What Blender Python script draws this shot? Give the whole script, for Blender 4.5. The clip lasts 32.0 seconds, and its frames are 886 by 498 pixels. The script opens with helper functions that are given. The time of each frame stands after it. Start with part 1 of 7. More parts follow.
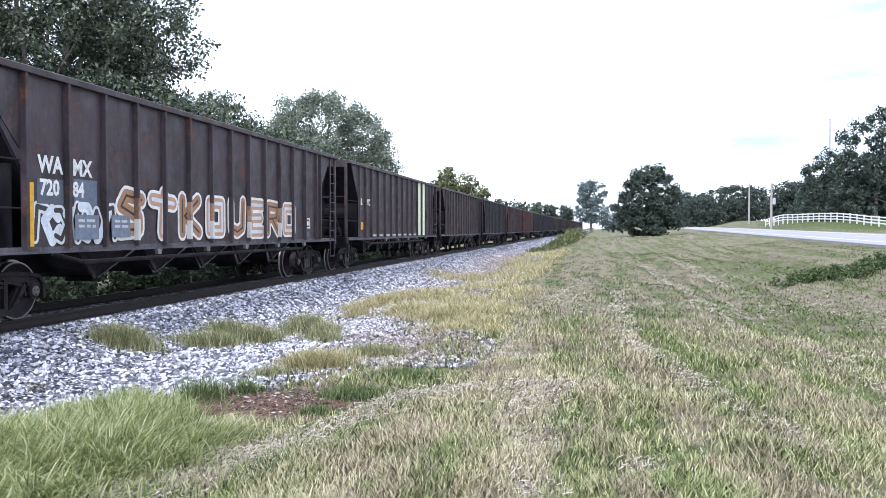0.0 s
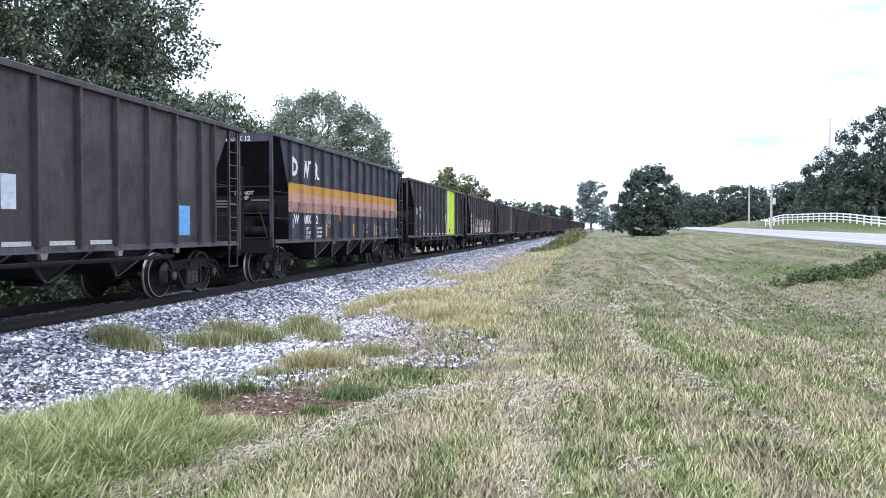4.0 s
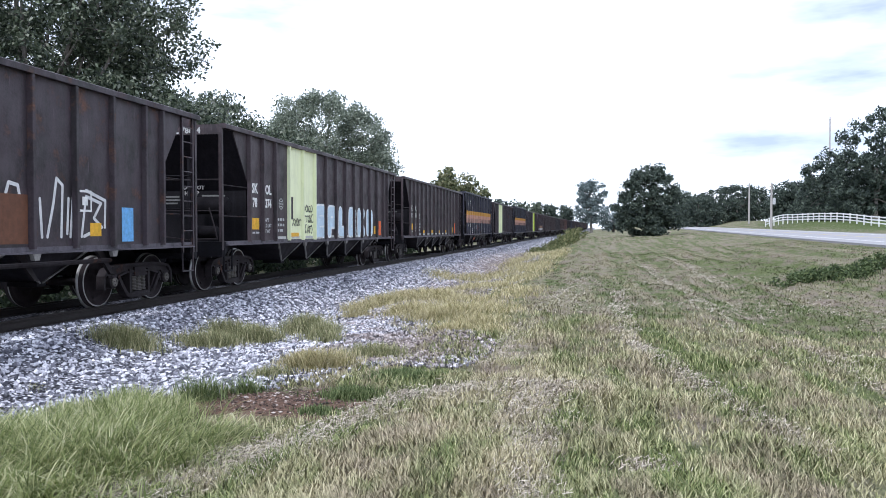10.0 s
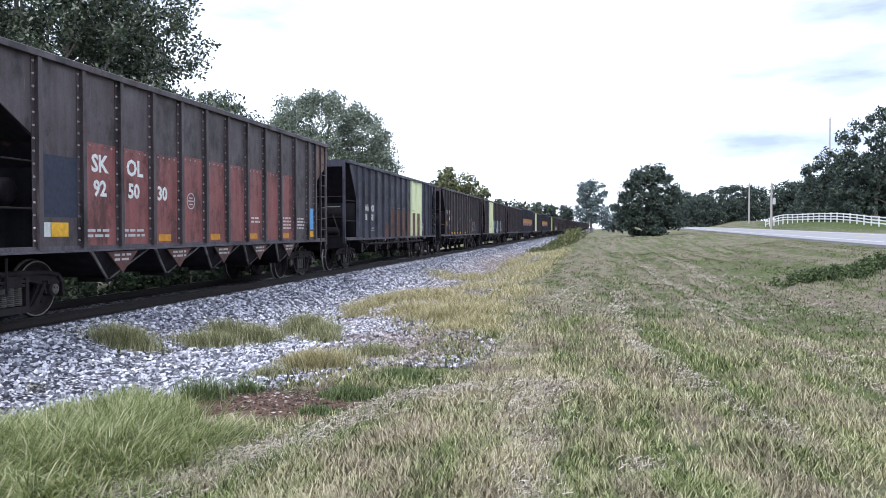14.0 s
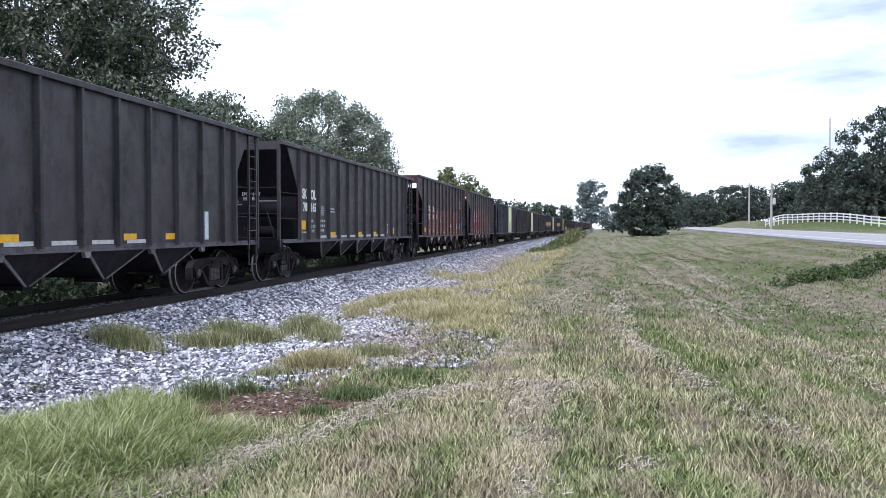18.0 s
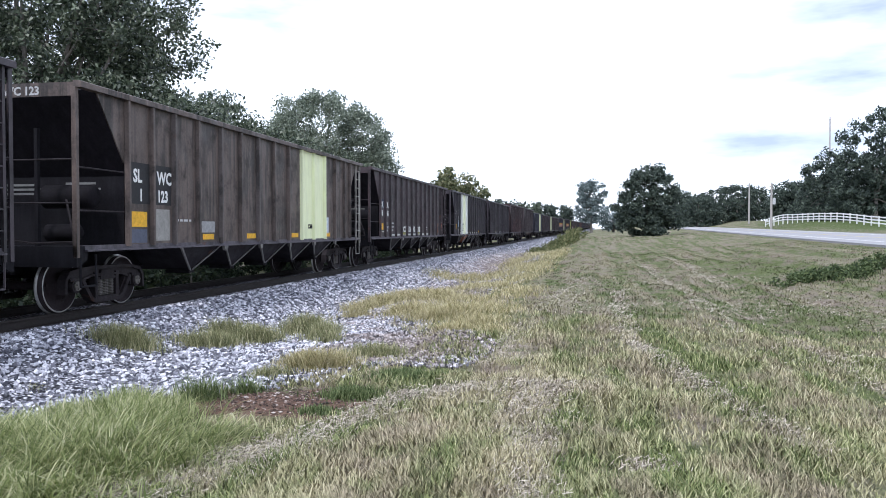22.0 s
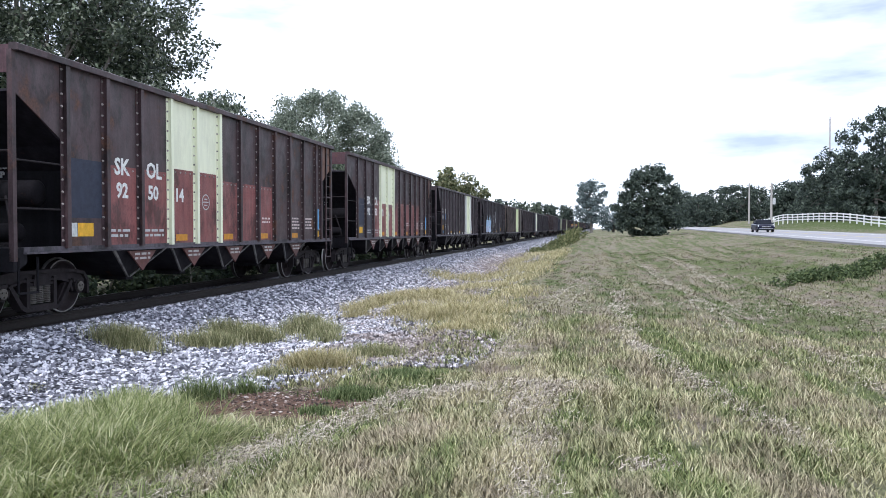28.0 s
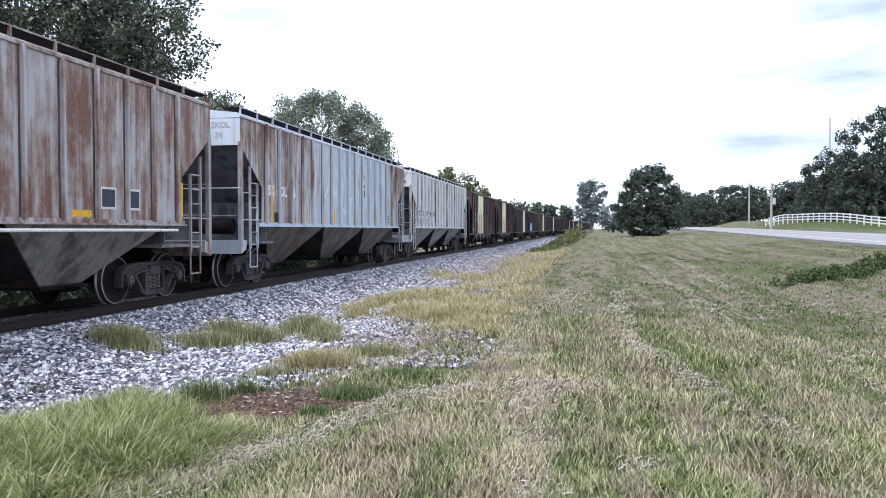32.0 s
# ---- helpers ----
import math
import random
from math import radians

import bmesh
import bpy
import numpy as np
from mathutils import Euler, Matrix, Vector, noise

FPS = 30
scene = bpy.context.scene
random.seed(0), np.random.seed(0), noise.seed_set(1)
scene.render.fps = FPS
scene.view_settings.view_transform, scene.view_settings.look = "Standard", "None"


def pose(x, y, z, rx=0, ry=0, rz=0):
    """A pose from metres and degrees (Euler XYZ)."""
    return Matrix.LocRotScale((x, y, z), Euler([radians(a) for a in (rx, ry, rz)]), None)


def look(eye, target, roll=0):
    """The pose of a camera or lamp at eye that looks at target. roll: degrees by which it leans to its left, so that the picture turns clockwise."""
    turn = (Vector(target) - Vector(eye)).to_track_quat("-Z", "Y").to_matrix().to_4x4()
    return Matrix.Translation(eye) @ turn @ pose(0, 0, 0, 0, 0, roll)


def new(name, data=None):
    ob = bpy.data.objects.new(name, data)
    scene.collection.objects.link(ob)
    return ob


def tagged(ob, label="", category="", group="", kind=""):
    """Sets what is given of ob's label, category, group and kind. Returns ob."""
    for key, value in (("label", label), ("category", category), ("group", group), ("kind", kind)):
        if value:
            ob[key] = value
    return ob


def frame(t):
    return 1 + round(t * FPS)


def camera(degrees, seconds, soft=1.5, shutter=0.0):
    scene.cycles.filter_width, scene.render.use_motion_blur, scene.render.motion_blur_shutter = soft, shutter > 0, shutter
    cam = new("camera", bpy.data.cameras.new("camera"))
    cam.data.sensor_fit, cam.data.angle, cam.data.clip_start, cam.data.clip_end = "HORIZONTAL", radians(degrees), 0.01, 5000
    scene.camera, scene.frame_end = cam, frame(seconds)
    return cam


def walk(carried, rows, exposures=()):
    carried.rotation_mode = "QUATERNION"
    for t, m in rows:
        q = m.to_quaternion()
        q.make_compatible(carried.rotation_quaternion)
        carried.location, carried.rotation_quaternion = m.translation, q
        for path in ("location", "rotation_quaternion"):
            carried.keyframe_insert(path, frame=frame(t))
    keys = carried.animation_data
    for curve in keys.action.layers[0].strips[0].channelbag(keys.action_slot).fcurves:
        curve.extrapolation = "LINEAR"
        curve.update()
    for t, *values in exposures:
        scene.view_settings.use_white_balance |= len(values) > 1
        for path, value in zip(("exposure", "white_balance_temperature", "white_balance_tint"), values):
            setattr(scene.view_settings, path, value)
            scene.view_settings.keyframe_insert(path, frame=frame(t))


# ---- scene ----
from functools import lru_cache

# ---- camera: on a tripod beside the track ----
EYE = Vector((0.0, 0.0, 1.40))
AIM = EYE + Vector((-math.sin(radians(10.31)), math.cos(radians(10.31)), -math.tan(radians(1.365))))
cam = camera(59.0, 32.0, soft=0.65)
walk(cam, [(0.0, look(EYE, AIM)), (32.0, look(EYE, AIM))],
     exposures=[(0.0, 0.45, 5730, 12), (9.1, 0.45, 5730, 12), (9.9, 0.08, 5730, 12), (24.0, 0.07, 5760, 12), (32.0, 0.10, 5820, 12)])

# ---- world, sun, exposure ----
SUN_EL, SUN_AZ = radians(52), radians(200)
world = bpy.data.worlds.new("sky")
scene.world = world
world.use_nodes = True
wn, wl = world.node_tree.nodes, world.node_tree.links
wn.clear()
w_out = wn.new("ShaderNodeOutputWorld")
w_bg = wn.new("ShaderNodeBackground")
w_sky = wn.new("ShaderNodeTexSky")
w_sky.sky_type = 'NISHITA'
w_sky.sun_disc = False
w_sky.sun_elevation, w_sky.sun_rotation = SUN_EL, SUN_AZ
w_co = wn.new("ShaderNodeTexCoord")
w_map = wn.new("ShaderNodeMapping")
w_map.inputs["Scale"].default_value = (1.0, 1.0, 4.5)
w_map.inputs["Location"].default_value = (0.35, 0.0, 0.65)
w_map.inputs["Rotation"].default_value = (0.0, 0.0, radians(-27))
w_noise = wn.new("ShaderNodeTexNoise")
w_noise.inputs["Scale"].default_value = 2.6
w_noise.inputs["Detail"].default_value = 6.0
w_noise.inputs["Roughness"].default_value = 0.55
w_ramp = wn.new("ShaderNodeValToRGB")
w_ramp.color_ramp.elements[0].position, w_ramp.color_ramp.elements[0].color = 0.33, (0.44, 0.49, 0.60, 1)
w_ramp.color_ramp.elements[1].position, w_ramp.color_ramp.elements[1].color = 0.52, (0.98, 1.0, 1.04, 1)
w_mul = wn.new("ShaderNodeMixRGB")
w_mul.blend_type = 'MULTIPLY'
w_mul.inputs[0].default_value = 1.0
w_mul.inputs[2].default_value = (0.10, 0.10, 0.10, 1)
w_mix = wn.new("ShaderNodeMixRGB")
w_mix.inputs[0].default_value = 0.88
wl.new(w_co.outputs["Generated"], w_map.inputs[0])
wl.new(w_map.outputs[0], w_noise.inputs["Vector"])
wl.new(w_noise.outputs["Fac"], w_ramp.inputs[0])
wl.new(w_sky.outputs[0], w_mul.inputs[1])
wl.new(w_mul.outputs[0], w_mix.inputs[1])
wl.new(w_ramp.outputs[0], w_mix.inputs[2])
wl.new(w_mix.outputs[0], w_bg.inputs[0])
wl.new(w_bg.outputs[0], w_out.inputs[0])
w_bg.inputs[1].default_value = 1.5

sun = new("sun", bpy.data.lights.new("sun", 'SUN'))
sun.data.energy, sun.data.angle, sun.data.color = 2.7, radians(9), (1.0, 0.95, 0.88)
sun.matrix_world = look((0, 0, 60), Vector((0, 0, 60)) - Vector((math.sin(SUN_AZ) * math.cos(SUN_EL),
                        math.cos(SUN_AZ) * math.cos(SUN_EL), math.sin(SUN_EL))))


# ---- materials ----
def nodes_of(name, rough=0.8, metal=0.0, spec=0.3):
    m = bpy.data.materials.new(name)
    m.use_nodes = True
    nt = m.node_tree
    b = nt.nodes["Principled BSDF"]
    b.inputs["Roughness"].default_value = rough
    b.inputs["Metallic"].default_value = metal
    b.inputs["Specular IOR Level"].default_value = spec
    return m, nt, b


def nz(nt, vec, scale, detail=4.0, rough=0.55):
    n = nt.nodes.new("ShaderNodeTexNoise")
    n.inputs["Scale"].default_value = scale
    n.inputs["Detail"].default_value = detail
    n.inputs["Roughness"].default_value = rough
    if vec is not None:
        nt.links.new(vec, n.inputs["Vector"])
    return n.outputs["Fac"]


def ramp(nt, fac, stops):
    r = nt.nodes.new("ShaderNodeValToRGB")
    e = r.color_ramp.elements
    while len(e) < len(stops):
        e.new(0.5)
    for el, (p, c) in zip(e, stops):
        el.position = p
        el.color = (*c, 1) if len(c) == 3 else c
    nt.links.new(fac, r.inputs[0])
    return r.outputs[0]


def mixc(nt, fac, a, b, mode='MIX'):
    n = nt.nodes.new("ShaderNodeMixRGB")
    n.blend_type = mode
    for sock, v in zip(n.inputs, (fac, a, b)):
        if isinstance(v, (int, float)):
            sock.default_value = v
        elif isinstance(v, tuple):
            sock.default_value = (*v, 1)
        else:
            nt.links.new(v, sock)
    return n.outputs[0]


def mapped(nt, scale, kind="Object", spread=True):
    co = nt.nodes.new("ShaderNodeTexCoord")
    mp = nt.nodes.new("ShaderNodeMapping")
    mp.inputs["Scale"].default_value = scale
    nt.links.new(co.outputs[kind], mp.inputs[0])
    if spread:
        info = nt.nodes.new("ShaderNodeObjectInfo")
        mul = nt.nodes.new("ShaderNodeMath")
        mul.operation = 'MULTIPLY'
        mul.inputs[1].default_value = 61.0
        nt.links.new(info.outputs["Random"], mul.inputs[0])
        nt.links.new(mul.outputs[0], mp.inputs["Location"])
    return mp.outputs[0]


def bump(nt, b, fac, strength, dist):
    n = nt.nodes.new("ShaderNodeBump")
    n.inputs["Strength"].default_value = strength
    n.inputs["Distance"].default_value = dist
    nt.links.new(fac, n.inputs["Height"])
    nt.links.new(n.outputs[0], b.inputs["Normal"])


@lru_cache(None)
def paint(colour, rust=0.25, rough=0.50, streak=1.0, rust_col=(0.10, 0.042, 0.022), runs=0.0):
    """Weathered paint on steel: dirt, vertical streaks, scrapes, rust blooms; darks tinted by sky blue."""
    deep, light = max(colour) < 0.023, max(colour) > 0.4
    m, nt, b = nodes_of("weathered_paint", rough, 0.0, 0.15 if deep else 0.5)
    fine = mapped(nt, (1, 1, 1))
    tall = mapped(nt, (3.0, 3.0, 0.35))
    n1 = nz(nt, fine, 2.2, 6.0, 0.6)
    n2 = nz(nt, tall, 2.4, 5.0, 0.6)
    n3 = nz(nt, fine, 26.0, 3.0, 0.6)
    if max(colour) < 0.10:
        colour = (colour[0] * 1.02, colour[1] * 0.93, colour[2] * 1.05 + (0.001 if deep else 0.004))      # bluish sky reflection put into the dark colours
    dark = tuple(c * (0.90 if light else 0.45) + 0.002 for c in colour)
    pale = tuple(min(1.0, c * (1.04 if light else 1.3) + 0.006) for c in colour)
    base = ramp(nt, n2, [(0.30, dark), (0.52, colour), (0.75, pale)])
    base = mixc(nt, 0.35 * streak, base, ramp(nt, n3, [(0.3, dark), (0.7, pale)]))
    if not deep:
        # coal rubbed into the sheet, scrapes down it, and chips
        smear = nz(nt, mapped(nt, (1.6, 1.6, 0.9)), 1.0, 8.0, 0.72)
        base = mixc(nt, ramp(nt, smear, [(0.50, (0, 0, 0)), (0.60, (0.12,) * 3 if light else (0.80,) * 3)]), base, tuple(c * 0.4 for c in dark))
        scrape = nz(nt, mapped(nt, (26.0, 26.0, 1.4)), 1.0, 3.0, 0.6)
        base = mixc(nt, ramp(nt, scrape, [(0.68, (0, 0, 0)), (0.73, (0.10,) * 3 if light else (0.5,) * 3)]), base, tuple(min(0.9, c * 2.2 + 0.03) for c in colour) if not light else (0.25, 0.22, 0.17))
        chips = nz(nt, fine, 13.0, 6.0, 0.75)
        base = mixc(nt, ramp(nt, chips, [(0.69, (0, 0, 0)), (0.72, (0.7,) * 3)]), base, (0.05, 0.028, 0.020))
    lo = 0.72 - 0.5 * rust
    rfac = ramp(nt, n1, [(lo, (0, 0, 0)), (min(0.98, lo + 0.16), (1, 1, 1))])
    rcol = ramp(nt, n3, [(0.3, tuple(c * 0.5 for c in rust_col)), (0.7, tuple(c * 1.6 for c in rust_col))])
    base = mixc(nt, rfac, base, rcol)
    if runs:
        # rust that has run down the sheet from its upper edge
        n4 = nz(nt, mapped(nt, (9.0, 9.0, 0.28)), 1.0, 5.0, 0.62)
        n5 = nz(nt, mapped(nt, (1.1, 1.1, 0.5)), 1.0, 3.0, 0.5)
        f4 = ramp(nt, n4, [(0.60 - 0.25 * runs, (0, 0, 0)), (0.72 - 0.25 * runs, (1, 1, 1))])
        f5 = ramp(nt, n5, [(0.58 - 0.35 * runs, (0, 0, 0)), (0.74 - 0.30 * runs, (1, 1, 1))])
        base = mixc(nt, mixc(nt, 1.0, f4, f5, 'MULTIPLY'), base, rcol)
    nt.links.new(base, b.inputs["Base Color"])
    nt.links.new(ramp(nt, n1, [(0.3, (rough - 0.12,) * 3), (0.7, (min(1, rough + 0.22),) * 3)]), b.inputs["Roughness"])
    bump(nt, b, n3, 0.25, 0.01)
    return m


@lru_cache(None)
def enamel(colour, rust=0.1, rust_col=(0.16, 0.075, 0.040), drip=0.0):
    """Chalky pale paint with clouds of rust that bleed downwards, scratches and dirt."""
    m, nt, b = nodes_of("chalky_enamel", 0.55, 0.0, 0.3)
    v = mapped(nt, (1, 1, 1))
    soft = nz(nt, v, 1.1, 6.0, 0.6)
    fine = nz(nt, v, 30.0, 4.0, 0.65)
    runs = nz(nt, mapped(nt, (7.0, 7.0, 0.45)), 1.0, 5.0, 0.6)
    cloud = nz(nt, mapped(nt, (0.9, 0.9, 0.55)), 1.0, 7.0, 0.68)
    specks = nz(nt, mapped(nt, (5.0, 5.0, 2.2)), 1.0, 6.0, 0.75)
    if drip:
        # the rust has spread down from the roof's edge
        co = nt.nodes.new("ShaderNodeTexCoord")
        xyz = nt.nodes.new("ShaderNodeSeparateXYZ")
        nt.links.new(co.outputs["Object"], xyz.inputs[0])
        down = nt.nodes.new("ShaderNodeMapRange")
        for k, v4 in enumerate((1.9, 4.1, -0.14 * drip, 0.12 * drip)):
            down.inputs[k + 1].default_value = v4
        nt.links.new(xyz.outputs["Z"], down.inputs[0])
        add = nt.nodes.new("ShaderNodeMath")
        nt.links.new(cloud, add.inputs[0])
        nt.links.new(down.outputs[0], add.inputs[1])
        cloud = add.outputs[0]
    base = ramp(nt, soft, [(0.30, tuple(c * 0.80 for c in colour)), (0.55, colour), (0.75, tuple(min(1, c * 1.10) for c in colour))])
    base = mixc(nt, ramp(nt, runs, [(0.48, (0, 0, 0)), (0.72, (0.5, 0.5, 0.5))]), base, tuple(c * k for c, k in zip(colour, (0.62, 0.56, 0.46))))
    stain = tuple(0.5 * c + 0.5 * r for c, r in zip(colour, (0.30, 0.20, 0.12)))
    base = mixc(nt, ramp(nt, mixc(nt, 0.45, cloud, runs), [(0.565 - 0.3 * rust, (0, 0, 0)), (0.68 - 0.3 * rust, (0.8, 0.8, 0.8))]), base, stain)
    hard = ramp(nt, mixc(nt, 0.22, mixc(nt, 0.42, cloud, runs), specks), [(0.585 - 0.27 * rust, (0, 0, 0)), (0.69 - 0.25 * rust, (0.95, 0.95, 0.95))])
    rcol = ramp(nt, fine, [(0.3, tuple(c * 0.45 for c in rust_col)), (0.7, tuple(c * 1.7 for c in rust_col))])
    base = mixc(nt, hard, base, rcol)
    base = mixc(nt, ramp(nt, specks, [(0.70, (0, 0, 0)), (0.74, (0.8, 0.8, 0.8))]), base, (0.10, 0.075, 0.06))
    nt.links.new(base, b.inputs["Base Color"])
    bump(nt, b, fine, 0.15, 0.01)
    return m


@lru_cache(None)
def plain(colour, rough=0.7, metal=0.0, var=0.25, scale=9.0, spec=0.3):
    m, nt, b = nodes_of("plain_finish", rough, metal, spec)
    v = mapped(nt, (1, 1, 1))
    n1, n2 = nz(nt, v, scale, 5.0), nz(nt, v, scale * 7, 3.0)
    lo, hi = tuple(c * (1 - var) for c in colour), tuple(min(1, c * (1 + var)) for c in colour)
    col = mixc(nt, 0.4, ramp(nt, n1, [(0.3, lo), (0.7, hi)]), ramp(nt, n2, [(0.3, lo), (0.7, hi)]))
    nt.links.new(col, b.inputs["Base Color"])
    bump(nt, b, n2, 0.2, 0.01)
    return m


def island(nt):
    g = nt.nodes.new("ShaderNodeNewGeometry")
    return g.outputs["Random Per Island"]


def stuff_mat(name, stops, rough=0.85, trans=0.0, patch=None, scale=0.6, blot=None, spec=0.25):
    """A colour for each piece, with patches at a larger scale."""
    m, nt, b = nodes_of(name, rough, 0.0, spec)
    col = ramp(nt, island(nt), stops)
    if blot:
        places, other = blot
        for place in places:
            col = mixc(nt, spot(nt, *place), col, ramp(nt, island(nt), other))
    if patch:
        v = mapped(nt, (1, 1, 1), spread=False)
        f = ramp(nt, nz(nt, v, scale, 4.0), [(0.40, (0, 0, 0)), (0.60, (1, 1, 1))])
        col = mixc(nt, f, col, ramp(nt, island(nt), patch))
    nt.links.new(col, b.inputs["Base Color"])
    if trans:
        t = nt.nodes.new("ShaderNodeBsdfTranslucent")
        nt.links.new(col, t.inputs[0])
        mx = nt.nodes.new("ShaderNodeMixShader")
        mx.inputs[0].default_value = trans
        nt.links.new(b.outputs[0], mx.inputs[1])
        nt.links.new(t.outputs[0], mx.inputs[2])
        nt.links.new(mx.outputs[0], nt.nodes["Material Output"].inputs[0])
    return m


# ---- mesh building ----
class Shape:
    """Collects vertices and faces; made() turns them into a mesh."""

    def __init__(self):
        self.v, self.f = [], []

    def add(self, verts, faces):
        o = len(self.v)
        self.v += [tuple(p) for p in verts]
        self.f += [tuple(o + i for i in f) for f in faces]
        return self

    def box(self, x0, x1, y0, y1, z0, z1):
        return self.add([(x, y, z) for x in (x0, x1) for y in (y0, y1) for z in (z0, z1)],
                        [(0, 1, 3, 2), (4, 6, 7, 5), (0, 4, 5, 1), (2, 3, 7, 6), (0, 2, 6, 4), (1, 5, 7, 3)])

    def prism(self, pts, lo, hi, axis=0):
        """Extrudes a 2D outline along an axis; the outline's coordinates are the other two axes in order."""
        n = len(pts)
        def at(p, h):
            q = [p[0], p[1]]
            q.insert(axis, h)
            return q
        vs = [at(p, lo) for p in pts] + [at(p, hi) for p in pts]
        fs = [tuple(range(n))[::-1], tuple(range(n, 2 * n))] + [(i, (i + 1) % n, n + (i + 1) % n, n + i) for i in range(n)]
        return self.add(vs, fs)

    def rod(self, p, q, r, n=6, r2=None):
        p, q = Vector(p), Vector(q)
        d = (q - p).normalized()
        a = d.orthogonal().normalized()
        b = d.cross(a)
        r2 = r if r2 is None else r2
        vs = [p + (a * math.cos(t) + b * math.sin(t)) * r for t in (2 * math.pi * i / n for i in range(n))]
        vs += [q + (a * math.cos(t) + b * math.sin(t)) * r2 for t in (2 * math.pi * i / n for i in range(n))]
        fs = [tuple(range(n))[::-1], tuple(range(n, 2 * n))] + [(i, (i + 1) % n, n + (i + 1) % n, n + i) for i in range(n)]
        return self.add(vs, fs)

    def path(self, pts, r, n=5):
        for p, q in zip(pts, pts[1:]):
            self.rod(p, q, r, n)
        return self

    def turned(self, profile, n=24, axis=0):
        """A body of revolution; profile of (along, radius)."""
        k = len(profile)
        vs = []
        for i in range(n):
            t = 2 * math.pi * i / n
            for h, r in profile:
                q = [r * math.cos(t), r * math.sin(t)]
                q.insert(axis, h)
                vs.append(q)
        fs = [(i * k + j, i * k + j + 1, ((i + 1) % n) * k + j + 1, ((i + 1) % n) * k + j) for i in range(n) for j in range(k - 1)]
        return self.add(vs, fs)

    def moved(self, m, start=0):
        self.v[start:] = [tuple(m @ Vector(p)) for p in self.v[start:]]
        return self

    def made(self, name, smooth=False):
        me = bpy.data.meshes.new(name)
        me.from_pydata(self.v, [], self.f)
        if smooth:
            me.shade_smooth()
        me.update()
        bm = bmesh.new()
        bm.from_mesh(me)
        bmesh.ops.recalc_face_normals(bm, faces=bm.faces)
        bm.to_mesh(me)
        bm.free()
        return me


def part(name, shape, material, parent, label="", m=None, smooth=False):
    """Links a Shape or a shared mesh as ONE object under its parent."""
    me = shape.made(name, smooth) if isinstance(shape, Shape) else shape
    if not me.materials:
        me.materials.append(None)
    ob = new(name, me)
    ob.material_slots[0].link = 'OBJECT'
    ob.material_slots[0].material = material
    if parent is not None:
        ob.parent = parent
    if m is not None:
        ob.matrix_basis = m
    if label:
        ob["label"] = label
    return ob


def thing(name, label, category, group="", kind="", m=None):
    ob = new(name)
    ob.empty_display_size = 0.3
    if m is not None:
        ob.matrix_basis = m
    return tagged(ob, label, category, group, kind)


def raw_mesh(name, verts, faces):
    """A mesh from numpy arrays: verts (n, 3), faces (m, k), all faces of k corners."""
    me = bpy.data.meshes.new(name)
    m, k = faces.shape
    me.vertices.add(len(verts))
    me.vertices.foreach_set("co", np.ascontiguousarray(verts, dtype=np.float32).ravel())
    me.loops.add(m * k)
    me.loops.foreach_set("vertex_index", np.ascontiguousarray(faces, dtype=np.int32).ravel())
    me.polygons.add(m)
    me.polygons.foreach_set("loop_start", np.arange(0, m * k, k, dtype=np.int32))
    me.update(calc_edges=True)
    me.validate()
    return me


# ---- the lie of the land ----
TRACK_X = -9.55                 # centre of the track
ROAD_TURN = radians(2.15)       # the road's heading against the track's


def track_z(y):
    y = np.maximum(y, 0.0)
    return np.where(y < 300, y * y / 90000.0, 1.0 + (y - 300) * 0.00667)


def track_x(y):
    y = np.maximum(y, 0.0)
    return TRACK_X + np.where(y < 200, y * y / 16000.0, 2.5 + (y - 200) * 0.025)


def road_q(x, y):
    return x * math.cos(ROAD_TURN) - y * math.sin(ROAD_TURN)


def road_z(y):
    return 0.353 + 0.009 * np.clip(y, -60, 800)


def smooth01(a, lo, hi):
    t = np.clip((a - lo) / (hi - lo), 0, 1)
    return t * t * (3 - 2 * t)


GRAIN = np.random.default_rng(901).random((256, 256))


def patchy(x, y, size, shift=0):
    """Soft random patches of a size in metres, 0 to 1."""
    x, y = np.asarray(x, float) / size + 17.3 * shift, np.asarray(y, float) / size + 5.1 * shift
    i, j = np.floor(x).astype(int), np.floor(y).astype(int)
    s, t = x - i, y - j
    s, t = s * s * (3 - 2 * s), t * t * (3 - 2 * t)
    g = lambda a, b: GRAIN[(i + a) % 256, (j + b) % 256]
    return (g(0, 0) * (1 - s) + g(1, 0) * s) * (1 - t) + (g(0, 1) * (1 - s) + g(1, 1) * s) * t


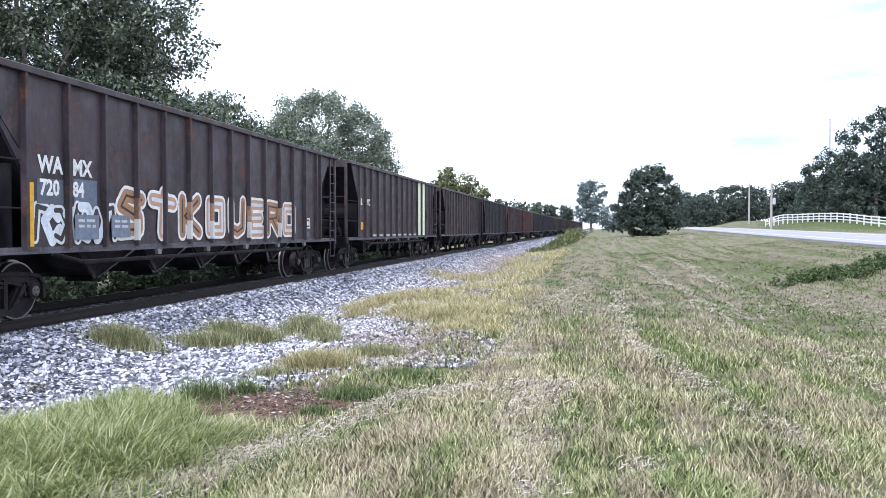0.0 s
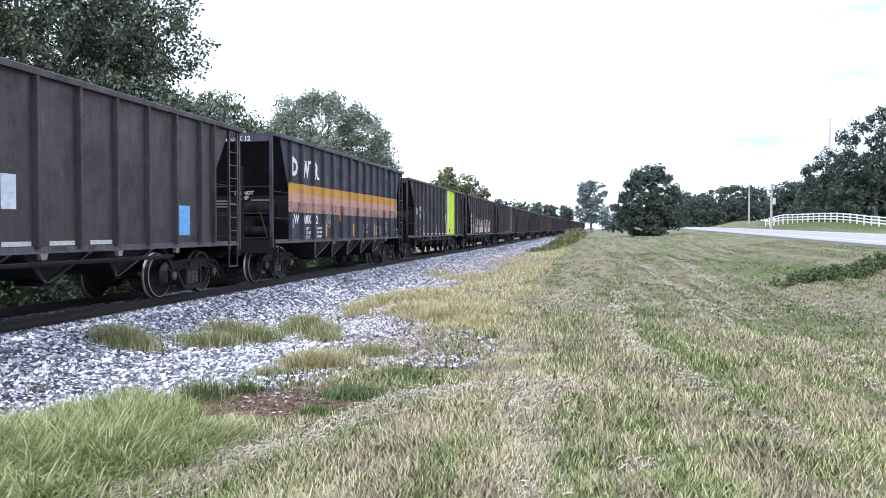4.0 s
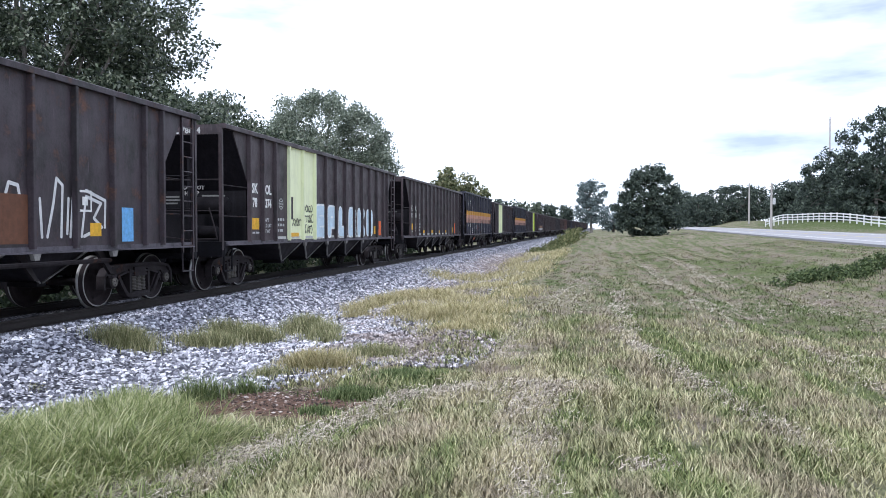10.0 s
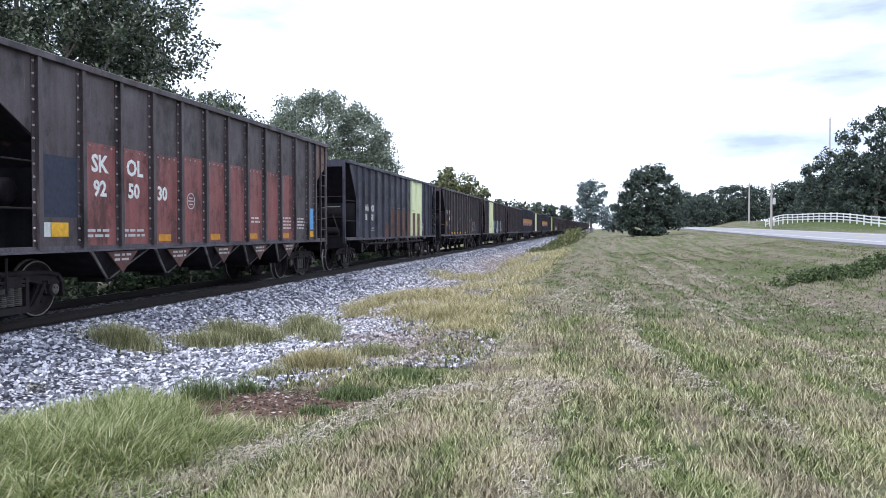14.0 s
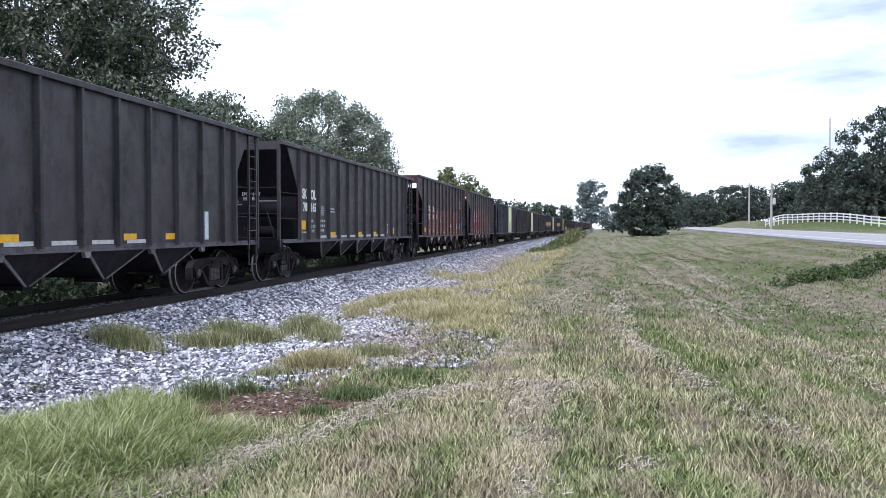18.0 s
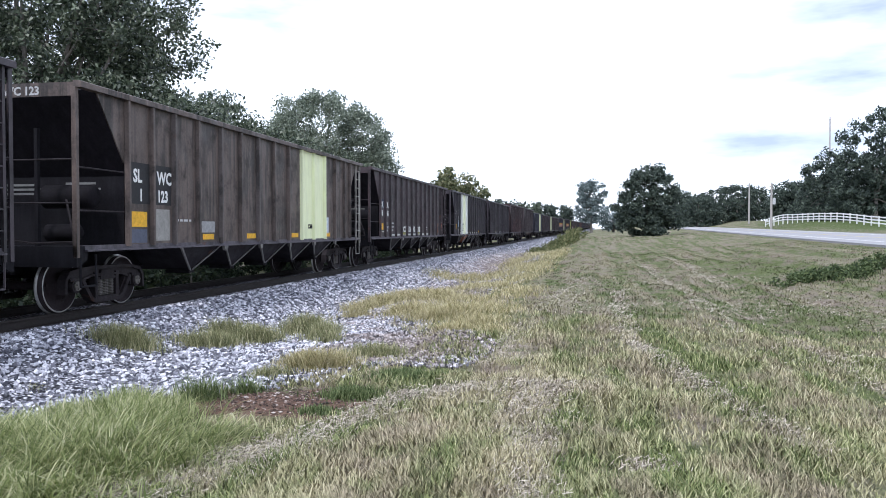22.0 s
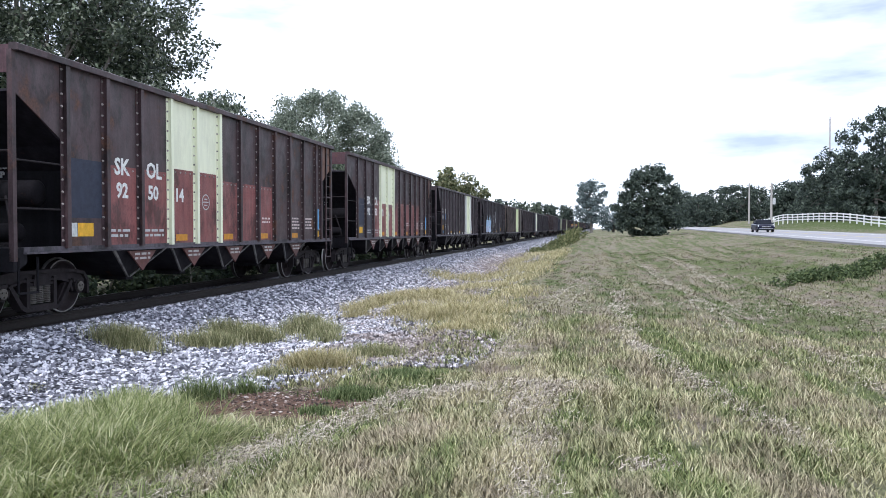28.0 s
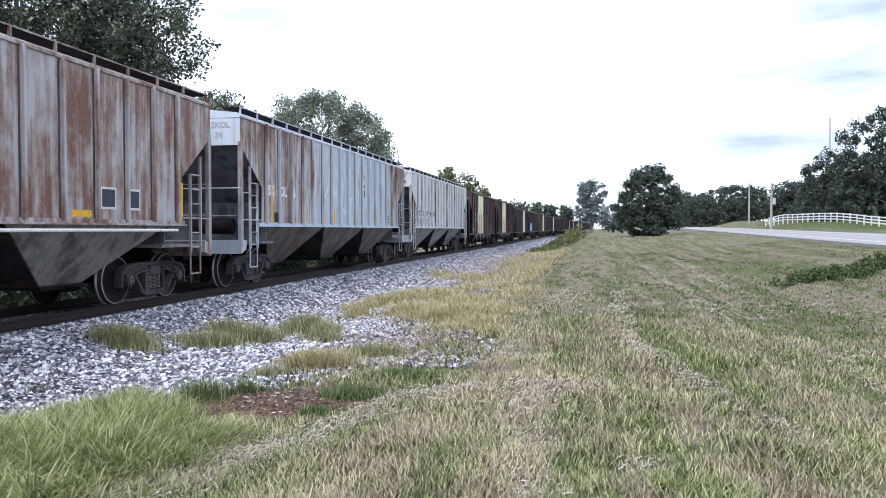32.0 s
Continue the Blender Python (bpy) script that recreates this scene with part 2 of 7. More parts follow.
def ground_z(x, y):
    x, y = np.asarray(x, float), np.asarray(y, float)
    u = x - (track_x(y) - TRACK_X)
    rail = track_z(y)
    near = np.interp(u, [-60, -14.5, -12.6, -11.6, -11.2, -7.9, -7.5, -6.2, -5.2, -3.5, 0, 2.2, 4.2, 6.0],
                     [-0.9, -0.9, -0.6, -0.24, -0.2, -0.2, -0.24, -0.55, -0.52, -0.34, -0.22, -0.27, -0.52, -0.40])
    far = np.interp(u, [-60, -14.5, -12.6, -11.6, -11.2, -7.9, -7.5, -6.0, -4.6, -3.0, 0, 3.0, 6.0],
                    [-0.9, -0.9, -0.6, -0.24, -0.2, -0.2, -0.24, -0.78, -0.85, -0.70, -0.45, -0.42, -0.25])
    w = smooth01(y, 14, 36)
    base = near * (1 - w) + far * w + rail
    base = base + smooth01(u, -5.5, 0.0) * 0.85 * smooth01(y, 25, 110)
    q = road_q(x, y)
    rz = road_z(y)
    side = rz - 0.12
    rise = np.interp(q, [24.5, 29, 40, 80, 250], [0.52, 0.93, 1.2, 1.8, 2.7]) + rz
    rise = rise - 0.7 + 0.95 * smooth01(y, 104, 124) + 0.25 * smooth01(y, 130, 146)
    far_side = smooth01(q, 24.5, 27.5)
    side = side * (1 - far_side) + rise * far_side
    k = smooth01(q, 5.4, 12.0)
    out = base * (1 - k) + side * k
    lumps = 0.025 * np.sin(x * 2.1 + 0.7 * y) * np.sin(y * 1.3 - x) + 0.02 * np.sin(x * 0.7 + 2) * np.sin(y * 0.45)
    calm = 1 - smooth01(-np.abs(u + 9.55), -2.4, -1.9)
    calm = calm * np.where((q > 11.7) & (q < 24.9), 0.0, 1.0)
    # tussocks and ruts of the rough verge, outside the ballast
    rough = smooth01(u - gravel_edge(y), 0.3, 1.3) * smooth01(y, 3.0, 6.0) * (1 - smooth01(y, 90, 130)) * (1 - smooth01(q, 9.0, 11.5))
    tussock = 0.05 * (patchy(x, y, 0.75) - 0.5) + 0.22 * (patchy(x * 1.2, y * 0.5, 1.5, 1) - 0.5) * smooth01(y, 9, 22) * smooth01(u, -3.0, 1.0)
    wave = (q * 0.62 + 0.18 * np.sin(y * 0.11) + 0.25 * patchy(x, y * 0.2, 3.0, 5)) % 1.0
    ridges = 0.11 * np.maximum(0.0, 1 - np.abs(wave - 0.5) / 0.16) * smooth01(y, 12, 24) * smooth01(u, -2.2, -0.6) * (0.3 + 1.2 * patchy(x, y * 0.3, 1.6, 6))
    return out + lumps * calm + (tussock + ridges) * rough


def gz(x, y):
    return float(ground_z(x, y))


def gravel_edge(y):
    return np.interp(y, [0, 7, 7.7, 8.0, 8.4, 9.0, 9.7, 11.3, 12.0, 12.6, 13.5, 16, 20, 30, 60, 100],
                     [-6.2, -5.8, -5.0, -4.3, -3.4, -3.0, -2.6, -2.5, -2.8, -3.1, -3.6, -4.0, -3.9, -3.6, -4.3, -5.4])


def spot(nt, x, y, rx, ry, soft=0.5):
    """1 inside an ellipse on the ground, 0 outside, with a ragged edge."""
    co = nt.nodes.new("ShaderNodeTexCoord")
    mp = nt.nodes.new("ShaderNodeMapping")
    mp.inputs["Location"].default_value = (-x / rx, -y / ry, 0)
    mp.inputs["Scale"].default_value = (1 / rx, 1 / ry, 0)
    nt.links.new(co.outputs["Object"], mp.inputs[0])
    ln = nt.nodes.new("ShaderNodeVectorMath")
    ln.operation = 'LENGTH'
    nt.links.new(mp.outputs[0], ln.inputs[0])
    ad = nt.nodes.new("ShaderNodeMath")
    ad.operation = 'ADD'
    nt.links.new(ln.outputs["Value"], ad.inputs[0])
    nt.links.new(ramp(nt, nz(nt, mapped(nt, (1, 1, 1), spread=False), 3.0, 5), [(0.3, (0, 0, 0)), (0.7, (0.6, 0.6, 0.6))]), ad.inputs[1])
    return ramp(nt, ad.outputs[0], [(1.0 - soft * 0.5, (1, 1, 1)), (1.0 + soft * 0.5, (0, 0, 0))])


def turf(nt):
    """How dry the sward is (0 green, 1 straw), and how brown its thatch: patches, and the mower's swathes."""
    flat = mapped(nt, (1, 1, 0), spread=False)
    patches = ramp(nt, nz(nt, flat, 1.3, 7, 0.72), [(0.43, (0, 0, 0)), (0.55, (1, 1, 1))])
    broad = ramp(nt, nz(nt, flat, 0.20, 3), [(0.40, (0, 0, 0)), (0.62, (1, 1, 1))])
    swathes = ramp(nt, nz(nt, mapped(nt, (1.5, 0.07, 0), spread=False), 1.0, 4, 0.6), [(0.42, (0, 0, 0)), (0.58, (1, 1, 1))])
    dry = mixc(nt, 0.46, mixc(nt, 0.35, patches, broad), swathes)
    dry = ramp(nt, dry, [(0.30, (0.0, 0.0, 0.0)), (0.84, (0.92, 0.92, 0.92))])
    # greener along the ditch
    for x, y, rx, ry in ((3.4, 11.0, 2.6, 2.4), (1.0, 15.0, 0.6, 4.5), (4.6, 17.0, 2.6, 5.0), (6.5, 32.0, 3.0, 10.0)):
        dry = mixc(nt, mixc(nt, 0.72, (0, 0, 0), spot(nt, x, y, rx, ry, 0.9)), dry, (0.02, 0.02, 0.02))
    # worn and dry along the crest of the verge
    for x, y, rx, ry in ((-0.7, 19.0, 1.3, 10.0), (-0.4, 8.2, 1.6, 2.0), (0.3, 45.0, 2.0, 22.0)):
        dry = mixc(nt, mixc(nt, 0.75, (0, 0, 0), spot(nt, x, y, rx, ry, 0.9)), dry, (0.95, 0.95, 0.95))
    thatch = ramp(nt, nz(nt, mapped(nt, (1.1, 0.6, 0), spread=False), 1.0, 7, 0.7), [(0.50, (0, 0, 0)), (0.58, (1, 1, 1))])
    return dry, thatch


def ground_sheet():
    xs = np.concatenate([[-2500, -900, -300, -120], np.arange(-60, -14, 4), np.arange(-14, 9.6, 0.25), np.arange(9.6, 30, 0.8),
                         np.arange(30, 80, 4), [90, 120, 200, 300, 900, 2500]])
    ys = np.concatenate([[-2500, -600, -200, -80, -40, -20, -10, -5], np.arange(0, 40, 0.3), np.arange(40, 120, 1.5), np.arange(120, 300, 10),
                         [300, 340, 400, 500, 800, 2500]])
    X, Y = np.meshgrid(xs, ys, indexing="ij")
    Z = ground_z(np.clip(X, -200, 260), np.clip(Y, -100, 420))
    v = np.stack([X, Y, Z], -1).reshape(-1, 3)
    n = len(ys)
    i, j = np.meshgrid(np.arange(len(xs) - 1), np.arange(n - 1), indexing="ij")
    a = (i * n + j).ravel()
    me = raw_mesh("ground", v, np.stack([a, a + n, a + n + 1, a + 1], -1))
    me.shade_smooth()
    m, nt, b = nodes_of("mown_grass_and_soil", 0.95, 0, 0.15)
    co = mapped(nt, (1, 1, 1), spread=False)
    n3 = nz(nt, co, 17.0, 6, 0.72)
    dry, thatch = turf(nt)
    green = ramp(nt, n3, [(0.30, (0.040, 0.056, 0.018)), (0.70, (0.16, 0.185, 0.070))])
    straw = ramp(nt, n3, [(0.30, (0.12, 0.105, 0.075)), (0.70, (0.33, 0.290, 0.22))])
    brown = ramp(nt, n3, [(0.30, (0.085, 0.066, 0.056)), (0.70, (0.31, 0.245, 0.21))])
    soil = ramp(nt, n3, [(0.32, (0.035, 0.024, 0.020)), (0.68, (0.27, 0.165, 0.120))])
    col = mixc(nt, dry, green, straw)
    col = mixc(nt, mixc(nt, 0.65, (0, 0, 0), thatch), col, brown)
    pinkish = ramp(nt, n3, [(0.30, (0.16, 0.12, 0.10)), (0.70, (0.52, 0.44, 0.40))])
    col = mixc(nt, spot(nt, -2.1, 10.6, 1.7, 1.9), col, pinkish)
    col = mixc(nt, spot(nt, -3.3, 18.0, 2.2, 9.0), col, pinkish)
    col = mixc(nt, spot(nt, -3.15, 7.35, 1.9, 1.15), col, soil)
    lush = ramp(nt, n3, [(0.30, (0.030, 0.048, 0.014)), (0.70, (0.12, 0.15, 0.052))])
    col = mixc(nt, spot(nt, 40.0, 125.0, 17.0, 75.0), col, lush)
    nt.links.new(col, b.inputs["Base Color"])
    bump(nt, b, n3, 0.9, 0.06)
    me.materials.append(m)
    return tagged(new("ground", me), "mown grass verge with straw clippings and bare soil", "ground", kind="structure")


ground_sheet()


# ---- the ballast bed ----
PINK_STONE = [(-4.0, 25.0, 3.2, 18.0, 0.9), (-2.3, 11.2, 2.9, 4.2, 0.9), (-5.0, 52.0, 3.2, 40.0, 0.9)]


def ballast():
    stone_stops = [(0.0, (0.045, 0.046, 0.060)), (0.3, (0.17, 0.17, 0.20)), (0.6, (0.42, 0.42, 0.47)), (1.0, (0.84, 0.83, 0.88))]
    m, nt, b = nodes_of("crushed_stone", 0.9, 0, 0.2)
    co = mapped(nt, (1, 1, 1), spread=False)
    vor = nt.nodes.new("ShaderNodeTexVoronoi")
    vor.inputs["Scale"].default_value = 24.0
    nt.links.new(co, vor.inputs["Vector"])
    sep = nt.nodes.new("ShaderNodeSeparateColor")
    nt.links.new(vor.outputs["Color"], sep.inputs[0])
    col = ramp(nt, sep.outputs[0], stone_stops)
    # gaps between the drawn stones darkened, their shade put into the colour
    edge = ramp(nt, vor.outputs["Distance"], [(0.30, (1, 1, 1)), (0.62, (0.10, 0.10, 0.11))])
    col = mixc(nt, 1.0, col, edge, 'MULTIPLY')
    for place in PINK_STONE:
        col = mixc(nt, mixc(nt, 1.0, (0, 0, 0), spot(nt, *place)), col, mixc(nt, 1.0, col, (0.78, 0.64, 0.60), 'MULTIPLY'))
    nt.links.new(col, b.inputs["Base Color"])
    bump(nt, b, vor.outputs["Distance"], 0.8, -0.04)
    # the bed under the stones
    ys = np.concatenate([np.arange(-60, 0, 6), np.arange(0, 60, 0.5), np.arange(60, 300, 8), np.arange(300, 701, 40)])
    ts = np.linspace(0, 1, 25)
    left = track_x(ys) - 3.1
    right = np.minimum(gravel_edge(ys) + track_x(ys) - TRACK_X, 50)
    right = right - 0.25 + 0.12 * np.sin(ys * 2.3) + 0.10 * np.sin(ys * 5.1)
    X = left[:, None] + (right - left)[:, None] * ts[None]
    Y = np.repeat(ys[:, None], len(ts), 1)
    Z = ground_z(X, Y) + 0.03 * (1 - ts[None] ** 6) + 0.006
    v = np.stack([X, Y, Z], -1).reshape(-1, 3)
    n = len(ts)
    i, j = np.meshgrid(np.arange(len(ys) - 1), np.arange(n - 1), indexing="ij")
    a = (i * n + j).ravel()
    me = raw_mesh("ballast_bed", v, np.stack([a, a + 1, a + n + 1, a + n], -1))
    me.shade_smooth()
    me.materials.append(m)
    tagged(new("ballast_bed", me), "bed of pale grey crushed stone under the track", "ballast", kind="structure")
    # loose stones
    rng = np.random.default_rng(5)
    count = 90000
    y = 4.0 + 62.0 * rng.random(count) ** 1.9
    lo = track_x(y) + 1.0
    hi = gravel_edge(y) + track_x(y) - TRACK_X + 0.9 * rng.random(count) ** 2.5
    x = lo + (hi - lo) * rng.random(count)
    # thinly strewn past the toe of the bed
    few, far = 9000, 19000
    y[:few] = 9.3 + 24.0 * rng.random(few) ** 1.4
    x[:few] = gravel_edge(y[:few]) - 1.0 + 2.3 * rng.random(few) ** 1.3
    y[few:far] = 60.0 + 90.0 * rng.random(far - few)
    x[few:far] = track_x(y[few:far]) + 1.2 + 3.4 * rng.random(far - few)
    z = ground_z(x, y)
    size = (0.0115 + 0.018 * rng.random(count)) * (1 + 0.013 * y) * np.where(x - track_x(y) > 5.9, 0.7, 1.0)
    base = np.array([(x0, y0, z0) for x0 in (-1, 1) for y0 in (-1, 1) for z0 in (-1, 1)], float)
    v = base[None] * (0.45 + 0.65 * rng.random((count, 8, 3)))
    v *= (0.7 + 0.6 * rng.random((count, 1, 3))) * size[:, None, None]
    q = rng.normal(size=(count, 4))
    q /= np.linalg.norm(q, axis=1)[:, None]
    w0, x0, y0, z0 = q.T
    R = np.stack([1 - 2 * (y0**2 + z0**2), 2 * (x0*y0 - z0*w0), 2 * (x0*z0 + y0*w0), 2 * (x0*y0 + z0*w0), 1 - 2 * (x0**2 + z0**2),
                  2 * (y0*z0 - x0*w0), 2 * (x0*z0 - y0*w0), 2 * (y0*z0 + x0*w0), 1 - 2 * (x0**2 + y0**2)], -1).reshape(-1, 3, 3)
    v = np.einsum("nij,nkj->nki", R, v) + np.stack([x, y, z + 0.030], -1)[:, None]
    quads = np.array([(0, 1, 3, 2), (4, 6, 7, 5), (0, 4, 5, 1), (2, 3, 7, 6), (0, 2, 6, 4), (1, 5, 7, 3)])
    f = (np.arange(count)[:, None, None] * 8 + quads[None]).reshape(-1, 4)
    me = raw_mesh("ballast_stones", v.reshape(-1, 3), f)
    me.shade_flat()
    me.materials.append(stuff_mat("loose_stone", stone_stops, 0.9, blot=(PINK_STONE, [(0.0, (0.07, 0.058, 0.055)), (0.5, (0.25, 0.210, 0.198)), (0.9, (0.42, 0.365, 0.345)), (1.0, (0.60, 0.54, 0.52))])))
    tagged(new("ballast_stones", me), "loose pale grey crushed ballast stones", "gravel", kind="stuff")


ballast()


# ---- rails and sleepers ----
def railway():
    rail_mat = plain((0.022, 0.018, 0.017), 0.6, 0.3, 0.4, 14.0)
    tie_mat = plain((0.018, 0.015, 0.014), 0.9, 0, 0.4, 6.0)
    ys = np.concatenate([np.arange(-60, 0, 20), np.arange(0, 320, 10), np.arange(320, 701, 40)])
    prof = [(-0.070, -0.172), (0.070, -0.172), (0.070, -0.160), (0.012, -0.140), (0.010, -0.045), (0.037, -0.036), (0.037, -0.006), (0.030, 0.0), (-0.030, 0.0),
            (-0.037, -0.006), (-0.037, -0.036), (-0.010, -0.045), (-0.012, -0.140), (-0.070, -0.160)]
    for side in (-0.7525, 0.7525):
        s = Shape()
        k = len(prof)
        for y in ys:
            s.v += [(float(track_x(y)) + side + p[0], float(y), float(track_z(y)) + p[1]) for p in prof]
        for i in range(len(ys) - 1):
            s.f += [(i * k + j, i * k + (j + 1) % k, (i + 1) * k + (j + 1) % k, (i + 1) * k + j) for j in range(k)]
        tagged(part("rail", s, rail_mat, None), "rusty steel running rail with a worn head", "rail", "rails of the track")
    root = thing("sleepers", "dark creosoted timber sleepers in the ballast", "sleepers", kind="structure")
    tie = Shape().box(-1.3, 1.3, -0.115, 0.115, -0.36, -0.178).made("sleeper")
    y = 2.0
    while y < 125:
        p = pose(float(track_x(y)), y, float(track_z(y)))
        part("sleeper", tie, tie_mat, root, m=p)
        y += 0.5


railway()


# ---- the road ----
def road():
    asphalt, nt, b = nodes_of("worn_asphalt", 0.9, 0, 0.3)
    co = mapped(nt, (1, 1, 1), spread=False)
    n1, n2 = nz(nt, co, 0.5, 5), nz(nt, co, 40, 3)
    col = mixc(nt, 0.5, ramp(nt, n1, [(0.3, (0.25, 0.243, 0.258)), (0.7, (0.36, 0.353, 0.370))]), ramp(nt, n2, [(0.3, (0.22, 0.215, 0.225)), (0.7, (0.36, 0.355, 0.365))]))
    nt.links.new(col, b.inputs["Base Color"])
    c, s = math.cos(ROAD_TURN), math.sin(ROAD_TURN)
    def strip(name, q0, q1, lift, mat, label, thick=0.3):
        sh = Shape()
        ps = list(range(-100, 820, 10))
        for p in ps:
            for q in (q0, q1):
                x, y = q * c + p * s, p * c - q * s
                z = float(road_z(y)) + lift
                sh.v += [(x, y, z), (x, y, z - thick)]
        for i in range(len(ps) - 1):
            o = i * 4
            sh.f += [(o, o + 2, o + 6, o + 4), (o, o + 4, o + 5, o + 1), (o + 2, o + 3, o + 7, o + 6)]
        return tagged(part(name, sh, mat, None), label, name, kind="structure")
    strip("road", 12.2, 24.5, 0.0, asphalt, "pale grey worn asphalt road along the verge")
    strip("edge_line", 14.2, 14.35, 0.004, plain((0.7, 0.7, 0.68), 0.7), "painted white edge line on the road", 0.003)
    strip("edge_line", 22.2, 22.35, 0.004, plain((0.7, 0.7, 0.68), 0.7), "painted white edge line on the road", 0.003)
    strip("centre_line", 18.1, 18.22, 0.004, plain((0.55, 0.40, 0.05), 0.7), "painted yellow centre line on the road", 0.003)


road()


# ---- the train ----
SPEED = 10.9                    # metres a second
HALF = 1.51                     # half the width of a car over its side sheets
# STEEL and UNDER: near black, shade under and between the cars put in
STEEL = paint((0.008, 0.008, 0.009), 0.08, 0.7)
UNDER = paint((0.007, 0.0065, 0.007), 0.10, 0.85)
FRAME_STEEL = paint((0.0225, 0.020, 0.019), 0.15, 0.65)
SPRING_STEEL = plain((0.13, 0.12, 0.11), 0.6, 0.2, 0.3)
CAP_STEEL = plain((0.12, 0.11, 0.10), 0.6, 0.2, 0.3)
BRACKET = paint((0.22, 0.21, 0.20), 0.1, 0.7)
SILL = paint((0.095, 0.092, 0.095), 0.12, 0.6)
RIVET = paint((0.39, 0.35, 0.33), 0.15, 0.7)
# slope sheets: the dark of the end recess put into the paint
RECESS_DARK = paint((0.013, 0.012, 0.014), 0.08, 0.8)
FLANGE = paint((0.19, 0.18, 0.175), 0.15, 0.7)
WHEEL_STEEL = paint((0.022, 0.018, 0.017), 0.15, 0.6)
TREAD_STEEL = plain((0.36, 0.35, 0.34), 0.45, 0.4, 0.3)
WHITE, YELLOW, BLUE, ORANGE = (0.75, 0.75, 0.73), (0.72, 0.40, 0.03), (0.16, 0.40, 0.72), (0.72, 0.14, 0.04)
LIME, BLACK, GREY = (0.74, 0.77, 0.36), (0.012, 0.012, 0.014), (0.40, 0.41, 0.43)


@lru_cache(None)
def wheel_mesh():
    s = Shape()
    for side in (-1, 1):
        o = len(s.v)
        s.turned([(0.60, 0.10), (0.61, 0.16), (0.685, 0.20), (0.70, 0.38), (0.66, 0.405), (0.665, 0.485), (0.690, 0.485), (0.705, 0.458),
                  (0.795, 0.452), (0.800, 0.428), (0.800, 0.40), (0.745, 0.385), (0.735, 0.20), (0.81, 0.16), (0.82, 0.08)], 40)
        s.moved(Matrix.Diagonal((side, 1, 1, 1)), o)
    s.rod((-0.98, 0, 0), (0.98, 0, 0), 0.075, 12)
    for side in (-1, 1):
        for k in range(3):
            t = 2 * math.pi * k / 3
            s.rod((side * 0.728, 0.29 * math.cos(t), 0.29 * math.sin(t)), (side * 0.752, 0.29 * math.cos(t), 0.29 * math.sin(t)), 0.028, 8)
    me = s.made("wheelset", True)
    me.materials.append(None)
    me.materials.append(TREAD_STEEL)
    for p in me.polygons:
        r = math.hypot(p.center.y, p.center.z)
        if (abs(p.center.x) > 0.792 and 0.425 < r < 0.455) or r > 0.468:
            p.material_index = 1
    return me


@lru_cache(None)
def side_frame_mesh():
    """A cast side frame: a web with proud flanges round its edge, pedestals over the bearings, a pocket for the springs."""
    s = Shape()
    a, b = 0.975, 1.045

    def flange(pts, w, x0, x1):
        for (p, q), (r, t) in zip(pts, pts[1:]):
            l = math.hypot(r - p, t - q)
            ny, nz_ = -(t - q) / l * w / 2, (r - p) / l * w / 2
            ey, ez = (r - p) / l * w * 0.3, (t - q) / l * w * 0.3
            s.prism([(p - ey + ny, q - ez + nz_), (r + ey + ny, t + ez + nz_), (r + ey - ny, t + ez - nz_), (p - ey - ny, q - ez - nz_)], x0, x1)

    s.prism([(-1.13, 0.44), (-1.12, 0.58), (-1.02, 0.69), (-0.45, 0.745), (0.45, 0.745), (1.02, 0.69), (1.12, 0.58), (1.13, 0.44), (1.05, 0.56), (0.74, 0.58),
             (0.62, 0.58), (0.40, 0.62), (-0.40, 0.62), (-0.62, 0.58), (-0.74, 0.58), (-1.05, 0.56)], a, b)
    flange([(-1.14, 0.34), (-1.13, 0.56), (-1.03, 0.68), (-0.80, 0.725), (-0.45, 0.748), (0.45, 0.748), (0.80, 0.725), (1.03, 0.68), (1.13, 0.56), (1.14, 0.34)], 0.055, 0.935, 1.095)
    flange([(-0.74, 0.40), (-0.70, 0.545), (-0.42, 0.615), (0.42, 0.615), (0.70, 0.545), (0.74, 0.40)], 0.040, 0.945, 1.080)
    flange([(-0.70, 0.55), (-0.58, 0.38), (-0.46, 0.22), (-0.36, 0.165), (0.36, 0.165), (0.46, 0.22), (0.58, 0.38), (0.70, 0.55)], 0.070, 0.940, 1.095)
    for k in (-1, 1):
        s.prism([(k * 0.68, 0.55), (k * 0.60, 0.55), (k * 0.40, 0.24), (k * 0.46, 0.20)], a, b)
        flange([(k * 0.31, 0.64), (k * 0.31, 0.22)], 0.075, 0.950, 1.085)
        s.rod((b - 0.09, k * 0.89, 0.457), (b + 0.065, k * 0.89, 0.457), 0.118, 16)
        s.prism([(k * 0.75, 0.60), (k * 1.04, 0.58), (k * 1.02, 0.535), (k * 0.77, 0.535)], a - 0.03, b + 0.05)
    s.box(a + 0.01, b + 0.03, -0.29, 0.29, 0.535, 0.575)
    s.box(a - 0.02, b + 0.045, -0.29, 0.29, 0.195, 0.235)
    return s.made("side_frame")


@lru_cache(None)
def bearing_cap_mesh():
    s = Shape().turned([(1.100, 0.0), (1.104, 0.060), (1.112, 0.078), (1.135, 0.082), (1.140, 0.068), (1.140, 0.0)], 14)
    for k in range(3):
        t = 2 * math.pi * k / 3 + 0.5
        s.rod((1.136, 0.046 * math.cos(t), 0.046 * math.sin(t)), (1.160, 0.046 * math.cos(t), 0.046 * math.sin(t)), 0.016, 6)
    return s.made("bearing_cap")


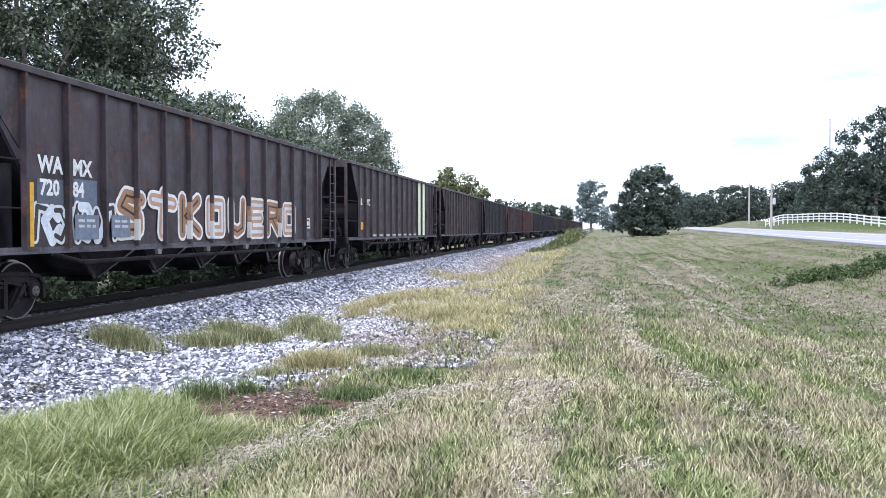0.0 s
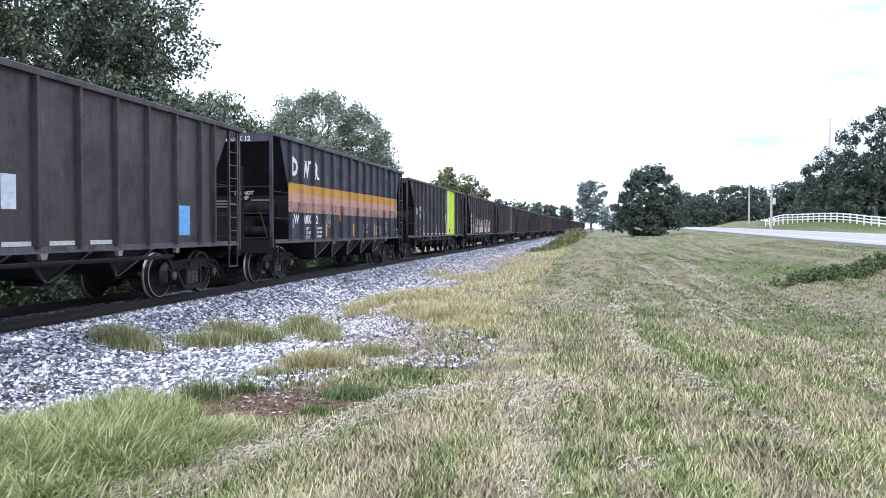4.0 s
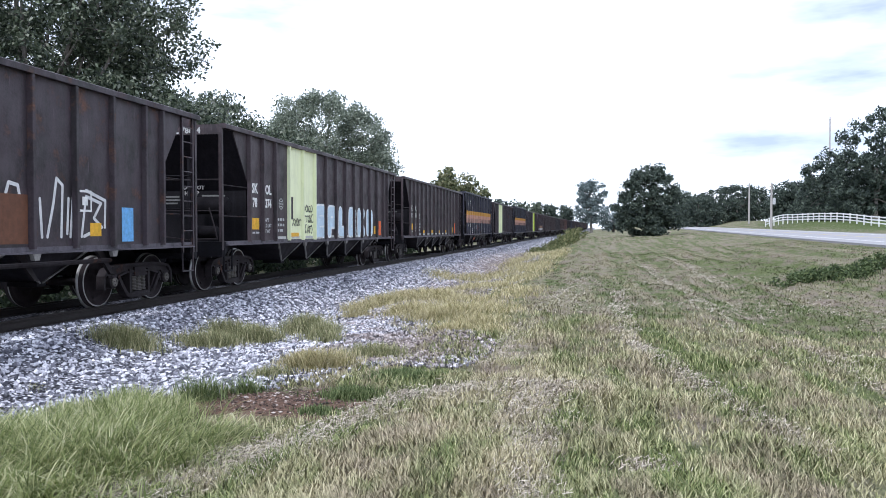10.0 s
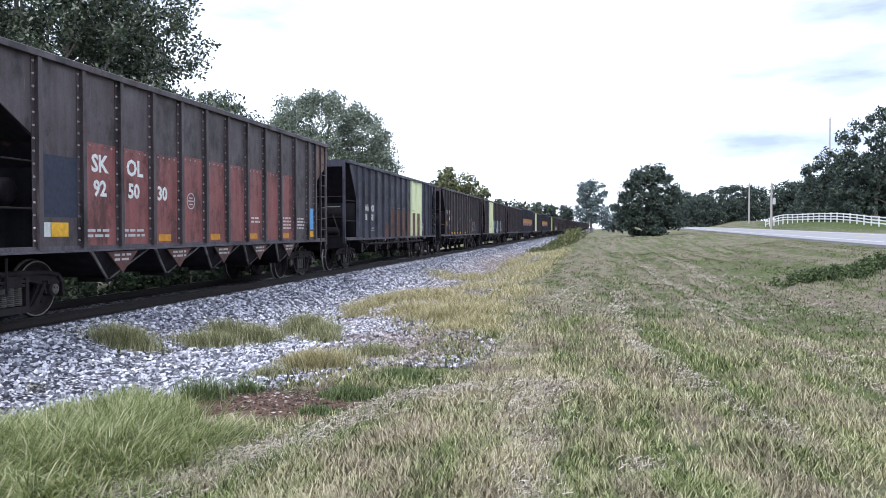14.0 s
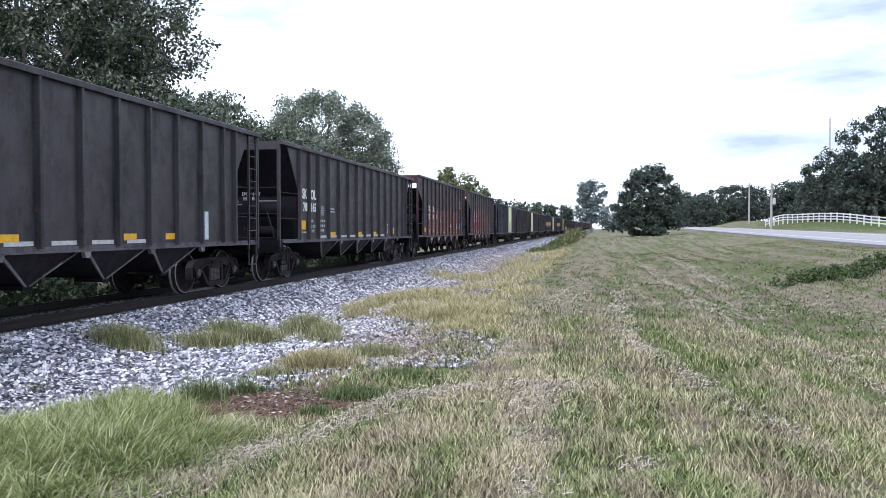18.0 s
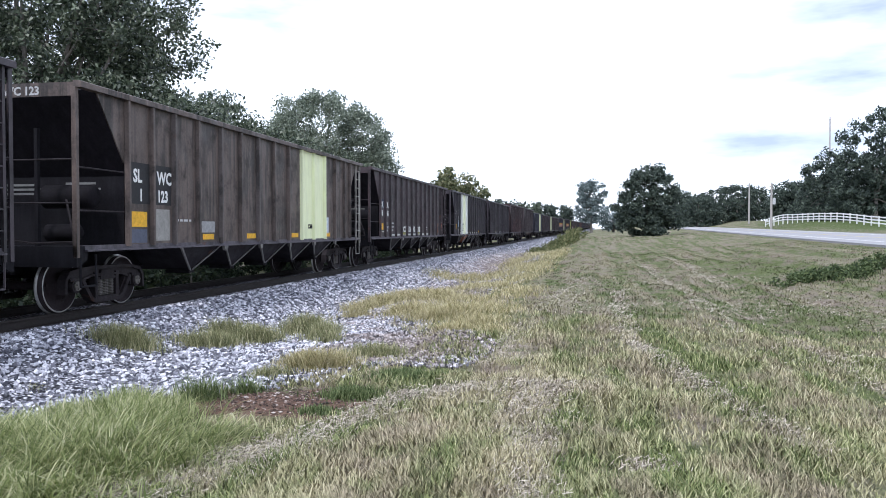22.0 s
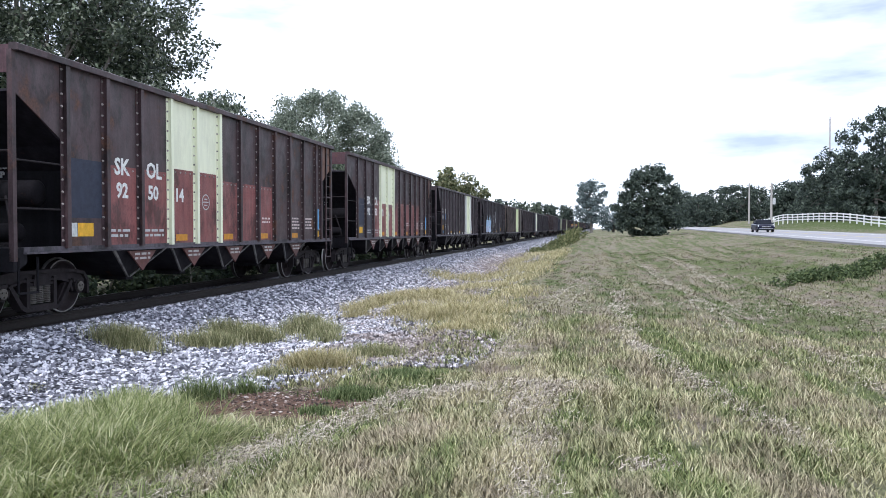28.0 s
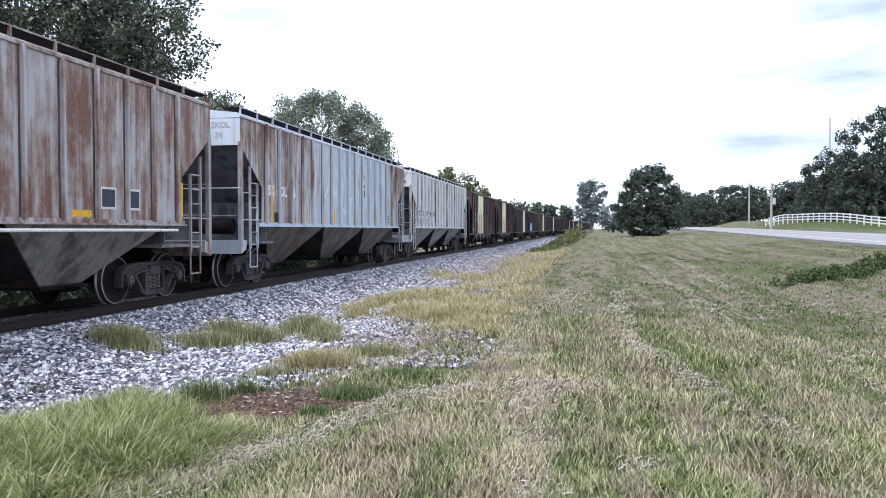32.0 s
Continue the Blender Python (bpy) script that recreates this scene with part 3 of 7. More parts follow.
@lru_cache(None)
def spring_mesh():
    prof = [(0.255 + i * 0.0142, 0.056 if i % 2 else 0.076) for i in range(20)]
    return Shape().turned(prof, 10, 2).made("spring")


@lru_cache(None)
def bolster_mesh():
    s = Shape().prism([(-0.20, 0.53), (0.20, 0.53), (0.17, 0.70), (-0.17, 0.70)], -1.09, 1.09)
    s.rod((0, 0, 0.68), (0, 0, 0.82), 0.22, 14)
    for k in (-1, 1):
        s.box(-0.75, 0.75, k * 0.36, k * 0.46, 0.36, 0.46)
        s.rod((-0.62, k * 0.25, 0.30), (-0.62, k * 0.50, 0.52), 0.03, 6)
        s.rod((0.62, k * 0.25, 0.30), (0.62, k * 0.50, 0.52), 0.03, 6)
    return s.made("truck")


@lru_cache(None)
def coupler_mesh():
    s = Shape().box(-0.11, 0.11, -0.55, 0.0, 0.72, 0.90)
    s.prism([(-0.16, 0.0), (0.10, 0.0), (0.20, 0.16), (0.16, 0.30), (0.06, 0.30), (0.04, 0.14), (-0.06, 0.10), (-0.17, 0.30), (-0.22, 0.16)], 0.69, 0.93, 2)
    s.path([(0.35, -0.45, 0.72), (0.36, -0.1, 0.55), (0.28, 0.22, 0.42), (0.2, 0.4, 0.5)], 0.025)
    s.path([(0.14, -0.05, 0.88), (0.5, -0.1, 0.98), (1.30, -0.18, 0.95), (1.36, -0.12, 0.75)], 0.016, 5)
    return s.made("coupler")


WHEELSETS = []
CARS = []


def trucks(root, spots, mat=None):
    for y in spots:
        tr = part("truck", bolster_mesh(), mat or FRAME_STEEL, root, "cast steel bogie with roller bearings", pose(0, y, 0))
        for rz in (0, 180):
            part("side_frame", side_frame_mesh(), mat or FRAME_STEEL, tr, m=pose(0, 0, 0, 0, 0, rz))
            for ky in (-0.165, 0.0, 0.165):
                part("spring", spring_mesh(), SPRING_STEEL, tr, m=pose(1.015 if rz == 0 else -1.015, ky, 0))
        for ky in (-0.89, 0.89):
            part("bearing_cap", bearing_cap_mesh(), CAP_STEEL, tr, m=pose(0, ky, 0.457))
        for k in (-0.89, 0.89):
            w = part("wheelset", wheel_mesh(), WHEEL_STEEL, tr, "steel wheels on an axle", pose(0, k, 0.457))
            WHEELSETS.append((w, k))


@lru_cache(None)
def ladder_mesh(z0, z1, width, rungs):
    s = Shape()
    for y in (-width / 2, width / 2):
        s.box(-0.012, 0.035, y - 0.028, y + 0.028, z0, z1)
    for i in range(rungs):
        z = z0 + 0.14 + (z1 - z0 - 0.4) * i / (rungs - 1)
        s.rod((0.02, -width / 2, z), (0.02, width / 2, z), 0.014, 6)
    s.path([(0.01, -width / 2, z0), (0.01, -width / 2, z0 - 0.38), (0.01, width / 2, z0 - 0.38), (0.01, width / 2, z0)], 0.018, 5)
    return s.made("ladder")


@lru_cache(None)
def rib_mesh(z0, z1, kind):
    s = Shape()
    if kind == "riveted":
        s.prism([(0.0, -0.11), (0.008, -0.11), (0.012, -0.045), (0.075, -0.045), (0.075, 0.045), (0.012, 0.045), (0.008, 0.11), (0.0, 0.11)], z0, z1, 2)
    else:
        s.prism([(0.0, -0.056), (0.074, -0.034), (0.084, -0.026), (0.084, 0.026), (0.074, 0.034), (0.0, 0.056)], z0, z1, 2)
    return s.made("rib")


@lru_cache(None)
def rivet_mesh(z0, z1):
    s = Shape()
    for i in range(int((z1 - z0) / 0.19)):
        for y in (-0.082, 0.082):
            s.rod((0.004, y, z0 + 0.1 + i * 0.19), (0.030, y, z0 + 0.1 + i * 0.19), 0.024, 6, 0.014)
    return s.made("rivet_row")


@lru_cache(None)
def bolt_mesh(n, pitch):
    s = Shape()
    for i in range(n):
        s.rod((0.0, i * pitch, 0.0), (0.016, i * pitch, 0.0), 0.022, 6, 0.014)
    return s.made("bolt_row")


@lru_cache(None)
def lettering_mesh(text, size, bold):
    cu = bpy.data.curves.new("lettering", 'FONT')
    cu.body, cu.size, cu.offset = text, size, bold
    cu.resolution_u = 2
    cu.extrude = 0.0015
    ob = bpy.data.objects.new("lettering", cu)
    scene.collection.objects.link(ob)
    dg = bpy.context.evaluated_depsgraph_get()
    me = bpy.data.meshes.new_from_object(ob.evaluated_get(dg))
    bpy.data.objects.remove(ob)
    me.materials.clear()
    return me


FACE_OUT = Matrix(((0, 0, 1, 0), (1, 0, 0, 0), (0, 1, 0, 0), (0, 0, 0, 1)))
FACE_BACK = Matrix(((1, 0, 0, 0), (0, 0, -1, 0), (0, 1, 0, 0), (0, 0, 0, 1)))


def letter(root, text, y, z, size, colour=WHITE, bold=0.012, x=HALF + 0.004, narrow=1.0):
    """Stencilled lettering on the side, from y forwards, its foot at z."""
    return part("lettering", lettering_mesh(text, size, bold), plain(colour, 0.8, 0, 0.3, 20.0), root, "stencilled letters",
                Matrix.Translation((x, y, z)) @ FACE_OUT @ Matrix.Diagonal((narrow, 1, 1, 1)))


def letter_end(root, text, x, y, z, size, colour=(0.40, 0.40, 0.40), bold=0.006):
    """Lettering on the trailing end, read from behind the car."""
    return part("lettering", lettering_mesh(text, size, bold), plain(colour, 0.8, 0, 0.3, 20.0), root, "stencilled letters",
                Matrix.Translation((x, y, z)) @ FACE_BACK)


@lru_cache(None)
def patch_mesh(w, h):
    return Shape().box(0, 0.004, 0, w, 0, h).made("patch")


def patch(root, name, y, z, w, h, colour, x=HALF + 0.002, label=""):
    return part(name, patch_mesh(round(w, 2), round(h, 2)), plain(colour, 0.6, 0, 0.3, 12.0), root, label, pose(x, y, z))


def bars(root, y, z, w, rows, pitch=0.09, h=0.045, colour=(0.5, 0.5, 0.5), x=HALF + 0.004):
    """Small print that cannot be read, as rows of bars."""
    s = Shape()
    rng = random.Random(round(y * 100 + z * 10))
    for i in range(rows):
        u = 0.0
        while u < w - 0.05:
            k = min(w - u, rng.choice((0.10, 0.16, 0.22)))
            s.box(0, 0.003, u, u + k, -i * pitch - h, -i * pitch)
            u += k + 0.05
    return tagged(part("small_print", s, plain(colour, 0.8, 0, 0.3, 20.0), root, m=pose(x, y, z)), kind="stuff")


def ribbon(s, pts, w, x):
    """A flat painted stroke with round ends in the plane of the side."""
    for (a, b), (c, d) in zip(pts, pts[1:]):
        x += 0.00012
        l = math.hypot(c - a, d - b) or 1e-6
        nx, ny = -(d - b) / l * w / 2, (c - a) / l * w / 2
        s.add([(x, a + nx, b + ny), (x, c + nx, d + ny), (x, c - nx, d - ny), (x, a - nx, b - ny)], [(0, 1, 2, 3)])
    for a, b in pts:
        n = 10
        x += 0.00012
        s.add([(x, a + w / 2 * math.cos(2 * math.pi * i / n), b + w / 2 * math.sin(2 * math.pi * i / n)) for i in range(n)], [tuple(range(n))])


def graffiti(root, y, z, w, h, count, layers, seed, lean=0.0, label="spray-painted shapes that cannot be read"):
    """Overlapping bent strokes, each with its outline under its fill; layers of (width, colour): the outlines, then the fills."""
    rng = random.Random(seed)
    rim_w, rim_c = layers[0]
    fills = layers[1:] or [layers[0]]
    rim, cores = Shape(), [Shape() for _ in fills]
    for i in range(count):
        c = y + w * (i + 0.5) / count + rng.uniform(-0.25, 0.25) * w / count
        half = w / count * rng.uniform(0.35, 0.85)
        k = rng.choice((-1, 1))
        b, t = z + rng.uniform(0.0, 0.10) * h, z + h * rng.uniform(0.75, 1.0)
        kind = rng.randrange(4)
        if kind == 0:
            pts = [(c - k * half, b), (c - k * half * 0.6, t), (c + k * half, t - 0.06 * h)]
        elif kind == 1:
            pts = [(c - k * half, t), (c, t), (c + k * half, (b + t) / 2), (c, b), (c - k * half, b + 0.1 * h)]
        elif kind == 2:
            pts = [(c - k * half, b), (c + k * half * 0.2, b + 0.4 * h), (c + k * half, t)]
        else:
            pts = [(c + k * half, b + 0.3 * h), (c, b), (c - k * half, b + 0.5 * h), (c, t), (c + k * half * 0.8, t - 0.2 * h)]
        pts = [(p + lean * (q - z), q) for p, q in pts]
        x = HALF + 0.003 + 0.0024 * i % 0.03
        ribbon(rim, pts, rim_w, x)
        if len(layers) > 1:
            f = i % len(fills)
            ribbon(cores[f], pts, rim_w * fills[f][0], x + 0.0012)
    tagged(part("graffiti", rim, plain(rim_c, 0.6, 0, 0.25, 4.0), root, label), kind="stuff")
    if len(layers) > 1:
        for (_, colour), core in zip(fills, cores):
            if core.v:
                tagged(part("graffiti", core, plain(colour, 0.6, 0, 0.35, 4.0), root, label), kind="stuff")


def strokes(root, Y, lines, layers, label, x=HALF + 0.003):
    """Sprayed letter shapes: the same strokes in several widths and colours, one over the other."""
    for i, (w, colour) in enumerate(layers):
        s = Shape()
        for j, line in enumerate(lines):
            ribbon(s, [(Y(u), z) for u, z in line], w, x + 0.0022 * i + 0.0001 * j)
        tagged(part("graffiti", s, plain(colour, 0.55, 0, 0.22, 3.0), root, label), kind="stuff")


GLYPHS = {"E": [[(0.9, 1), (0.05, 1), (0.05, 0), (0.9, 0)], [(0.05, 0.5), (0.8, 0.52)]], "P": [[(0.05, 0), (0.05, 1), (0.75, 0.98), (0.85, 0.7), (0.7, 0.45), (0.05, 0.45)]],
          "L": [[(0.1, 1), (0.05, 0), (0.9, 0)]], "C": [[(0.9, 0.95), (0.1, 1), (0.05, 0), (0.9, 0.05)], [(0.85, 0.5), (0.5, 0.5)]], "K": [[(0.05, 0), (0.05, 1)], [(0.85, 1), (0.15, 0.5), (0.9, 0)]],
          "O": [[(0.1, 0.1), (0.1, 0.95), (0.85, 0.95), (0.85, 0.05), (0.1, 0.05)]], "S": [[(0.9, 0.9), (0.3, 1), (0.1, 0.7), (0.8, 0.4), (0.8, 0.1), (0.05, 0.05)]],
          "T": [[(0.0, 0.95), (0.95, 0.85)], [(0.5, 1.1), (0.42, 0.0)]], "U": [[(0.1, 1), (0.1, 0.15), (0.5, 0), (0.85, 0.15), (0.9, 1.05)]],
          "R": [[(0.05, 0), (0.1, 1), (0.8, 0.95), (0.75, 0.55), (0.15, 0.5)], [(0.4, 0.5), (0.9, 0)]]}


def lettered(word, u, z, pitch, wide, high, slope=0.0):
    """The strokes of block letters from u on."""
    return [[(u + pitch * i + wide * x, z + (high + slope * i) * v) for x, v in line] for i, ch in enumerate(word) for line in GLYPHS[ch]]


def hopper_car(spec):
    """An open-top coal hopper. Lengths run from the trailing end; the side towards the camera is +x."""
    L, H, style = spec.get("L", 16.0), spec.get("H", 3.80), spec.get("style", "plain")
    tone, *wear = spec.get("body", ((0.028, 0.023, 0.024), 0.2))
    body = paint(tuple(0.95 * c for c in tone), *wear)
    root = thing("hopper_car", spec.get("label", "dark weathered open-top steel coal hopper car on the track"), "rail car", "coal hopper cars of the train")
    half = L / 2
    Y = lambda u: u - half
    near = spec.get("near", True)
    riveted = style == "riveted"
    if riveted:
        ribs = [1.15 + 1.04 * k for k in range(12)]
    elif "first_rib" in spec:
        ribs = [spec["first_rib"] + 0.955 * k for k in range(14)]
    elif L < 15.6:
        ribs = [1.2 + 0.915 * k for k in range(14)]
    else:
        ribs = [1.4, 2.2, 3.0, 3.95] + [5.0 + k for k in range(10)]
    if L - ribs[0] - ribs[-1] > 0.3:
        ribs.append(L - ribs[0])
    z0, z1 = 1.14, H - 0.09
    # side sheets, one panel between each two ribs
    colours = spec.get("panels", {})
    for k, (a, b) in enumerate(zip(ribs, ribs[1:])):
        cuts = colours.get(k, [(z0, z1, None)])
        for lo, hi, c in cuts:
            lo, hi = max(lo, z0), min(hi, z1)
            part("side_panel", Shape().box(HALF - 0.02, HALF, Y(a), Y(b), lo, hi), paint(*c) if c else body, root)
        if riveted and len(cuts) > 1:
            tagged(part("rivets", bolt_mesh(4, 0.2), RIVET, root, m=pose(HALF, Y(a) + 0.22, cuts[0][1] - 0.06)), kind="stuff")
    part("side_sheet", Shape().box(-HALF, -HALF + 0.02, Y(ribs[0]), Y(ribs[-1]), z0, z1), body, root)
    rib_cols = spec.get("ribs", {})
    for k, u in enumerate(ribs):
        me = rib_mesh(z0 - 0.02, z1 + 0.01, "riveted" if riveted else "plain")
        c = rib_cols.get(k)
        part("rib", me, paint(*c) if c else body, root, m=pose(HALF, Y(u), 0))
        if riveted:
            tagged(part("rivets", rivet_mesh(z0, z1), RIVET, root, m=pose(HALF, Y(u), 0)), kind="stuff")
        if near:
            part("rib", me, body, root, m=pose(-HALF, Y(u), 0, 0, 0, 180))
    for k in (-1, 1):
        part("top_chord", Shape().prism([(k * (HALF - 0.05), H - 0.11), (k * (HALF + 0.10), H - 0.11), (k * (HALF + 0.10), H - 0.02), (k * (HALF + 0.06), H), (k * (HALF - 0.05), H)],
                                        Y(0.02), Y(L - 0.02), 1), body, root)
        part("side_sill", Shape().prism([(k * (HALF - 0.12), 1.05), (k * (HALF + 0.06), 1.05), (k * (HALF + 0.06), 1.075), (k * (HALF + 0.012), 1.08), (k * (HALF + 0.012), 1.15), (k * (HALF - 0.12), 1.15)],
                                        Y(0.2), Y(L - 0.2), 1), SILL, root)
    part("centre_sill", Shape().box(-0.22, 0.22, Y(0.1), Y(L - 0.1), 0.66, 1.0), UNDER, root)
    for e, flip in ((0, False), (1, True)):
        U = (lambda u: Y(u)) if not flip else (lambda u: Y(L - u))
        top = H - 0.42 if riveted else H - 0.24
        part("end_sheet", Shape().box(-HALF + 0.05, HALF - 0.05, min(U(0.04), U(0.07)), max(U(0.04), U(0.07)), top, H - 0.02), paint(*spec["end"]) if "end" in spec else body, root)
        t = [(U(0.50), H - 0.06), (U(0.55), H - 0.04), (U(2.50), 1.10), (U(2.44), 1.06)]
        if riveted:
            t = [(U(0.06), 3.40), (U(0.10), 3.44), (U(1.2), 2.78), (U(2.6), 1.10), (U(2.54), 1.06), (U(1.16), 2.72)]
        part("slope_sheet", Shape().prism(t, -HALF + 0.02, HALF - 0.02), RECESS_DARK, root)
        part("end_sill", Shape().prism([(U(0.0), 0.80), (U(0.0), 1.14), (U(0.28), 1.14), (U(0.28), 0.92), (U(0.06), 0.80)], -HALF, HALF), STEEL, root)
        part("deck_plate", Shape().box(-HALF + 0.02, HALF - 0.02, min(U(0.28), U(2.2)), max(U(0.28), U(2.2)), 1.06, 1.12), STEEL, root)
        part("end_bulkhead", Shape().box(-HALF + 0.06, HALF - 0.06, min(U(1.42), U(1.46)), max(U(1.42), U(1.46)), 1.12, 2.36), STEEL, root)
        for k in (-1, 1):
            part("corner_post", Shape().prism([(k * (HALF + 0.01), U(0.0)), (k * (HALF + 0.01), U(0.075)), (k * (HALF - 0.01), U(0.075)), (k * (HALF - 0.01), U(0.02)), (k * (HALF - 0.07), U(0.02)), (k * (HALF - 0.07), U(0.0))],
                                              0.95, H - 0.10, 2), body, root)
            cut = [(U(ribs[0]), z1), (U(ribs[0]), 2.55), (U(ribs[0] - 0.08), 2.6), (U(0.55), z1)]
            if riveted:
                cut = [(U(ribs[0]), z1), (U(ribs[0]), 2.76), (U(0.04), 3.40), (U(0.04), z1)]
            worn = paint((0.20, 0.10, 0.07), 0.4) if riveted and flip else body
            part("gusset", Shape().prism(cut, k * HALF, k * (HALF - 0.02)), worn, root)
            part("end_brace", Shape().box(k * 0.52 - 0.03, k * 0.52 + 0.03, min(U(0.35), U(0.42)), max(U(0.35), U(0.42)), 1.12, 3.1 if not riveted else 3.2), STEEL, root)
        if near:
            for z in (1.72, 2.42):
                part("handrail", Shape().rod((HALF - 0.01, U(0.06), z), (HALF - 0.01, U(ribs[0]), z), 0.016, 6), FRAME_STEEL, root)
                part("handrail", Shape().rod((-HALF + 0.01, U(0.06), z), (-HALF + 0.01, U(ribs[0]), z), 0.016, 6), FRAME_STEEL, root)
                part("end_rail", Shape().rod((-HALF, U(0.02), z + 0.12), (HALF, U(0.02), z + 0.12), 0.016, 6), FRAME_STEEL, root)
        lk = 1 if flip else -1
        rung = 9
        lad = ladder_mesh(0.95, H - 0.05, 0.42, rung)
        part("ladder", lad, spec.get("ladder") and paint(*spec["ladder"]) or body, root, m=pose(lk * (HALF + 0.005), U(0.42), 0, 0, 0, 0 if lk > 0 else 180))
        step = Shape().path([(-lk * HALF, U(0.1), 1.0), (-lk * HALF, U(0.1), 0.48), (-lk * HALF, U(0.5), 0.48), (-lk * HALF, U(0.5), 1.0)], 0.02, 5)
        part("step", step, STEEL, root)
        part("coupler", coupler_mesh(), UNDER, root, m=pose(0, U(0.0) - (0.02 if not flip else -0.02), 0, 0, 0, 180 if not flip else 0))
    # brake gear on the trailing platform
    if near:
        tank = Shape().turned([(-0.50, 0.0), (-0.50, 0.14), (-0.45, 0.205), (0.45, 0.205), (0.50, 0.14), (0.50, 0.0)], 18).moved(pose(0.72, Y(0.95), 1.98))
        part("air_reservoir", tank, UNDER, root, "cylindrical air reservoir", smooth=True)
        cyl = Shape().turned([(-0.3, 0.0), (-0.3, 0.15), (0.25, 0.15), (0.32, 0.08), (0.32, 0.0)], 14).moved(pose(0.75, Y(0.75), 1.36))
        part("brake_cylinder", cyl, UNDER, root, smooth=True)
        pipe = Shape().path([(0.9, Y(0.6), 1.92), (1.1, Y(0.45), 1.5), (1.2, Y(0.4), 1.2), (0.5, Y(0.3), 1.18), (-0.6, Y(0.4), 1.3), (-0.7, Y(0.7), 1.9)], 0.018, 5)
        part("brake_pipe", pipe, FRAME_STEEL, root)
        wheel = Shape().turned([(0.0, 0.27), (0.02, 0.285), (0.04, 0.27), (0.02, 0.255), (0.0, 0.27)], 18, 1).moved(pose(-0.75, Y(0.08), 2.7))
        wheel.rod((-1.02, Y(0.1), 2.7), (-0.48, Y(0.1), 2.7), 0.012).rod((-0.75, Y(0.1), 2.43), (-0.75, Y(0.1), 2.97), 0.012)
        part("handbrake_wheel", wheel, STEEL, root)
    # hoppers
    n = 5
    a0, a1 = (3.25, L - 3.0) if not riveted else (2.35, L - 2.2)
    pitch = (a1 - a0) / n
    piped = style == "piped"
    wide = HALF - 0.06 if not piped else HALF - 0.40
    inner = wide - 0.26
    hop = paint((0.017, 0.016, 0.0175), 0.14, 0.6)
    for k in range(n):
        c = a0 + pitch * (k + 0.5)
        w, low = pitch * 0.455, 0.56
        s = Shape()
        s.add([(x, Y(c + y), z) for x, y, z in ((-wide, -w, 1.06), (wide, -w, 1.06), (wide, w, 1.06), (-wide, w, 1.06), (-inner, -0.05, low), (inner, -0.05, low), (inner, 0.05, low), (-inner, 0.05, low))],
              [(0, 1, 2, 3), (4, 7, 6, 5), (0, 4, 5, 1), (1, 5, 6, 2), (2, 6, 7, 3), (3, 7, 4, 0)])
        tone = spec.get("hoppers", {}).get(k)
        h = part("hopper", s, paint(*tone) if tone else hop, root)
        for e in (-1, 1):
            p, q = Vector((wide + 0.01, Y(c + e * w), 1.05)), Vector((inner + 0.01, Y(c + e * 0.05), low - 0.02))
            o = Vector((0.0, -e * 0.075, 0.0))
            fl = Shape().add([p, q, q + o * 0.6, p + o, p + Vector((0.03, 0, 0)), q + Vector((0.03, 0, 0)), q + o * 0.6 + Vector((0.03, 0, 0)), p + o + Vector((0.03, 0, 0))],
                             [(0, 1, 2, 3), (4, 7, 6, 5), (0, 4, 5, 1), (1, 5, 6, 2), (2, 6, 7, 3), (3, 7, 4, 0)])
            part("flange", fl, FLANGE, h)
        if near:
            part("outlet_gate", Shape().box(inner - 0.5, inner + 0.04, Y(c - 0.11), Y(c + 0.11), low - 0.07, low), UNDER, h)
        if near and not riveted:
            part("bracket", Shape().prism([(Y(c + w + 0.02), 1.05), (Y(c + w + 0.20), 1.05), (Y(c + w + 0.16), 0.95), (Y(c + w + 0.06), 0.95)], HALF - 0.02, HALF + 0.05), BRACKET, root)
        if riveted:
            part("hopper_plate", Shape().prism([(Y(c - 0.46), 1.03), (Y(c + 0.46), 1.03), (Y(c), 0.66)], HALF - 0.03, HALF + 0.0), paint((0.11, 0.035, 0.03), 0.25), root, "dark red triangular plate")
            bars(root, Y(c - 0.26), 0.99, 0.5, 2, 0.08, 0.04, (0.45, 0.43, 0.42), HALF + 0.004)
    if piped and near:
        g = Shape().rod((HALF - 0.10, Y(3.1), 0.88), (HALF - 0.10, Y(L - 2.9), 0.88), 0.038, 8)
        g.rod((HALF - 0.10, Y(3.1), 0.88), (HALF - 0.35, Y(2.7), 1.02), 0.038, 8)
        part("shaft", g, FRAME_STEEL, root)
        for k in range(6):
            c = a0 + pitch * k
            part("strut", Shape().prism([(Y(c - 0.05), 1.05), (Y(c + 0.12), 1.05), (Y(c + 0.45), 0.62), (Y(c + 0.36), 0.62)], HALF - 0.32, HALF - 0.26), FRAME_STEEL, root)
    tc = 1.45 if not riveted else 1.15
    trucks(root, (Y(tc), Y(L - tc)))
    for fn in spec.get("marks", ()):
        fn(root, Y)
    return root


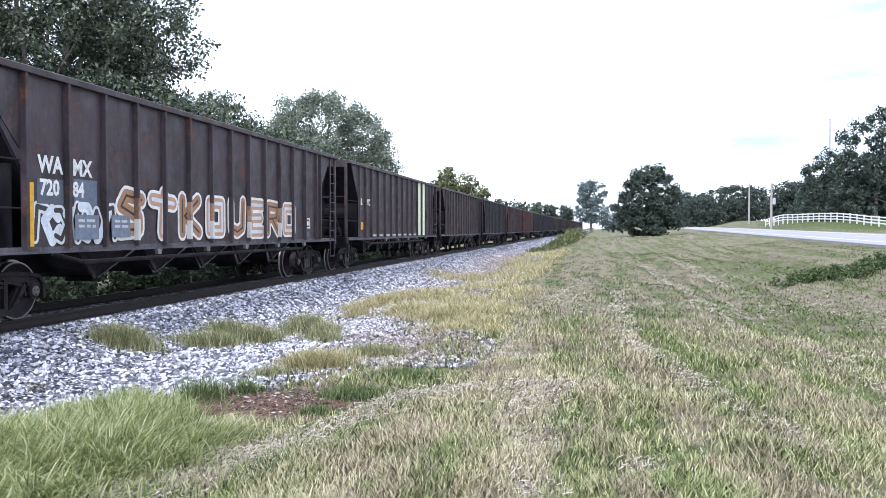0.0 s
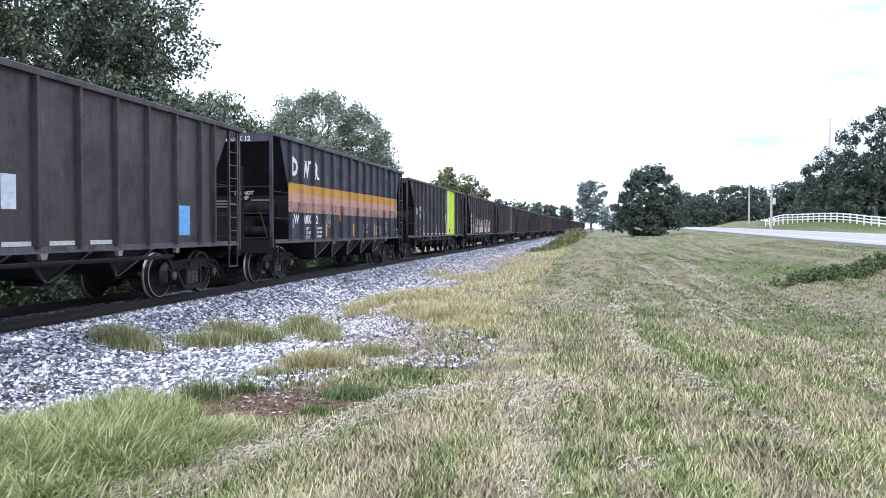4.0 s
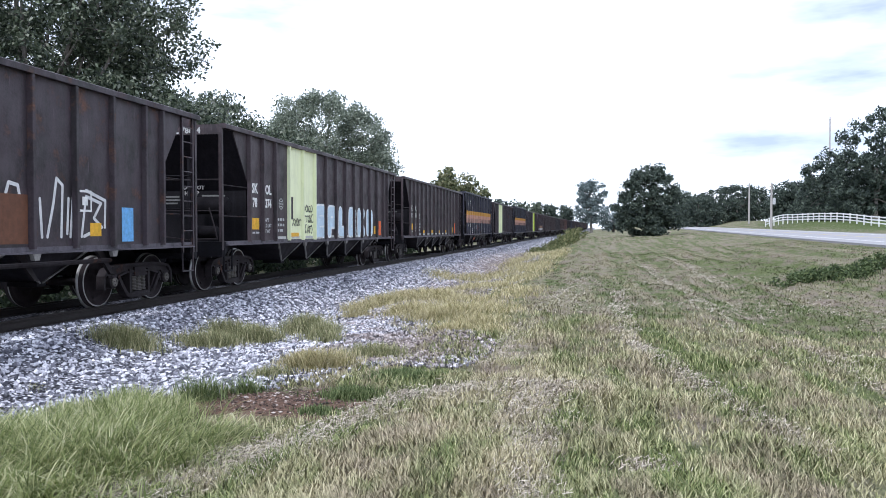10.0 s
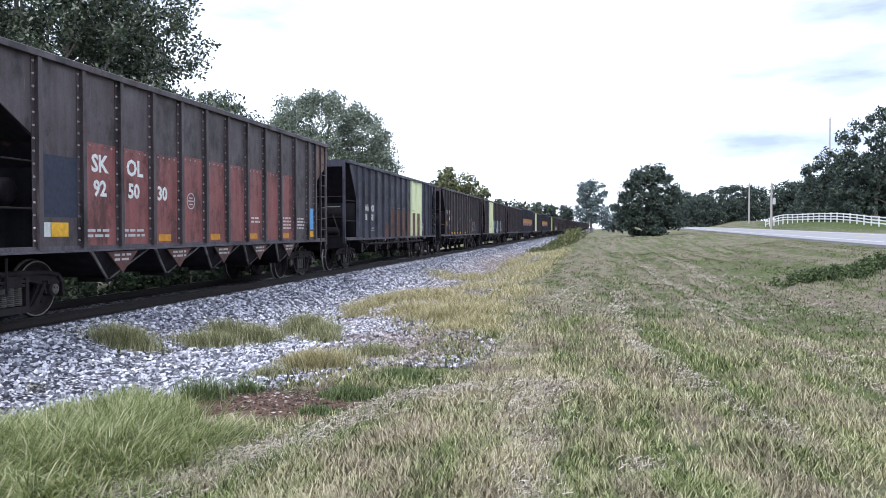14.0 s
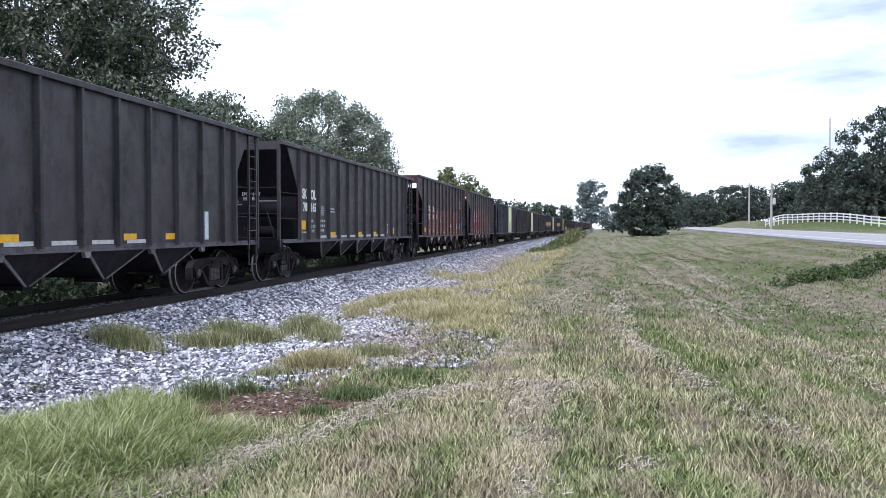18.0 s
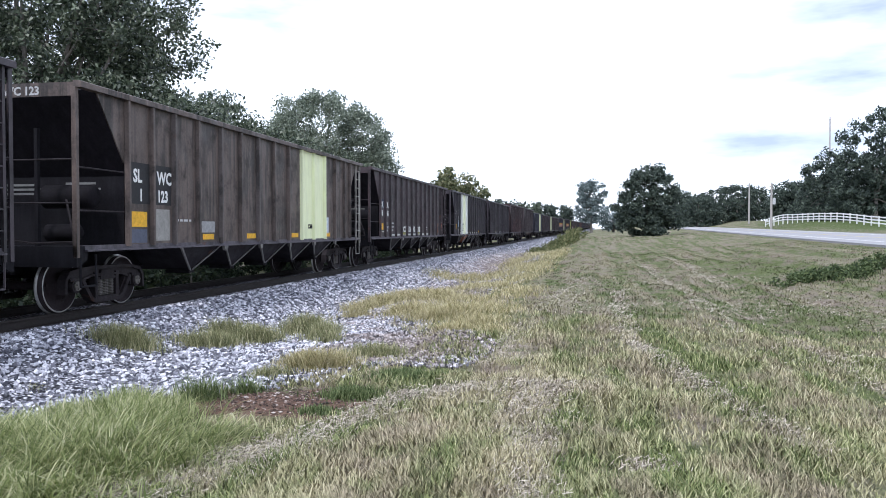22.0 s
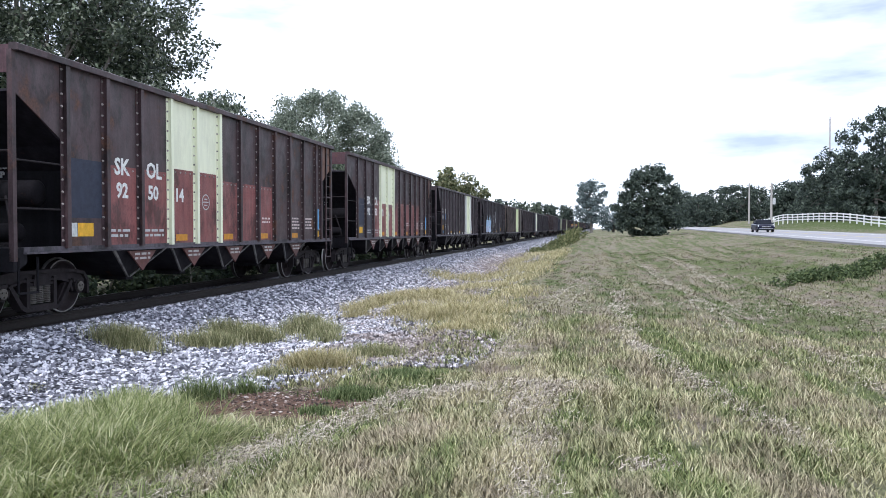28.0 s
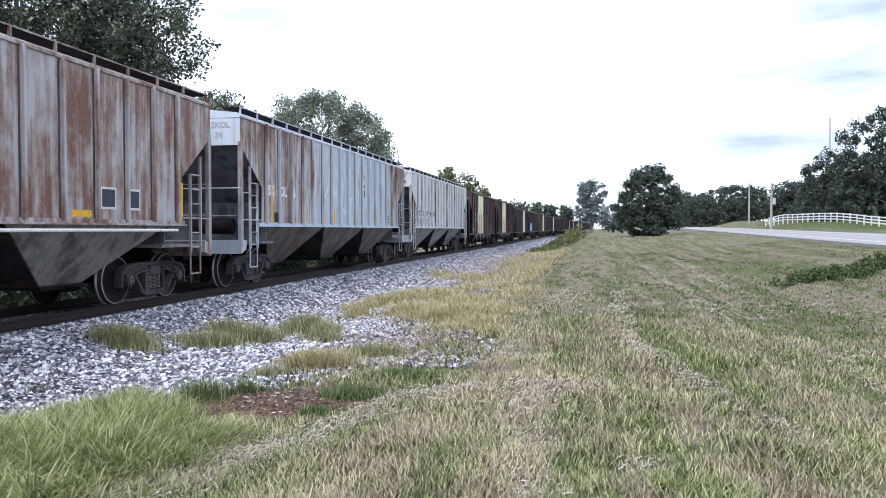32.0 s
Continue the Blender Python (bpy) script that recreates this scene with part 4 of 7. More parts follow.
def covered_car(spec):
    """A covered grain hopper with ribbed sides, three deep hoppers and a roof walkway."""
    L, H, Z0 = spec.get("L", 16.4), 4.12, 1.56
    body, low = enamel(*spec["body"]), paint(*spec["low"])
    rib_shade_paint = paint((0.085, 0.062, 0.050), 0.4, 0.8)
    grubby = enamel(tuple(0.8 * c for c in spec["body"][0]), 0.35)
    root = thing("covered_hopper_car", spec["label"], "rail car", "covered hopper cars of the train")
    half = L / 2
    Y = lambda u: u - half
    cut = 1.45
    ribs = [cut + (L - 2 * cut) * k / 16 for k in range(17)]
    cols = spec.get("panels", {})
    for k, (a, b) in enumerate(zip(ribs, ribs[1:])):
        c = cols.get(k)
        part("side_panel", Shape().box(HALF - 0.02, HALF, Y(a), Y(b), Z0, H), enamel(*c) if c else body, root)
    part("side_sheet", Shape().box(-HALF, -HALF + 0.02, Y(cut), Y(L - cut), Z0, H), body, root)
    rib = Shape().prism([(0.0, -0.042), (0.060, -0.030), (0.068, -0.022), (0.068, 0.022), (0.060, 0.030), (0.0, 0.042)], Z0, H - 0.02, 2).made("rib")
    # rusty dark strips beside each rib, its shadow lines put in as colour
    shade_strips = Shape().box(0.0, 0.004, -0.085, -0.042, Z0 + 0.03, H - 0.06).box(0.0, 0.004, 0.042, 0.060, Z0 + 0.03, H - 0.06).made("weld_seam")
    for k, u in enumerate(ribs):
        c = spec.get("rib_cols", {}).get(k)
        part("rib", rib, enamel(*c) if c else body, root, m=pose(HALF, Y(u), 0))
        part("weld_seam", shade_strips, rib_shade_paint, root, m=pose(HALF, Y(u), 0))
        part("rib", rib, body, root, m=pose(-HALF, Y(u), 0, 0, 0, 180))
    part("roof", Shape().prism([(-HALF - 0.03, H - 0.05), (HALF + 0.03, H - 0.05), (HALF + 0.03, H), (HALF - 0.1, H + 0.07), (0.5, H + 0.17), (-0.5, H + 0.17), (-HALF + 0.1, H + 0.07), (-HALF - 0.03, H)],
                               Y(0.02), Y(L - 0.02), 1), body, root)
    part("hatch_trough", Shape().prism([(-0.34, H + 0.17), (0.34, H + 0.17), (0.30, H + 0.30), (-0.30, H + 0.30)], Y(0.9), Y(L - 0.9), 1), low, root)
    for k in (-1, 1):
        g = Shape()
        for i in range(6):
            g.box(k * 1.24 - 0.20 + 0.08 * i - 0.012, k * 1.24 - 0.20 + 0.08 * i + 0.012, Y(0.05), Y(L - 0.05), H + 0.17, H + 0.20)
        for i in range(60):
            y = Y(0.1 + (L - 0.2) * i / 59)
            g.box(k * 1.24 - 0.20, k * 1.24 + 0.20, y - 0.012, y + 0.012, H + 0.172, H + 0.190)
        part("walkway", g, UNDER, root, "dark grating walkway on the roof")
        e = Shape().box(k * 1.46 - 0.008, k * 1.46 + 0.008, Y(0.05), Y(L - 0.05), H + 0.19, H + 0.215)
        for i in range(18):
            y = Y(0.1 + (L - 0.2) * i / 17)
            e.box(k * 1.46 - 0.02, k * 1.46 + 0.02, y - 0.02, y + 0.02, H, H + 0.21)
        part("walkway_bracket", e, body, root)
        part("side_sill", Shape().prism([(k * (HALF - 0.1), Z0 - 0.07), (k * (HALF + 0.06), Z0 - 0.07), (k * (HALF + 0.06), Z0 - 0.045), (k * (HALF + 0.01), Z0 - 0.04), (k * (HALF + 0.01), Z0 + 0.03), (k * (HALF - 0.1), Z0 + 0.03)],
                                        Y(cut - 0.3), Y(L - cut + 0.3), 1), body, root)
    part("centre_sill", Shape().box(-0.25, 0.25, Y(0.05), Y(L - 0.05), 0.68, 1.06), UNDER, root)
    for flip in (False, True):
        U = (lambda u: Y(u)) if not flip else (lambda u: Y(L - u))
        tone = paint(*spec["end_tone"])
        part("end_sheet", Shape().box(-HALF + 0.02, HALF - 0.02, min(U(0.03), U(0.06)), max(U(0.03), U(0.06)), 3.42, H), body, root)
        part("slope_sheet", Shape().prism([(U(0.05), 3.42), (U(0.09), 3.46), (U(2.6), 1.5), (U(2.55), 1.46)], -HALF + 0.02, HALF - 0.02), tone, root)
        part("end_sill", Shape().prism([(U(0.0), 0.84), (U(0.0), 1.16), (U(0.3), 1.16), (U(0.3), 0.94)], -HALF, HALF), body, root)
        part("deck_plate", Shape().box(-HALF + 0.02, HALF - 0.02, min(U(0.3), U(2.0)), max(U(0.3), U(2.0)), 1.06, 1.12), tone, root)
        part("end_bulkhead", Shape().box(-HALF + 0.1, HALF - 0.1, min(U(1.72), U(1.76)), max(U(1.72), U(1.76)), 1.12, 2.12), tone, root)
        for k in (-1, 1):
            part("corner_post", Shape().box(k * (HALF - 0.03) - 0.045, k * (HALF - 0.03) + 0.04, min(U(0.0), U(0.12)), max(U(0.0), U(0.12)), 1.0, 3.5), grubby, root)
            c = cols.get(16 if flip else -1)
            part("side_wing", Shape().prism([(U(cut), H), (U(cut), Z0), (U(cut - 0.22), Z0), (U(cut - 0.22), 2.48), (U(0.02), 3.40), (U(0.02), H)], k * HALF, k * (HALF - 0.02)), enamel(*c) if c else body, root)
            lad = Shape()
            for u in (0.50, 0.92):
                lad.box(k * HALF - 0.02, k * HALF + 0.03, min(U(u - 0.025), U(u + 0.025)), max(U(u - 0.025), U(u + 0.025)), 0.95, 2.95 if u < 0.7 else 2.55)
            lad.path([(k * HALF, U(0.5), 1.0), (k * HALF, U(0.5), 0.5), (k * HALF, U(0.92), 0.5), (k * HALF, U(0.92), 1.0)], 0.018)
            lad = part("ladder", lad, grubby, root)
            for i in range(6):
                z = 1.05 + i * 0.30
                part("rung", Shape().rod((k * HALF, U(0.49), z), (k * HALF, U(0.93), z), 0.018), grubby, lad)
            for a, b, z in ((0.06, 0.5, 1.65), (0.06, 0.5, 2.3), (0.92, cut - 0.1, 1.65)):
                part("handrail", Shape().rod((k * HALF, U(a), z), (k * HALF, U(b), z), 0.014), grubby, root)
        if flip:
            wheel = Shape().turned([(-0.012, 0.25), (0.0, 0.27), (0.012, 0.25), (0.0, 0.235), (-0.012, 0.25)], 20, 1)
            for a in range(5):
                t = 2 * math.pi * a / 5
                wheel.rod((0, 0.02, 0), (0.25 * math.cos(t), 0, 0.25 * math.sin(t)), 0.012)
            part("brake_wheel", wheel, UNDER, root, "dark spoked hand-brake wheel", pose(0.95, U(0.75), 2.05))
        for z in (1.75, 2.4):
            part("end_rail", Shape().rod((-HALF, U(0.0), z), (HALF, U(0.0), z), 0.014), grubby, root)
        part("coupler", coupler_mesh(), UNDER, root, m=pose(0, U(0.0), 0, 0, 0, 0 if flip else 180))
    tank = Shape().turned([(-0.55, 0.0), (-0.55, 0.2), (0.55, 0.2), (0.55, 0.0)], 16).moved(pose(0.3, Y(0.95), 1.5))
    part("air_reservoir", tank, UNDER, root, smooth=True)
    w3 = (L - 2 * 1.65) / 3
    # slope plates and bin floor: shade under the car put into rusty paint
    bin_shade = paint((0.030, 0.022, 0.019), 0.35, 0.8)
    for k in range(3):
        c = 1.65 + w3 * (k + 0.5)
        w, xo, xi, zt, zb = w3 * 0.495, HALF - 0.04, 0.72, Z0 - 0.03, 0.48
        bin_ = part("hopper", Shape().box(-xi, xi, Y(c - 0.55), Y(c + 0.55), zb - 0.02, zb + 0.02), bin_shade, root, "bin with sloping sheets darkened for their shade")
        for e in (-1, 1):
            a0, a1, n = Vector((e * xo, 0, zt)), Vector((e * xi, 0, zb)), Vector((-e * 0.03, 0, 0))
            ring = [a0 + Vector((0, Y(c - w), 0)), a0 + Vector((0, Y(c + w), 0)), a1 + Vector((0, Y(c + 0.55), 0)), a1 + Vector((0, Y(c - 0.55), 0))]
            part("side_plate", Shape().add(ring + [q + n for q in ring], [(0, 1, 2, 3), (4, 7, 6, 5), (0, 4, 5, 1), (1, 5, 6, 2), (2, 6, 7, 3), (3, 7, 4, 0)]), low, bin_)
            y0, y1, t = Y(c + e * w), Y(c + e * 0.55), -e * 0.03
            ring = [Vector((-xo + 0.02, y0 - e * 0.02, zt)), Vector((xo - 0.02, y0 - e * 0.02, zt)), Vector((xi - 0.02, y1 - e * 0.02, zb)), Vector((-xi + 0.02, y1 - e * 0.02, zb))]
            part("slope_plate", Shape().add(ring + [q + Vector((0, t, 0)) for q in ring], [(0, 1, 2, 3), (4, 7, 6, 5), (0, 4, 5, 1), (1, 5, 6, 2), (2, 6, 7, 3), (3, 7, 4, 0)]), bin_shade, bin_)
        part("outlet_gate", Shape().box(-0.8, 0.8, Y(c - 0.62), Y(c + 0.62), 0.40, 0.46).rod((0.7, Y(c), 0.42), (1.1, Y(c), 0.42), 0.03), UNDER, bin_)
        for row in range(3):
            d = Shape()
            for i in range(7):
                d.box(0, 0.004, 0.11 * i, 0.11 * i + 0.08, -0.07 * row - 0.035, -0.07 * row)
            tagged(part("small_print", d, plain((0.05, 0.05, 0.05), 0.8), bin_, m=Matrix.Translation((xo - 0.195, Y(c - 0.2), zt - 0.22)) @ pose(0.018, 0, 0, 0, math.degrees(math.atan2(xo - xi, zt - zb)), 0)), kind="stuff")
    trucks(root, (Y(1.55), Y(L - 1.55)), paint((0.050, 0.047, 0.045), 0.2, 0.8))
    for fn in spec.get("marks", ()):
        fn(root, Y)
    return root


# body colours
DARK = ((0.027, 0.022, 0.023), 0.15)
BROWN = ((0.045, 0.030, 0.027), 0.25)
NAVY = ((0.026, 0.028, 0.040), 0.12)
RED = ((0.23, 0.070, 0.066), 0.12)
RUST = ((0.12, 0.040, 0.022), 0.35)
LIMEP = ((0.84, 0.88, 0.56), 0.02, 0.5, 0.35)
PALE = ((0.86, 0.88, 0.66), 0.02, 0.5, 0.35)
Z0, Z1 = 1.14, 3.71


def full(*ks, c=PALE):
    return {k: [(Z0, 5.0, c)] for k in ks}


def two(ks, low, zsplit, high=None):
    return {k: [(Z0, zsplit, low), (zsplit, 5.0, high)] for k in ks}


def reflectors(us, colour=YELLOW, z=1.18, w=0.42, h=0.11):
    def fn(root, Y):
        for u in us:
            patch(root, "reflector", Y(u), z, w, h, colour)
    return fn


def text(s, u, z, size, **k):
    return lambda root, Y: letter(root, s, Y(u), z, size, **k)


def small(u, z, w, rows, **k):
    return lambda root, Y: bars(root, Y(u), z, w, rows, **k)


def tag(name, u, z, w, h, colour, **k):
    return lambda root, Y: patch(root, name, Y(u), z, w, h, colour, **k)


def spray(u, z, w, h, count, layers, seed, **k):
    return lambda root, Y: graffiti(root, Y(u), z, w, h, count, layers, seed, **k)


def end_text(s, x, z, size, u=0.034, **k):
    return lambda root, Y: letter_end(root, s, x, Y(u), z, size, **k)


TRAIN = []      # (builder, spec, place of the trailing end at the start)

WHT = (0.55, 0.60, 0.66)


def stencil(a, b, n1, n2, z=2.32, font=0.33, colour=WHITE, du=0.0):
    """Reporting marks and number on the first two panels."""
    return [text(a, 1.61 + du, z, font, colour=colour, narrow=0.9), text(b, 2.41 + du, z, font, colour=colour, narrow=0.9), text(n1, 1.64 + du, z - 0.34, font * 0.92, colour=colour, narrow=0.9), text(n2, 2.41 + du, z - 0.34, font * 0.92, colour=colour, narrow=0.85)]


FADED = (0.46, 0.46, 0.46)


def weights(u, z, pitch=0.145, size=0.125, colour=FADED):
    """Capacity and weights: the words, and their figures as bars on the next panel."""
    return [text(word, u + 0.05 * i % 0.08, z - pitch * i, size, colour=colour, bold=0.004) for i, word in enumerate(("CAPY", "LD LMT", "LT WT"))]


def print_rows(z=1.72):
    return weights(2.32, z - 0.10) + [small(3.14, z, 0.52, 3, pitch=0.145, h=0.07, colour=FADED), small(1.52, 1.36, 0.5, 1)]


def badge(u, z, r=0.15):
    def fn(root, Y):
        s = Shape().turned([(0.0, r - 0.022), (0.002, r - 0.022), (0.002, r), (0.0, r)], 20)
        s.box(0, 0.002, -r * 0.7, r * 0.7, -0.012, 0.012).box(0, 0.002, -r * 0.4, r * 0.4, 0.05, 0.075).box(0, 0.002, -r * 0.4, r * 0.4, -0.08, -0.055)
        part("badge", s, plain((0.5, 0.5, 0.5), 0.8), root, "round stencilled roundel", pose(HALF + 0.003, Y(u), z))
    return fn


def frame_box(u, z, w, h, colour=WHITE):
    def fn(root, Y):
        s = Shape()
        t = 0.035
        s.box(0, 0.003, 0, w, 0, t).box(0, 0.003, 0, w, h - t, h).box(0, 0.003, 0, t, t, h - t).box(0, 0.003, w - t, w, t, h - t).box(0, 0.003, 0.3 * w, 0.7 * w, 0.3 * h, 0.7 * h)
        part("inspection_stencil", s, plain(colour, 0.8), root, m=pose(HALF + 0.003, Y(u), z))
    return fn


def bands(zs, ribs):
    """Painted bands carried over the ribs."""
    def fn(root, Y):
        for lo, hi, c in zs:
            for u in ribs:
                s = Shape().prism([(0.0, -0.059), (0.076, -0.037), (0.087, -0.029), (0.087, 0.029), (0.076, 0.037), (0.0, 0.059)], lo, hi, 2)
                part("rib_band", s, paint(*c), root, m=pose(HALF, Y(u), 0))
    return fn


SILL_MARKS = [3.2, 4.2, 5.3, 6.3, 7.3, 8.3, 9.3, 10.3]
sill_white = reflectors(SILL_MARKS, (0.50, 0.50, 0.48), 1.165, 0.6, 0.07)
hump = end_text("DO NOT\n HUMP", -0.20, 2.40, 0.14, u=1.41, colour=(0.34, 0.34, 0.34))
end_print = lambda root, Y: tagged(part("small_print", Shape().box(-0.9, -0.3, 0, 0.003, 0.30, 0.34).box(-0.9, -0.2, 0, 0.003, 0.22, 0.26).box(-0.9, -0.35, 0, 0.003, 0.14, 0.18).box(0.3, 0.9, 0, 0.003, 0.32, 0.36).box(0.3, 1.0, 0, 0.003, 0.22, 0.26).box(0.3, 0.9, 0, 0.003, 0.12, 0.16), plain((0.16, 0.16, 0.16), 0.8), root, m=pose(0, Y(1.413), 1.9)), kind="stuff")

def white_splash(root, Y):
    part("paint_mark", Shape().prism([(Y(9.10), 2.28), (Y(9.06), 2.12), (Y(9.16), 2.04), (Y(9.18), 1.84), (Y(9.42), 1.78), (Y(9.55), 1.84), (Y(9.62), 2.06), (Y(9.60), 2.27)], HALF + 0.001, HALF + 0.004),
         plain((0.74, 0.75, 0.76), 0.6, 0, 0.15), root, "white paint splash")
    part("paint_mark", Shape().box(HALF + 0.005, HALF + 0.007, Y(9.28), Y(9.36), 2.05, 2.5).box(HALF + 0.005, HALF + 0.007, Y(9.36), Y(9.50), 2.05, 2.13).box(HALF + 0.005, HALF + 0.007, Y(9.45), Y(9.50), 1.85, 2.05), plain((0.03, 0.03, 0.035), 0.7), root)


def orange_splash(root, Y):
    """Orange paint on the sloping side of one hopper."""
    edge = lambda u, z, d: (HALF - 0.06 - 0.52 * (1.06 - z) + d, Y(u), z)
    ring = ((5.66, 0.80), (5.74, 0.68), (5.92, 0.64), (6.10, 0.74), (6.02, 0.84), (5.84, 0.80), (5.74, 0.88))
    n = len(ring)
    part("paint_mark", Shape().add([edge(u, z, 0.002) for u, z in ring] + [edge(u, z, 0.008) for u, z in ring], [tuple(range(n))[::-1], tuple(range(n, 2 * n))] + [(i, (i + 1) % n, n + (i + 1) % n, n + i) for i in range(n)]),
         plain(ORANGE, 0.6), root, "orange paint splash")


YB = ((0.52, 0.27, 0.045), 0.04, 0.6)
PB = ((0.52, 0.29, 0.22), 0.22, 0.6)
QB = ((0.40, 0.24, 0.20), 0.24, 0.6)
DWR_Z = [(1.90, 2.19, QB), (2.19, 2.44, PB), (2.44, 2.71, YB)]
DWR_RIBS = [1.2 + 0.915 * k for k in range(14)]


def dwr(number, extra):
    cuts = [(Z0, 1.90, None)] + DWR_Z + [(2.71, 5.0, None)]
    return dict(L=14.5, H=3.96, body=NAVY, label="black coal hopper car with yellow and pink bands on track",
                panels={k: cuts for k in range(13)},
                marks=[bands(DWR_Z, DWR_RIBS[:14]), text("D", 1.36, 2.95, 0.64, bold=0.03), text("W", 2.21, 2.95, 0.62, bold=0.03, narrow=0.85), text("R", 3.15, 2.95, 0.64, bold=0.03),
                       *[tag("lettering", u, z, w, 0.065, WHITE, x=HALF + 0.004) for u, z, w in ((1.28, 2.93, 0.24), (1.28, 3.38, 0.24), (2.10, 3.36, 0.26), (2.66, 3.36, 0.26), (3.07, 2.93, 0.26), (3.07, 3.38, 0.22), (3.44, 2.93, 0.20))],
                       text("W", 1.55, 1.60, 0.34), text("AMX", 2.23, 1.60, 0.34, narrow=0.9), text(number, 3.16, 1.60, 0.34), badge(4.5, 1.68, 0.19),
                       *weights(2.46, 1.41, 0.125, 0.115, (0.62, 0.62, 0.62)), small(3.40, 1.50, 0.52, 3, pitch=0.125, h=0.07, colour=(0.62, 0.62, 0.62)), tag("reflector", 1.23, 1.16, 0.09, 0.86, YELLOW), reflectors([4.25, 7.15, 9.9, 12.2], YELLOW, 1.2, 0.10, 0.42),
                       small(8.4, 1.62, 0.55, 4), small(11.3, 1.7, 0.5, 4), frame_box(10.15, 1.24, 0.6, 0.30), small(13.0, 1.5, 0.6, 4),
                       end_text("WAMX " + number, 0.1, 3.74, 0.18), hump, end_print] + extra)


def std(y, **k):
    TRAIN.append((hopper_car, k, y))


# the car abreast at the start, then those behind it
std(8.5, style="piped", first_rib=1.62, body=((0.042, 0.028, 0.030), 0.30), label="brown-black coal hopper car with white and orange graffiti",
    marks=stencil("WA", "MX", "720", "84", 2.28, 0.36, du=0.32) + [tag("notice", 1.90, 1.80, 0.6, 0.38, (0.10, 0.11, 0.14), x=HALF + 0.001), tag("notice", 2.75, 1.62, 0.6, 0.60, (0.13, 0.15, 0.20), x=HALF + 0.001), spray(1.9, 1.22, 1.9, 0.62, 9, [(0.17, (0.66, 0.68, 0.70)), (0.45, (0.05, 0.04, 0.04)), (0.4, (0.60, 0.66, 0.76))], 3),
           "BUBBLE", tag("reflector", 1.74, 1.16, 0.09, 0.95, YELLOW), tag("notice", 2.72, 1.25, 0.62, 0.40, (0.17, 0.20, 0.26), x=HALF + 0.040),
           tag("notice", 3.70, 1.28, 0.55, 0.38, (0.17, 0.20, 0.26), x=HALF + 0.040), small(2.8, 1.58, 0.45, 2, x=HALF + 0.046), small(3.78, 1.58, 0.4, 2, x=HALF + 0.046), frame_box(13.2, 1.45, 0.36, 0.30), tag("notice", 13.2, 1.2, 0.3, 0.16, (0.12, 0.13, 0.16)), end_text("WAMX 72084", 0.0, 3.59, 0.19), hump, end_print])
std(-8.8, style="piped", body=((0.032, 0.025, 0.029), 0.2), label="dark coal hopper car with a bright lime panel",
    panels={**full(9, 10, c=((0.66, 0.80, 0.05), 0.0, 0.5, 0.4)), **two((4, 5, 6, 7), ((0.018, 0.024, 0.055), 0.3), 1.95), **two((8,), ((0.020, 0.024, 0.045), 0.35), 1.85)}, ribs={9: LIMEP, 10: ((0.66, 0.80, 0.05), 0.0), 11: ((0.66, 0.80, 0.05), 0.0)},
    marks=stencil("SL", "WC", " ", "130") + print_rows(1.62) + [badge(3.5, 2.15, 0.19), sill_white, tag("reflector", 1.42, 1.16, 0.09, 0.95, YELLOW), tag("notice", 1.75, 2.15, 0.4, 0.3, (0.3, 0.33, 0.38)),
           tag("notice", 13.1, 1.2, 0.5, 0.75, (0.22, 0.23, 0.25)), small(13.15, 1.9, 0.4, 5), tag("notice", 14.1, 1.25, 0.42, 0.5, BLUE), white_splash, tag("reflector", 9.78, 1.30, 0.10, 0.46, YELLOW), tag("reflector", 6.75, 1.25, 0.08, 0.40, YELLOW), frame_box(12.12, 1.3, 0.38, 0.5, (0.6, 0.6, 0.6)), frame_box(10.6, 1.3, 0.5, 0.15, BLACK), hump, end_print])
TRAIN.append((hopper_car, dwr("12", [tag("paint_mark", 5.6, 1.7, 0.2, 0.3, ORANGE), tag("paint_mark", 1.42, 1.45, 0.11, 0.26, BLUE)]), -24.34))
std(-42.24, style="piped", body=((0.040, 0.030, 0.031), 0.22), label="dark coal hopper car with a pale yellow panel on rails", panels=full(3, 4, c=LIMEP), ribs={3: LIMEP, 4: LIMEP, 5: LIMEP},
    marks=stencil("SL", "WC", " ", "137") + print_rows() + [sill_white, tag("reflector", 1.42, 1.16, 0.09, 0.9, ORANGE), tag("notice", 13.1, 1.3, 0.5, 0.6, BLUE), tag("notice", 8.3, 1.7, 0.3, 0.5, WHT), end_text("SLWC 137", 0.0, 3.59, 0.19), hump, end_print])
TRAIN.append((hopper_car, dict(dwr("20", [tag("paint_mark", 6.15, 1.35, 0.24, 0.42, ORANGE), tag("paint_mark", 5.5, 1.42, 0.12, 0.3, WHT), tag("paint_mark", 1.6, 1.45, 0.16, 0.2, BLUE), tag("notice", 7.55, 1.2, 0.4, 0.25, GREY), tag("notice", 8.0, 1.5, 0.25, 0.4, GREY), orange_splash]),
                               ), -57.95))
std(-75.15, body=((0.046, 0.033, 0.031), 0.15), label="dark brown plain coal hopper car", marks=stencil("SK", "OL", "78", "574") + print_rows() + [badge(3.45, 2.1), sill_white, tag("reflector", 1.52, 1.42, 0.5, 0.28, YELLOW),
    reflectors([4.2, 6.3, 8.2, 10.2], YELLOW, 1.25, 0.5, 0.14), tag("reflector", 12.7, 1.25, 0.22, 0.3, YELLOW), tag("paint_mark", 13.35, 1.2, 0.4, 0.6, ORANGE), frame_box(12.05, 1.3, 0.35, 0.35), end_text("SKOL 78574", 0.0, 3.59, 0.19), hump, end_print])
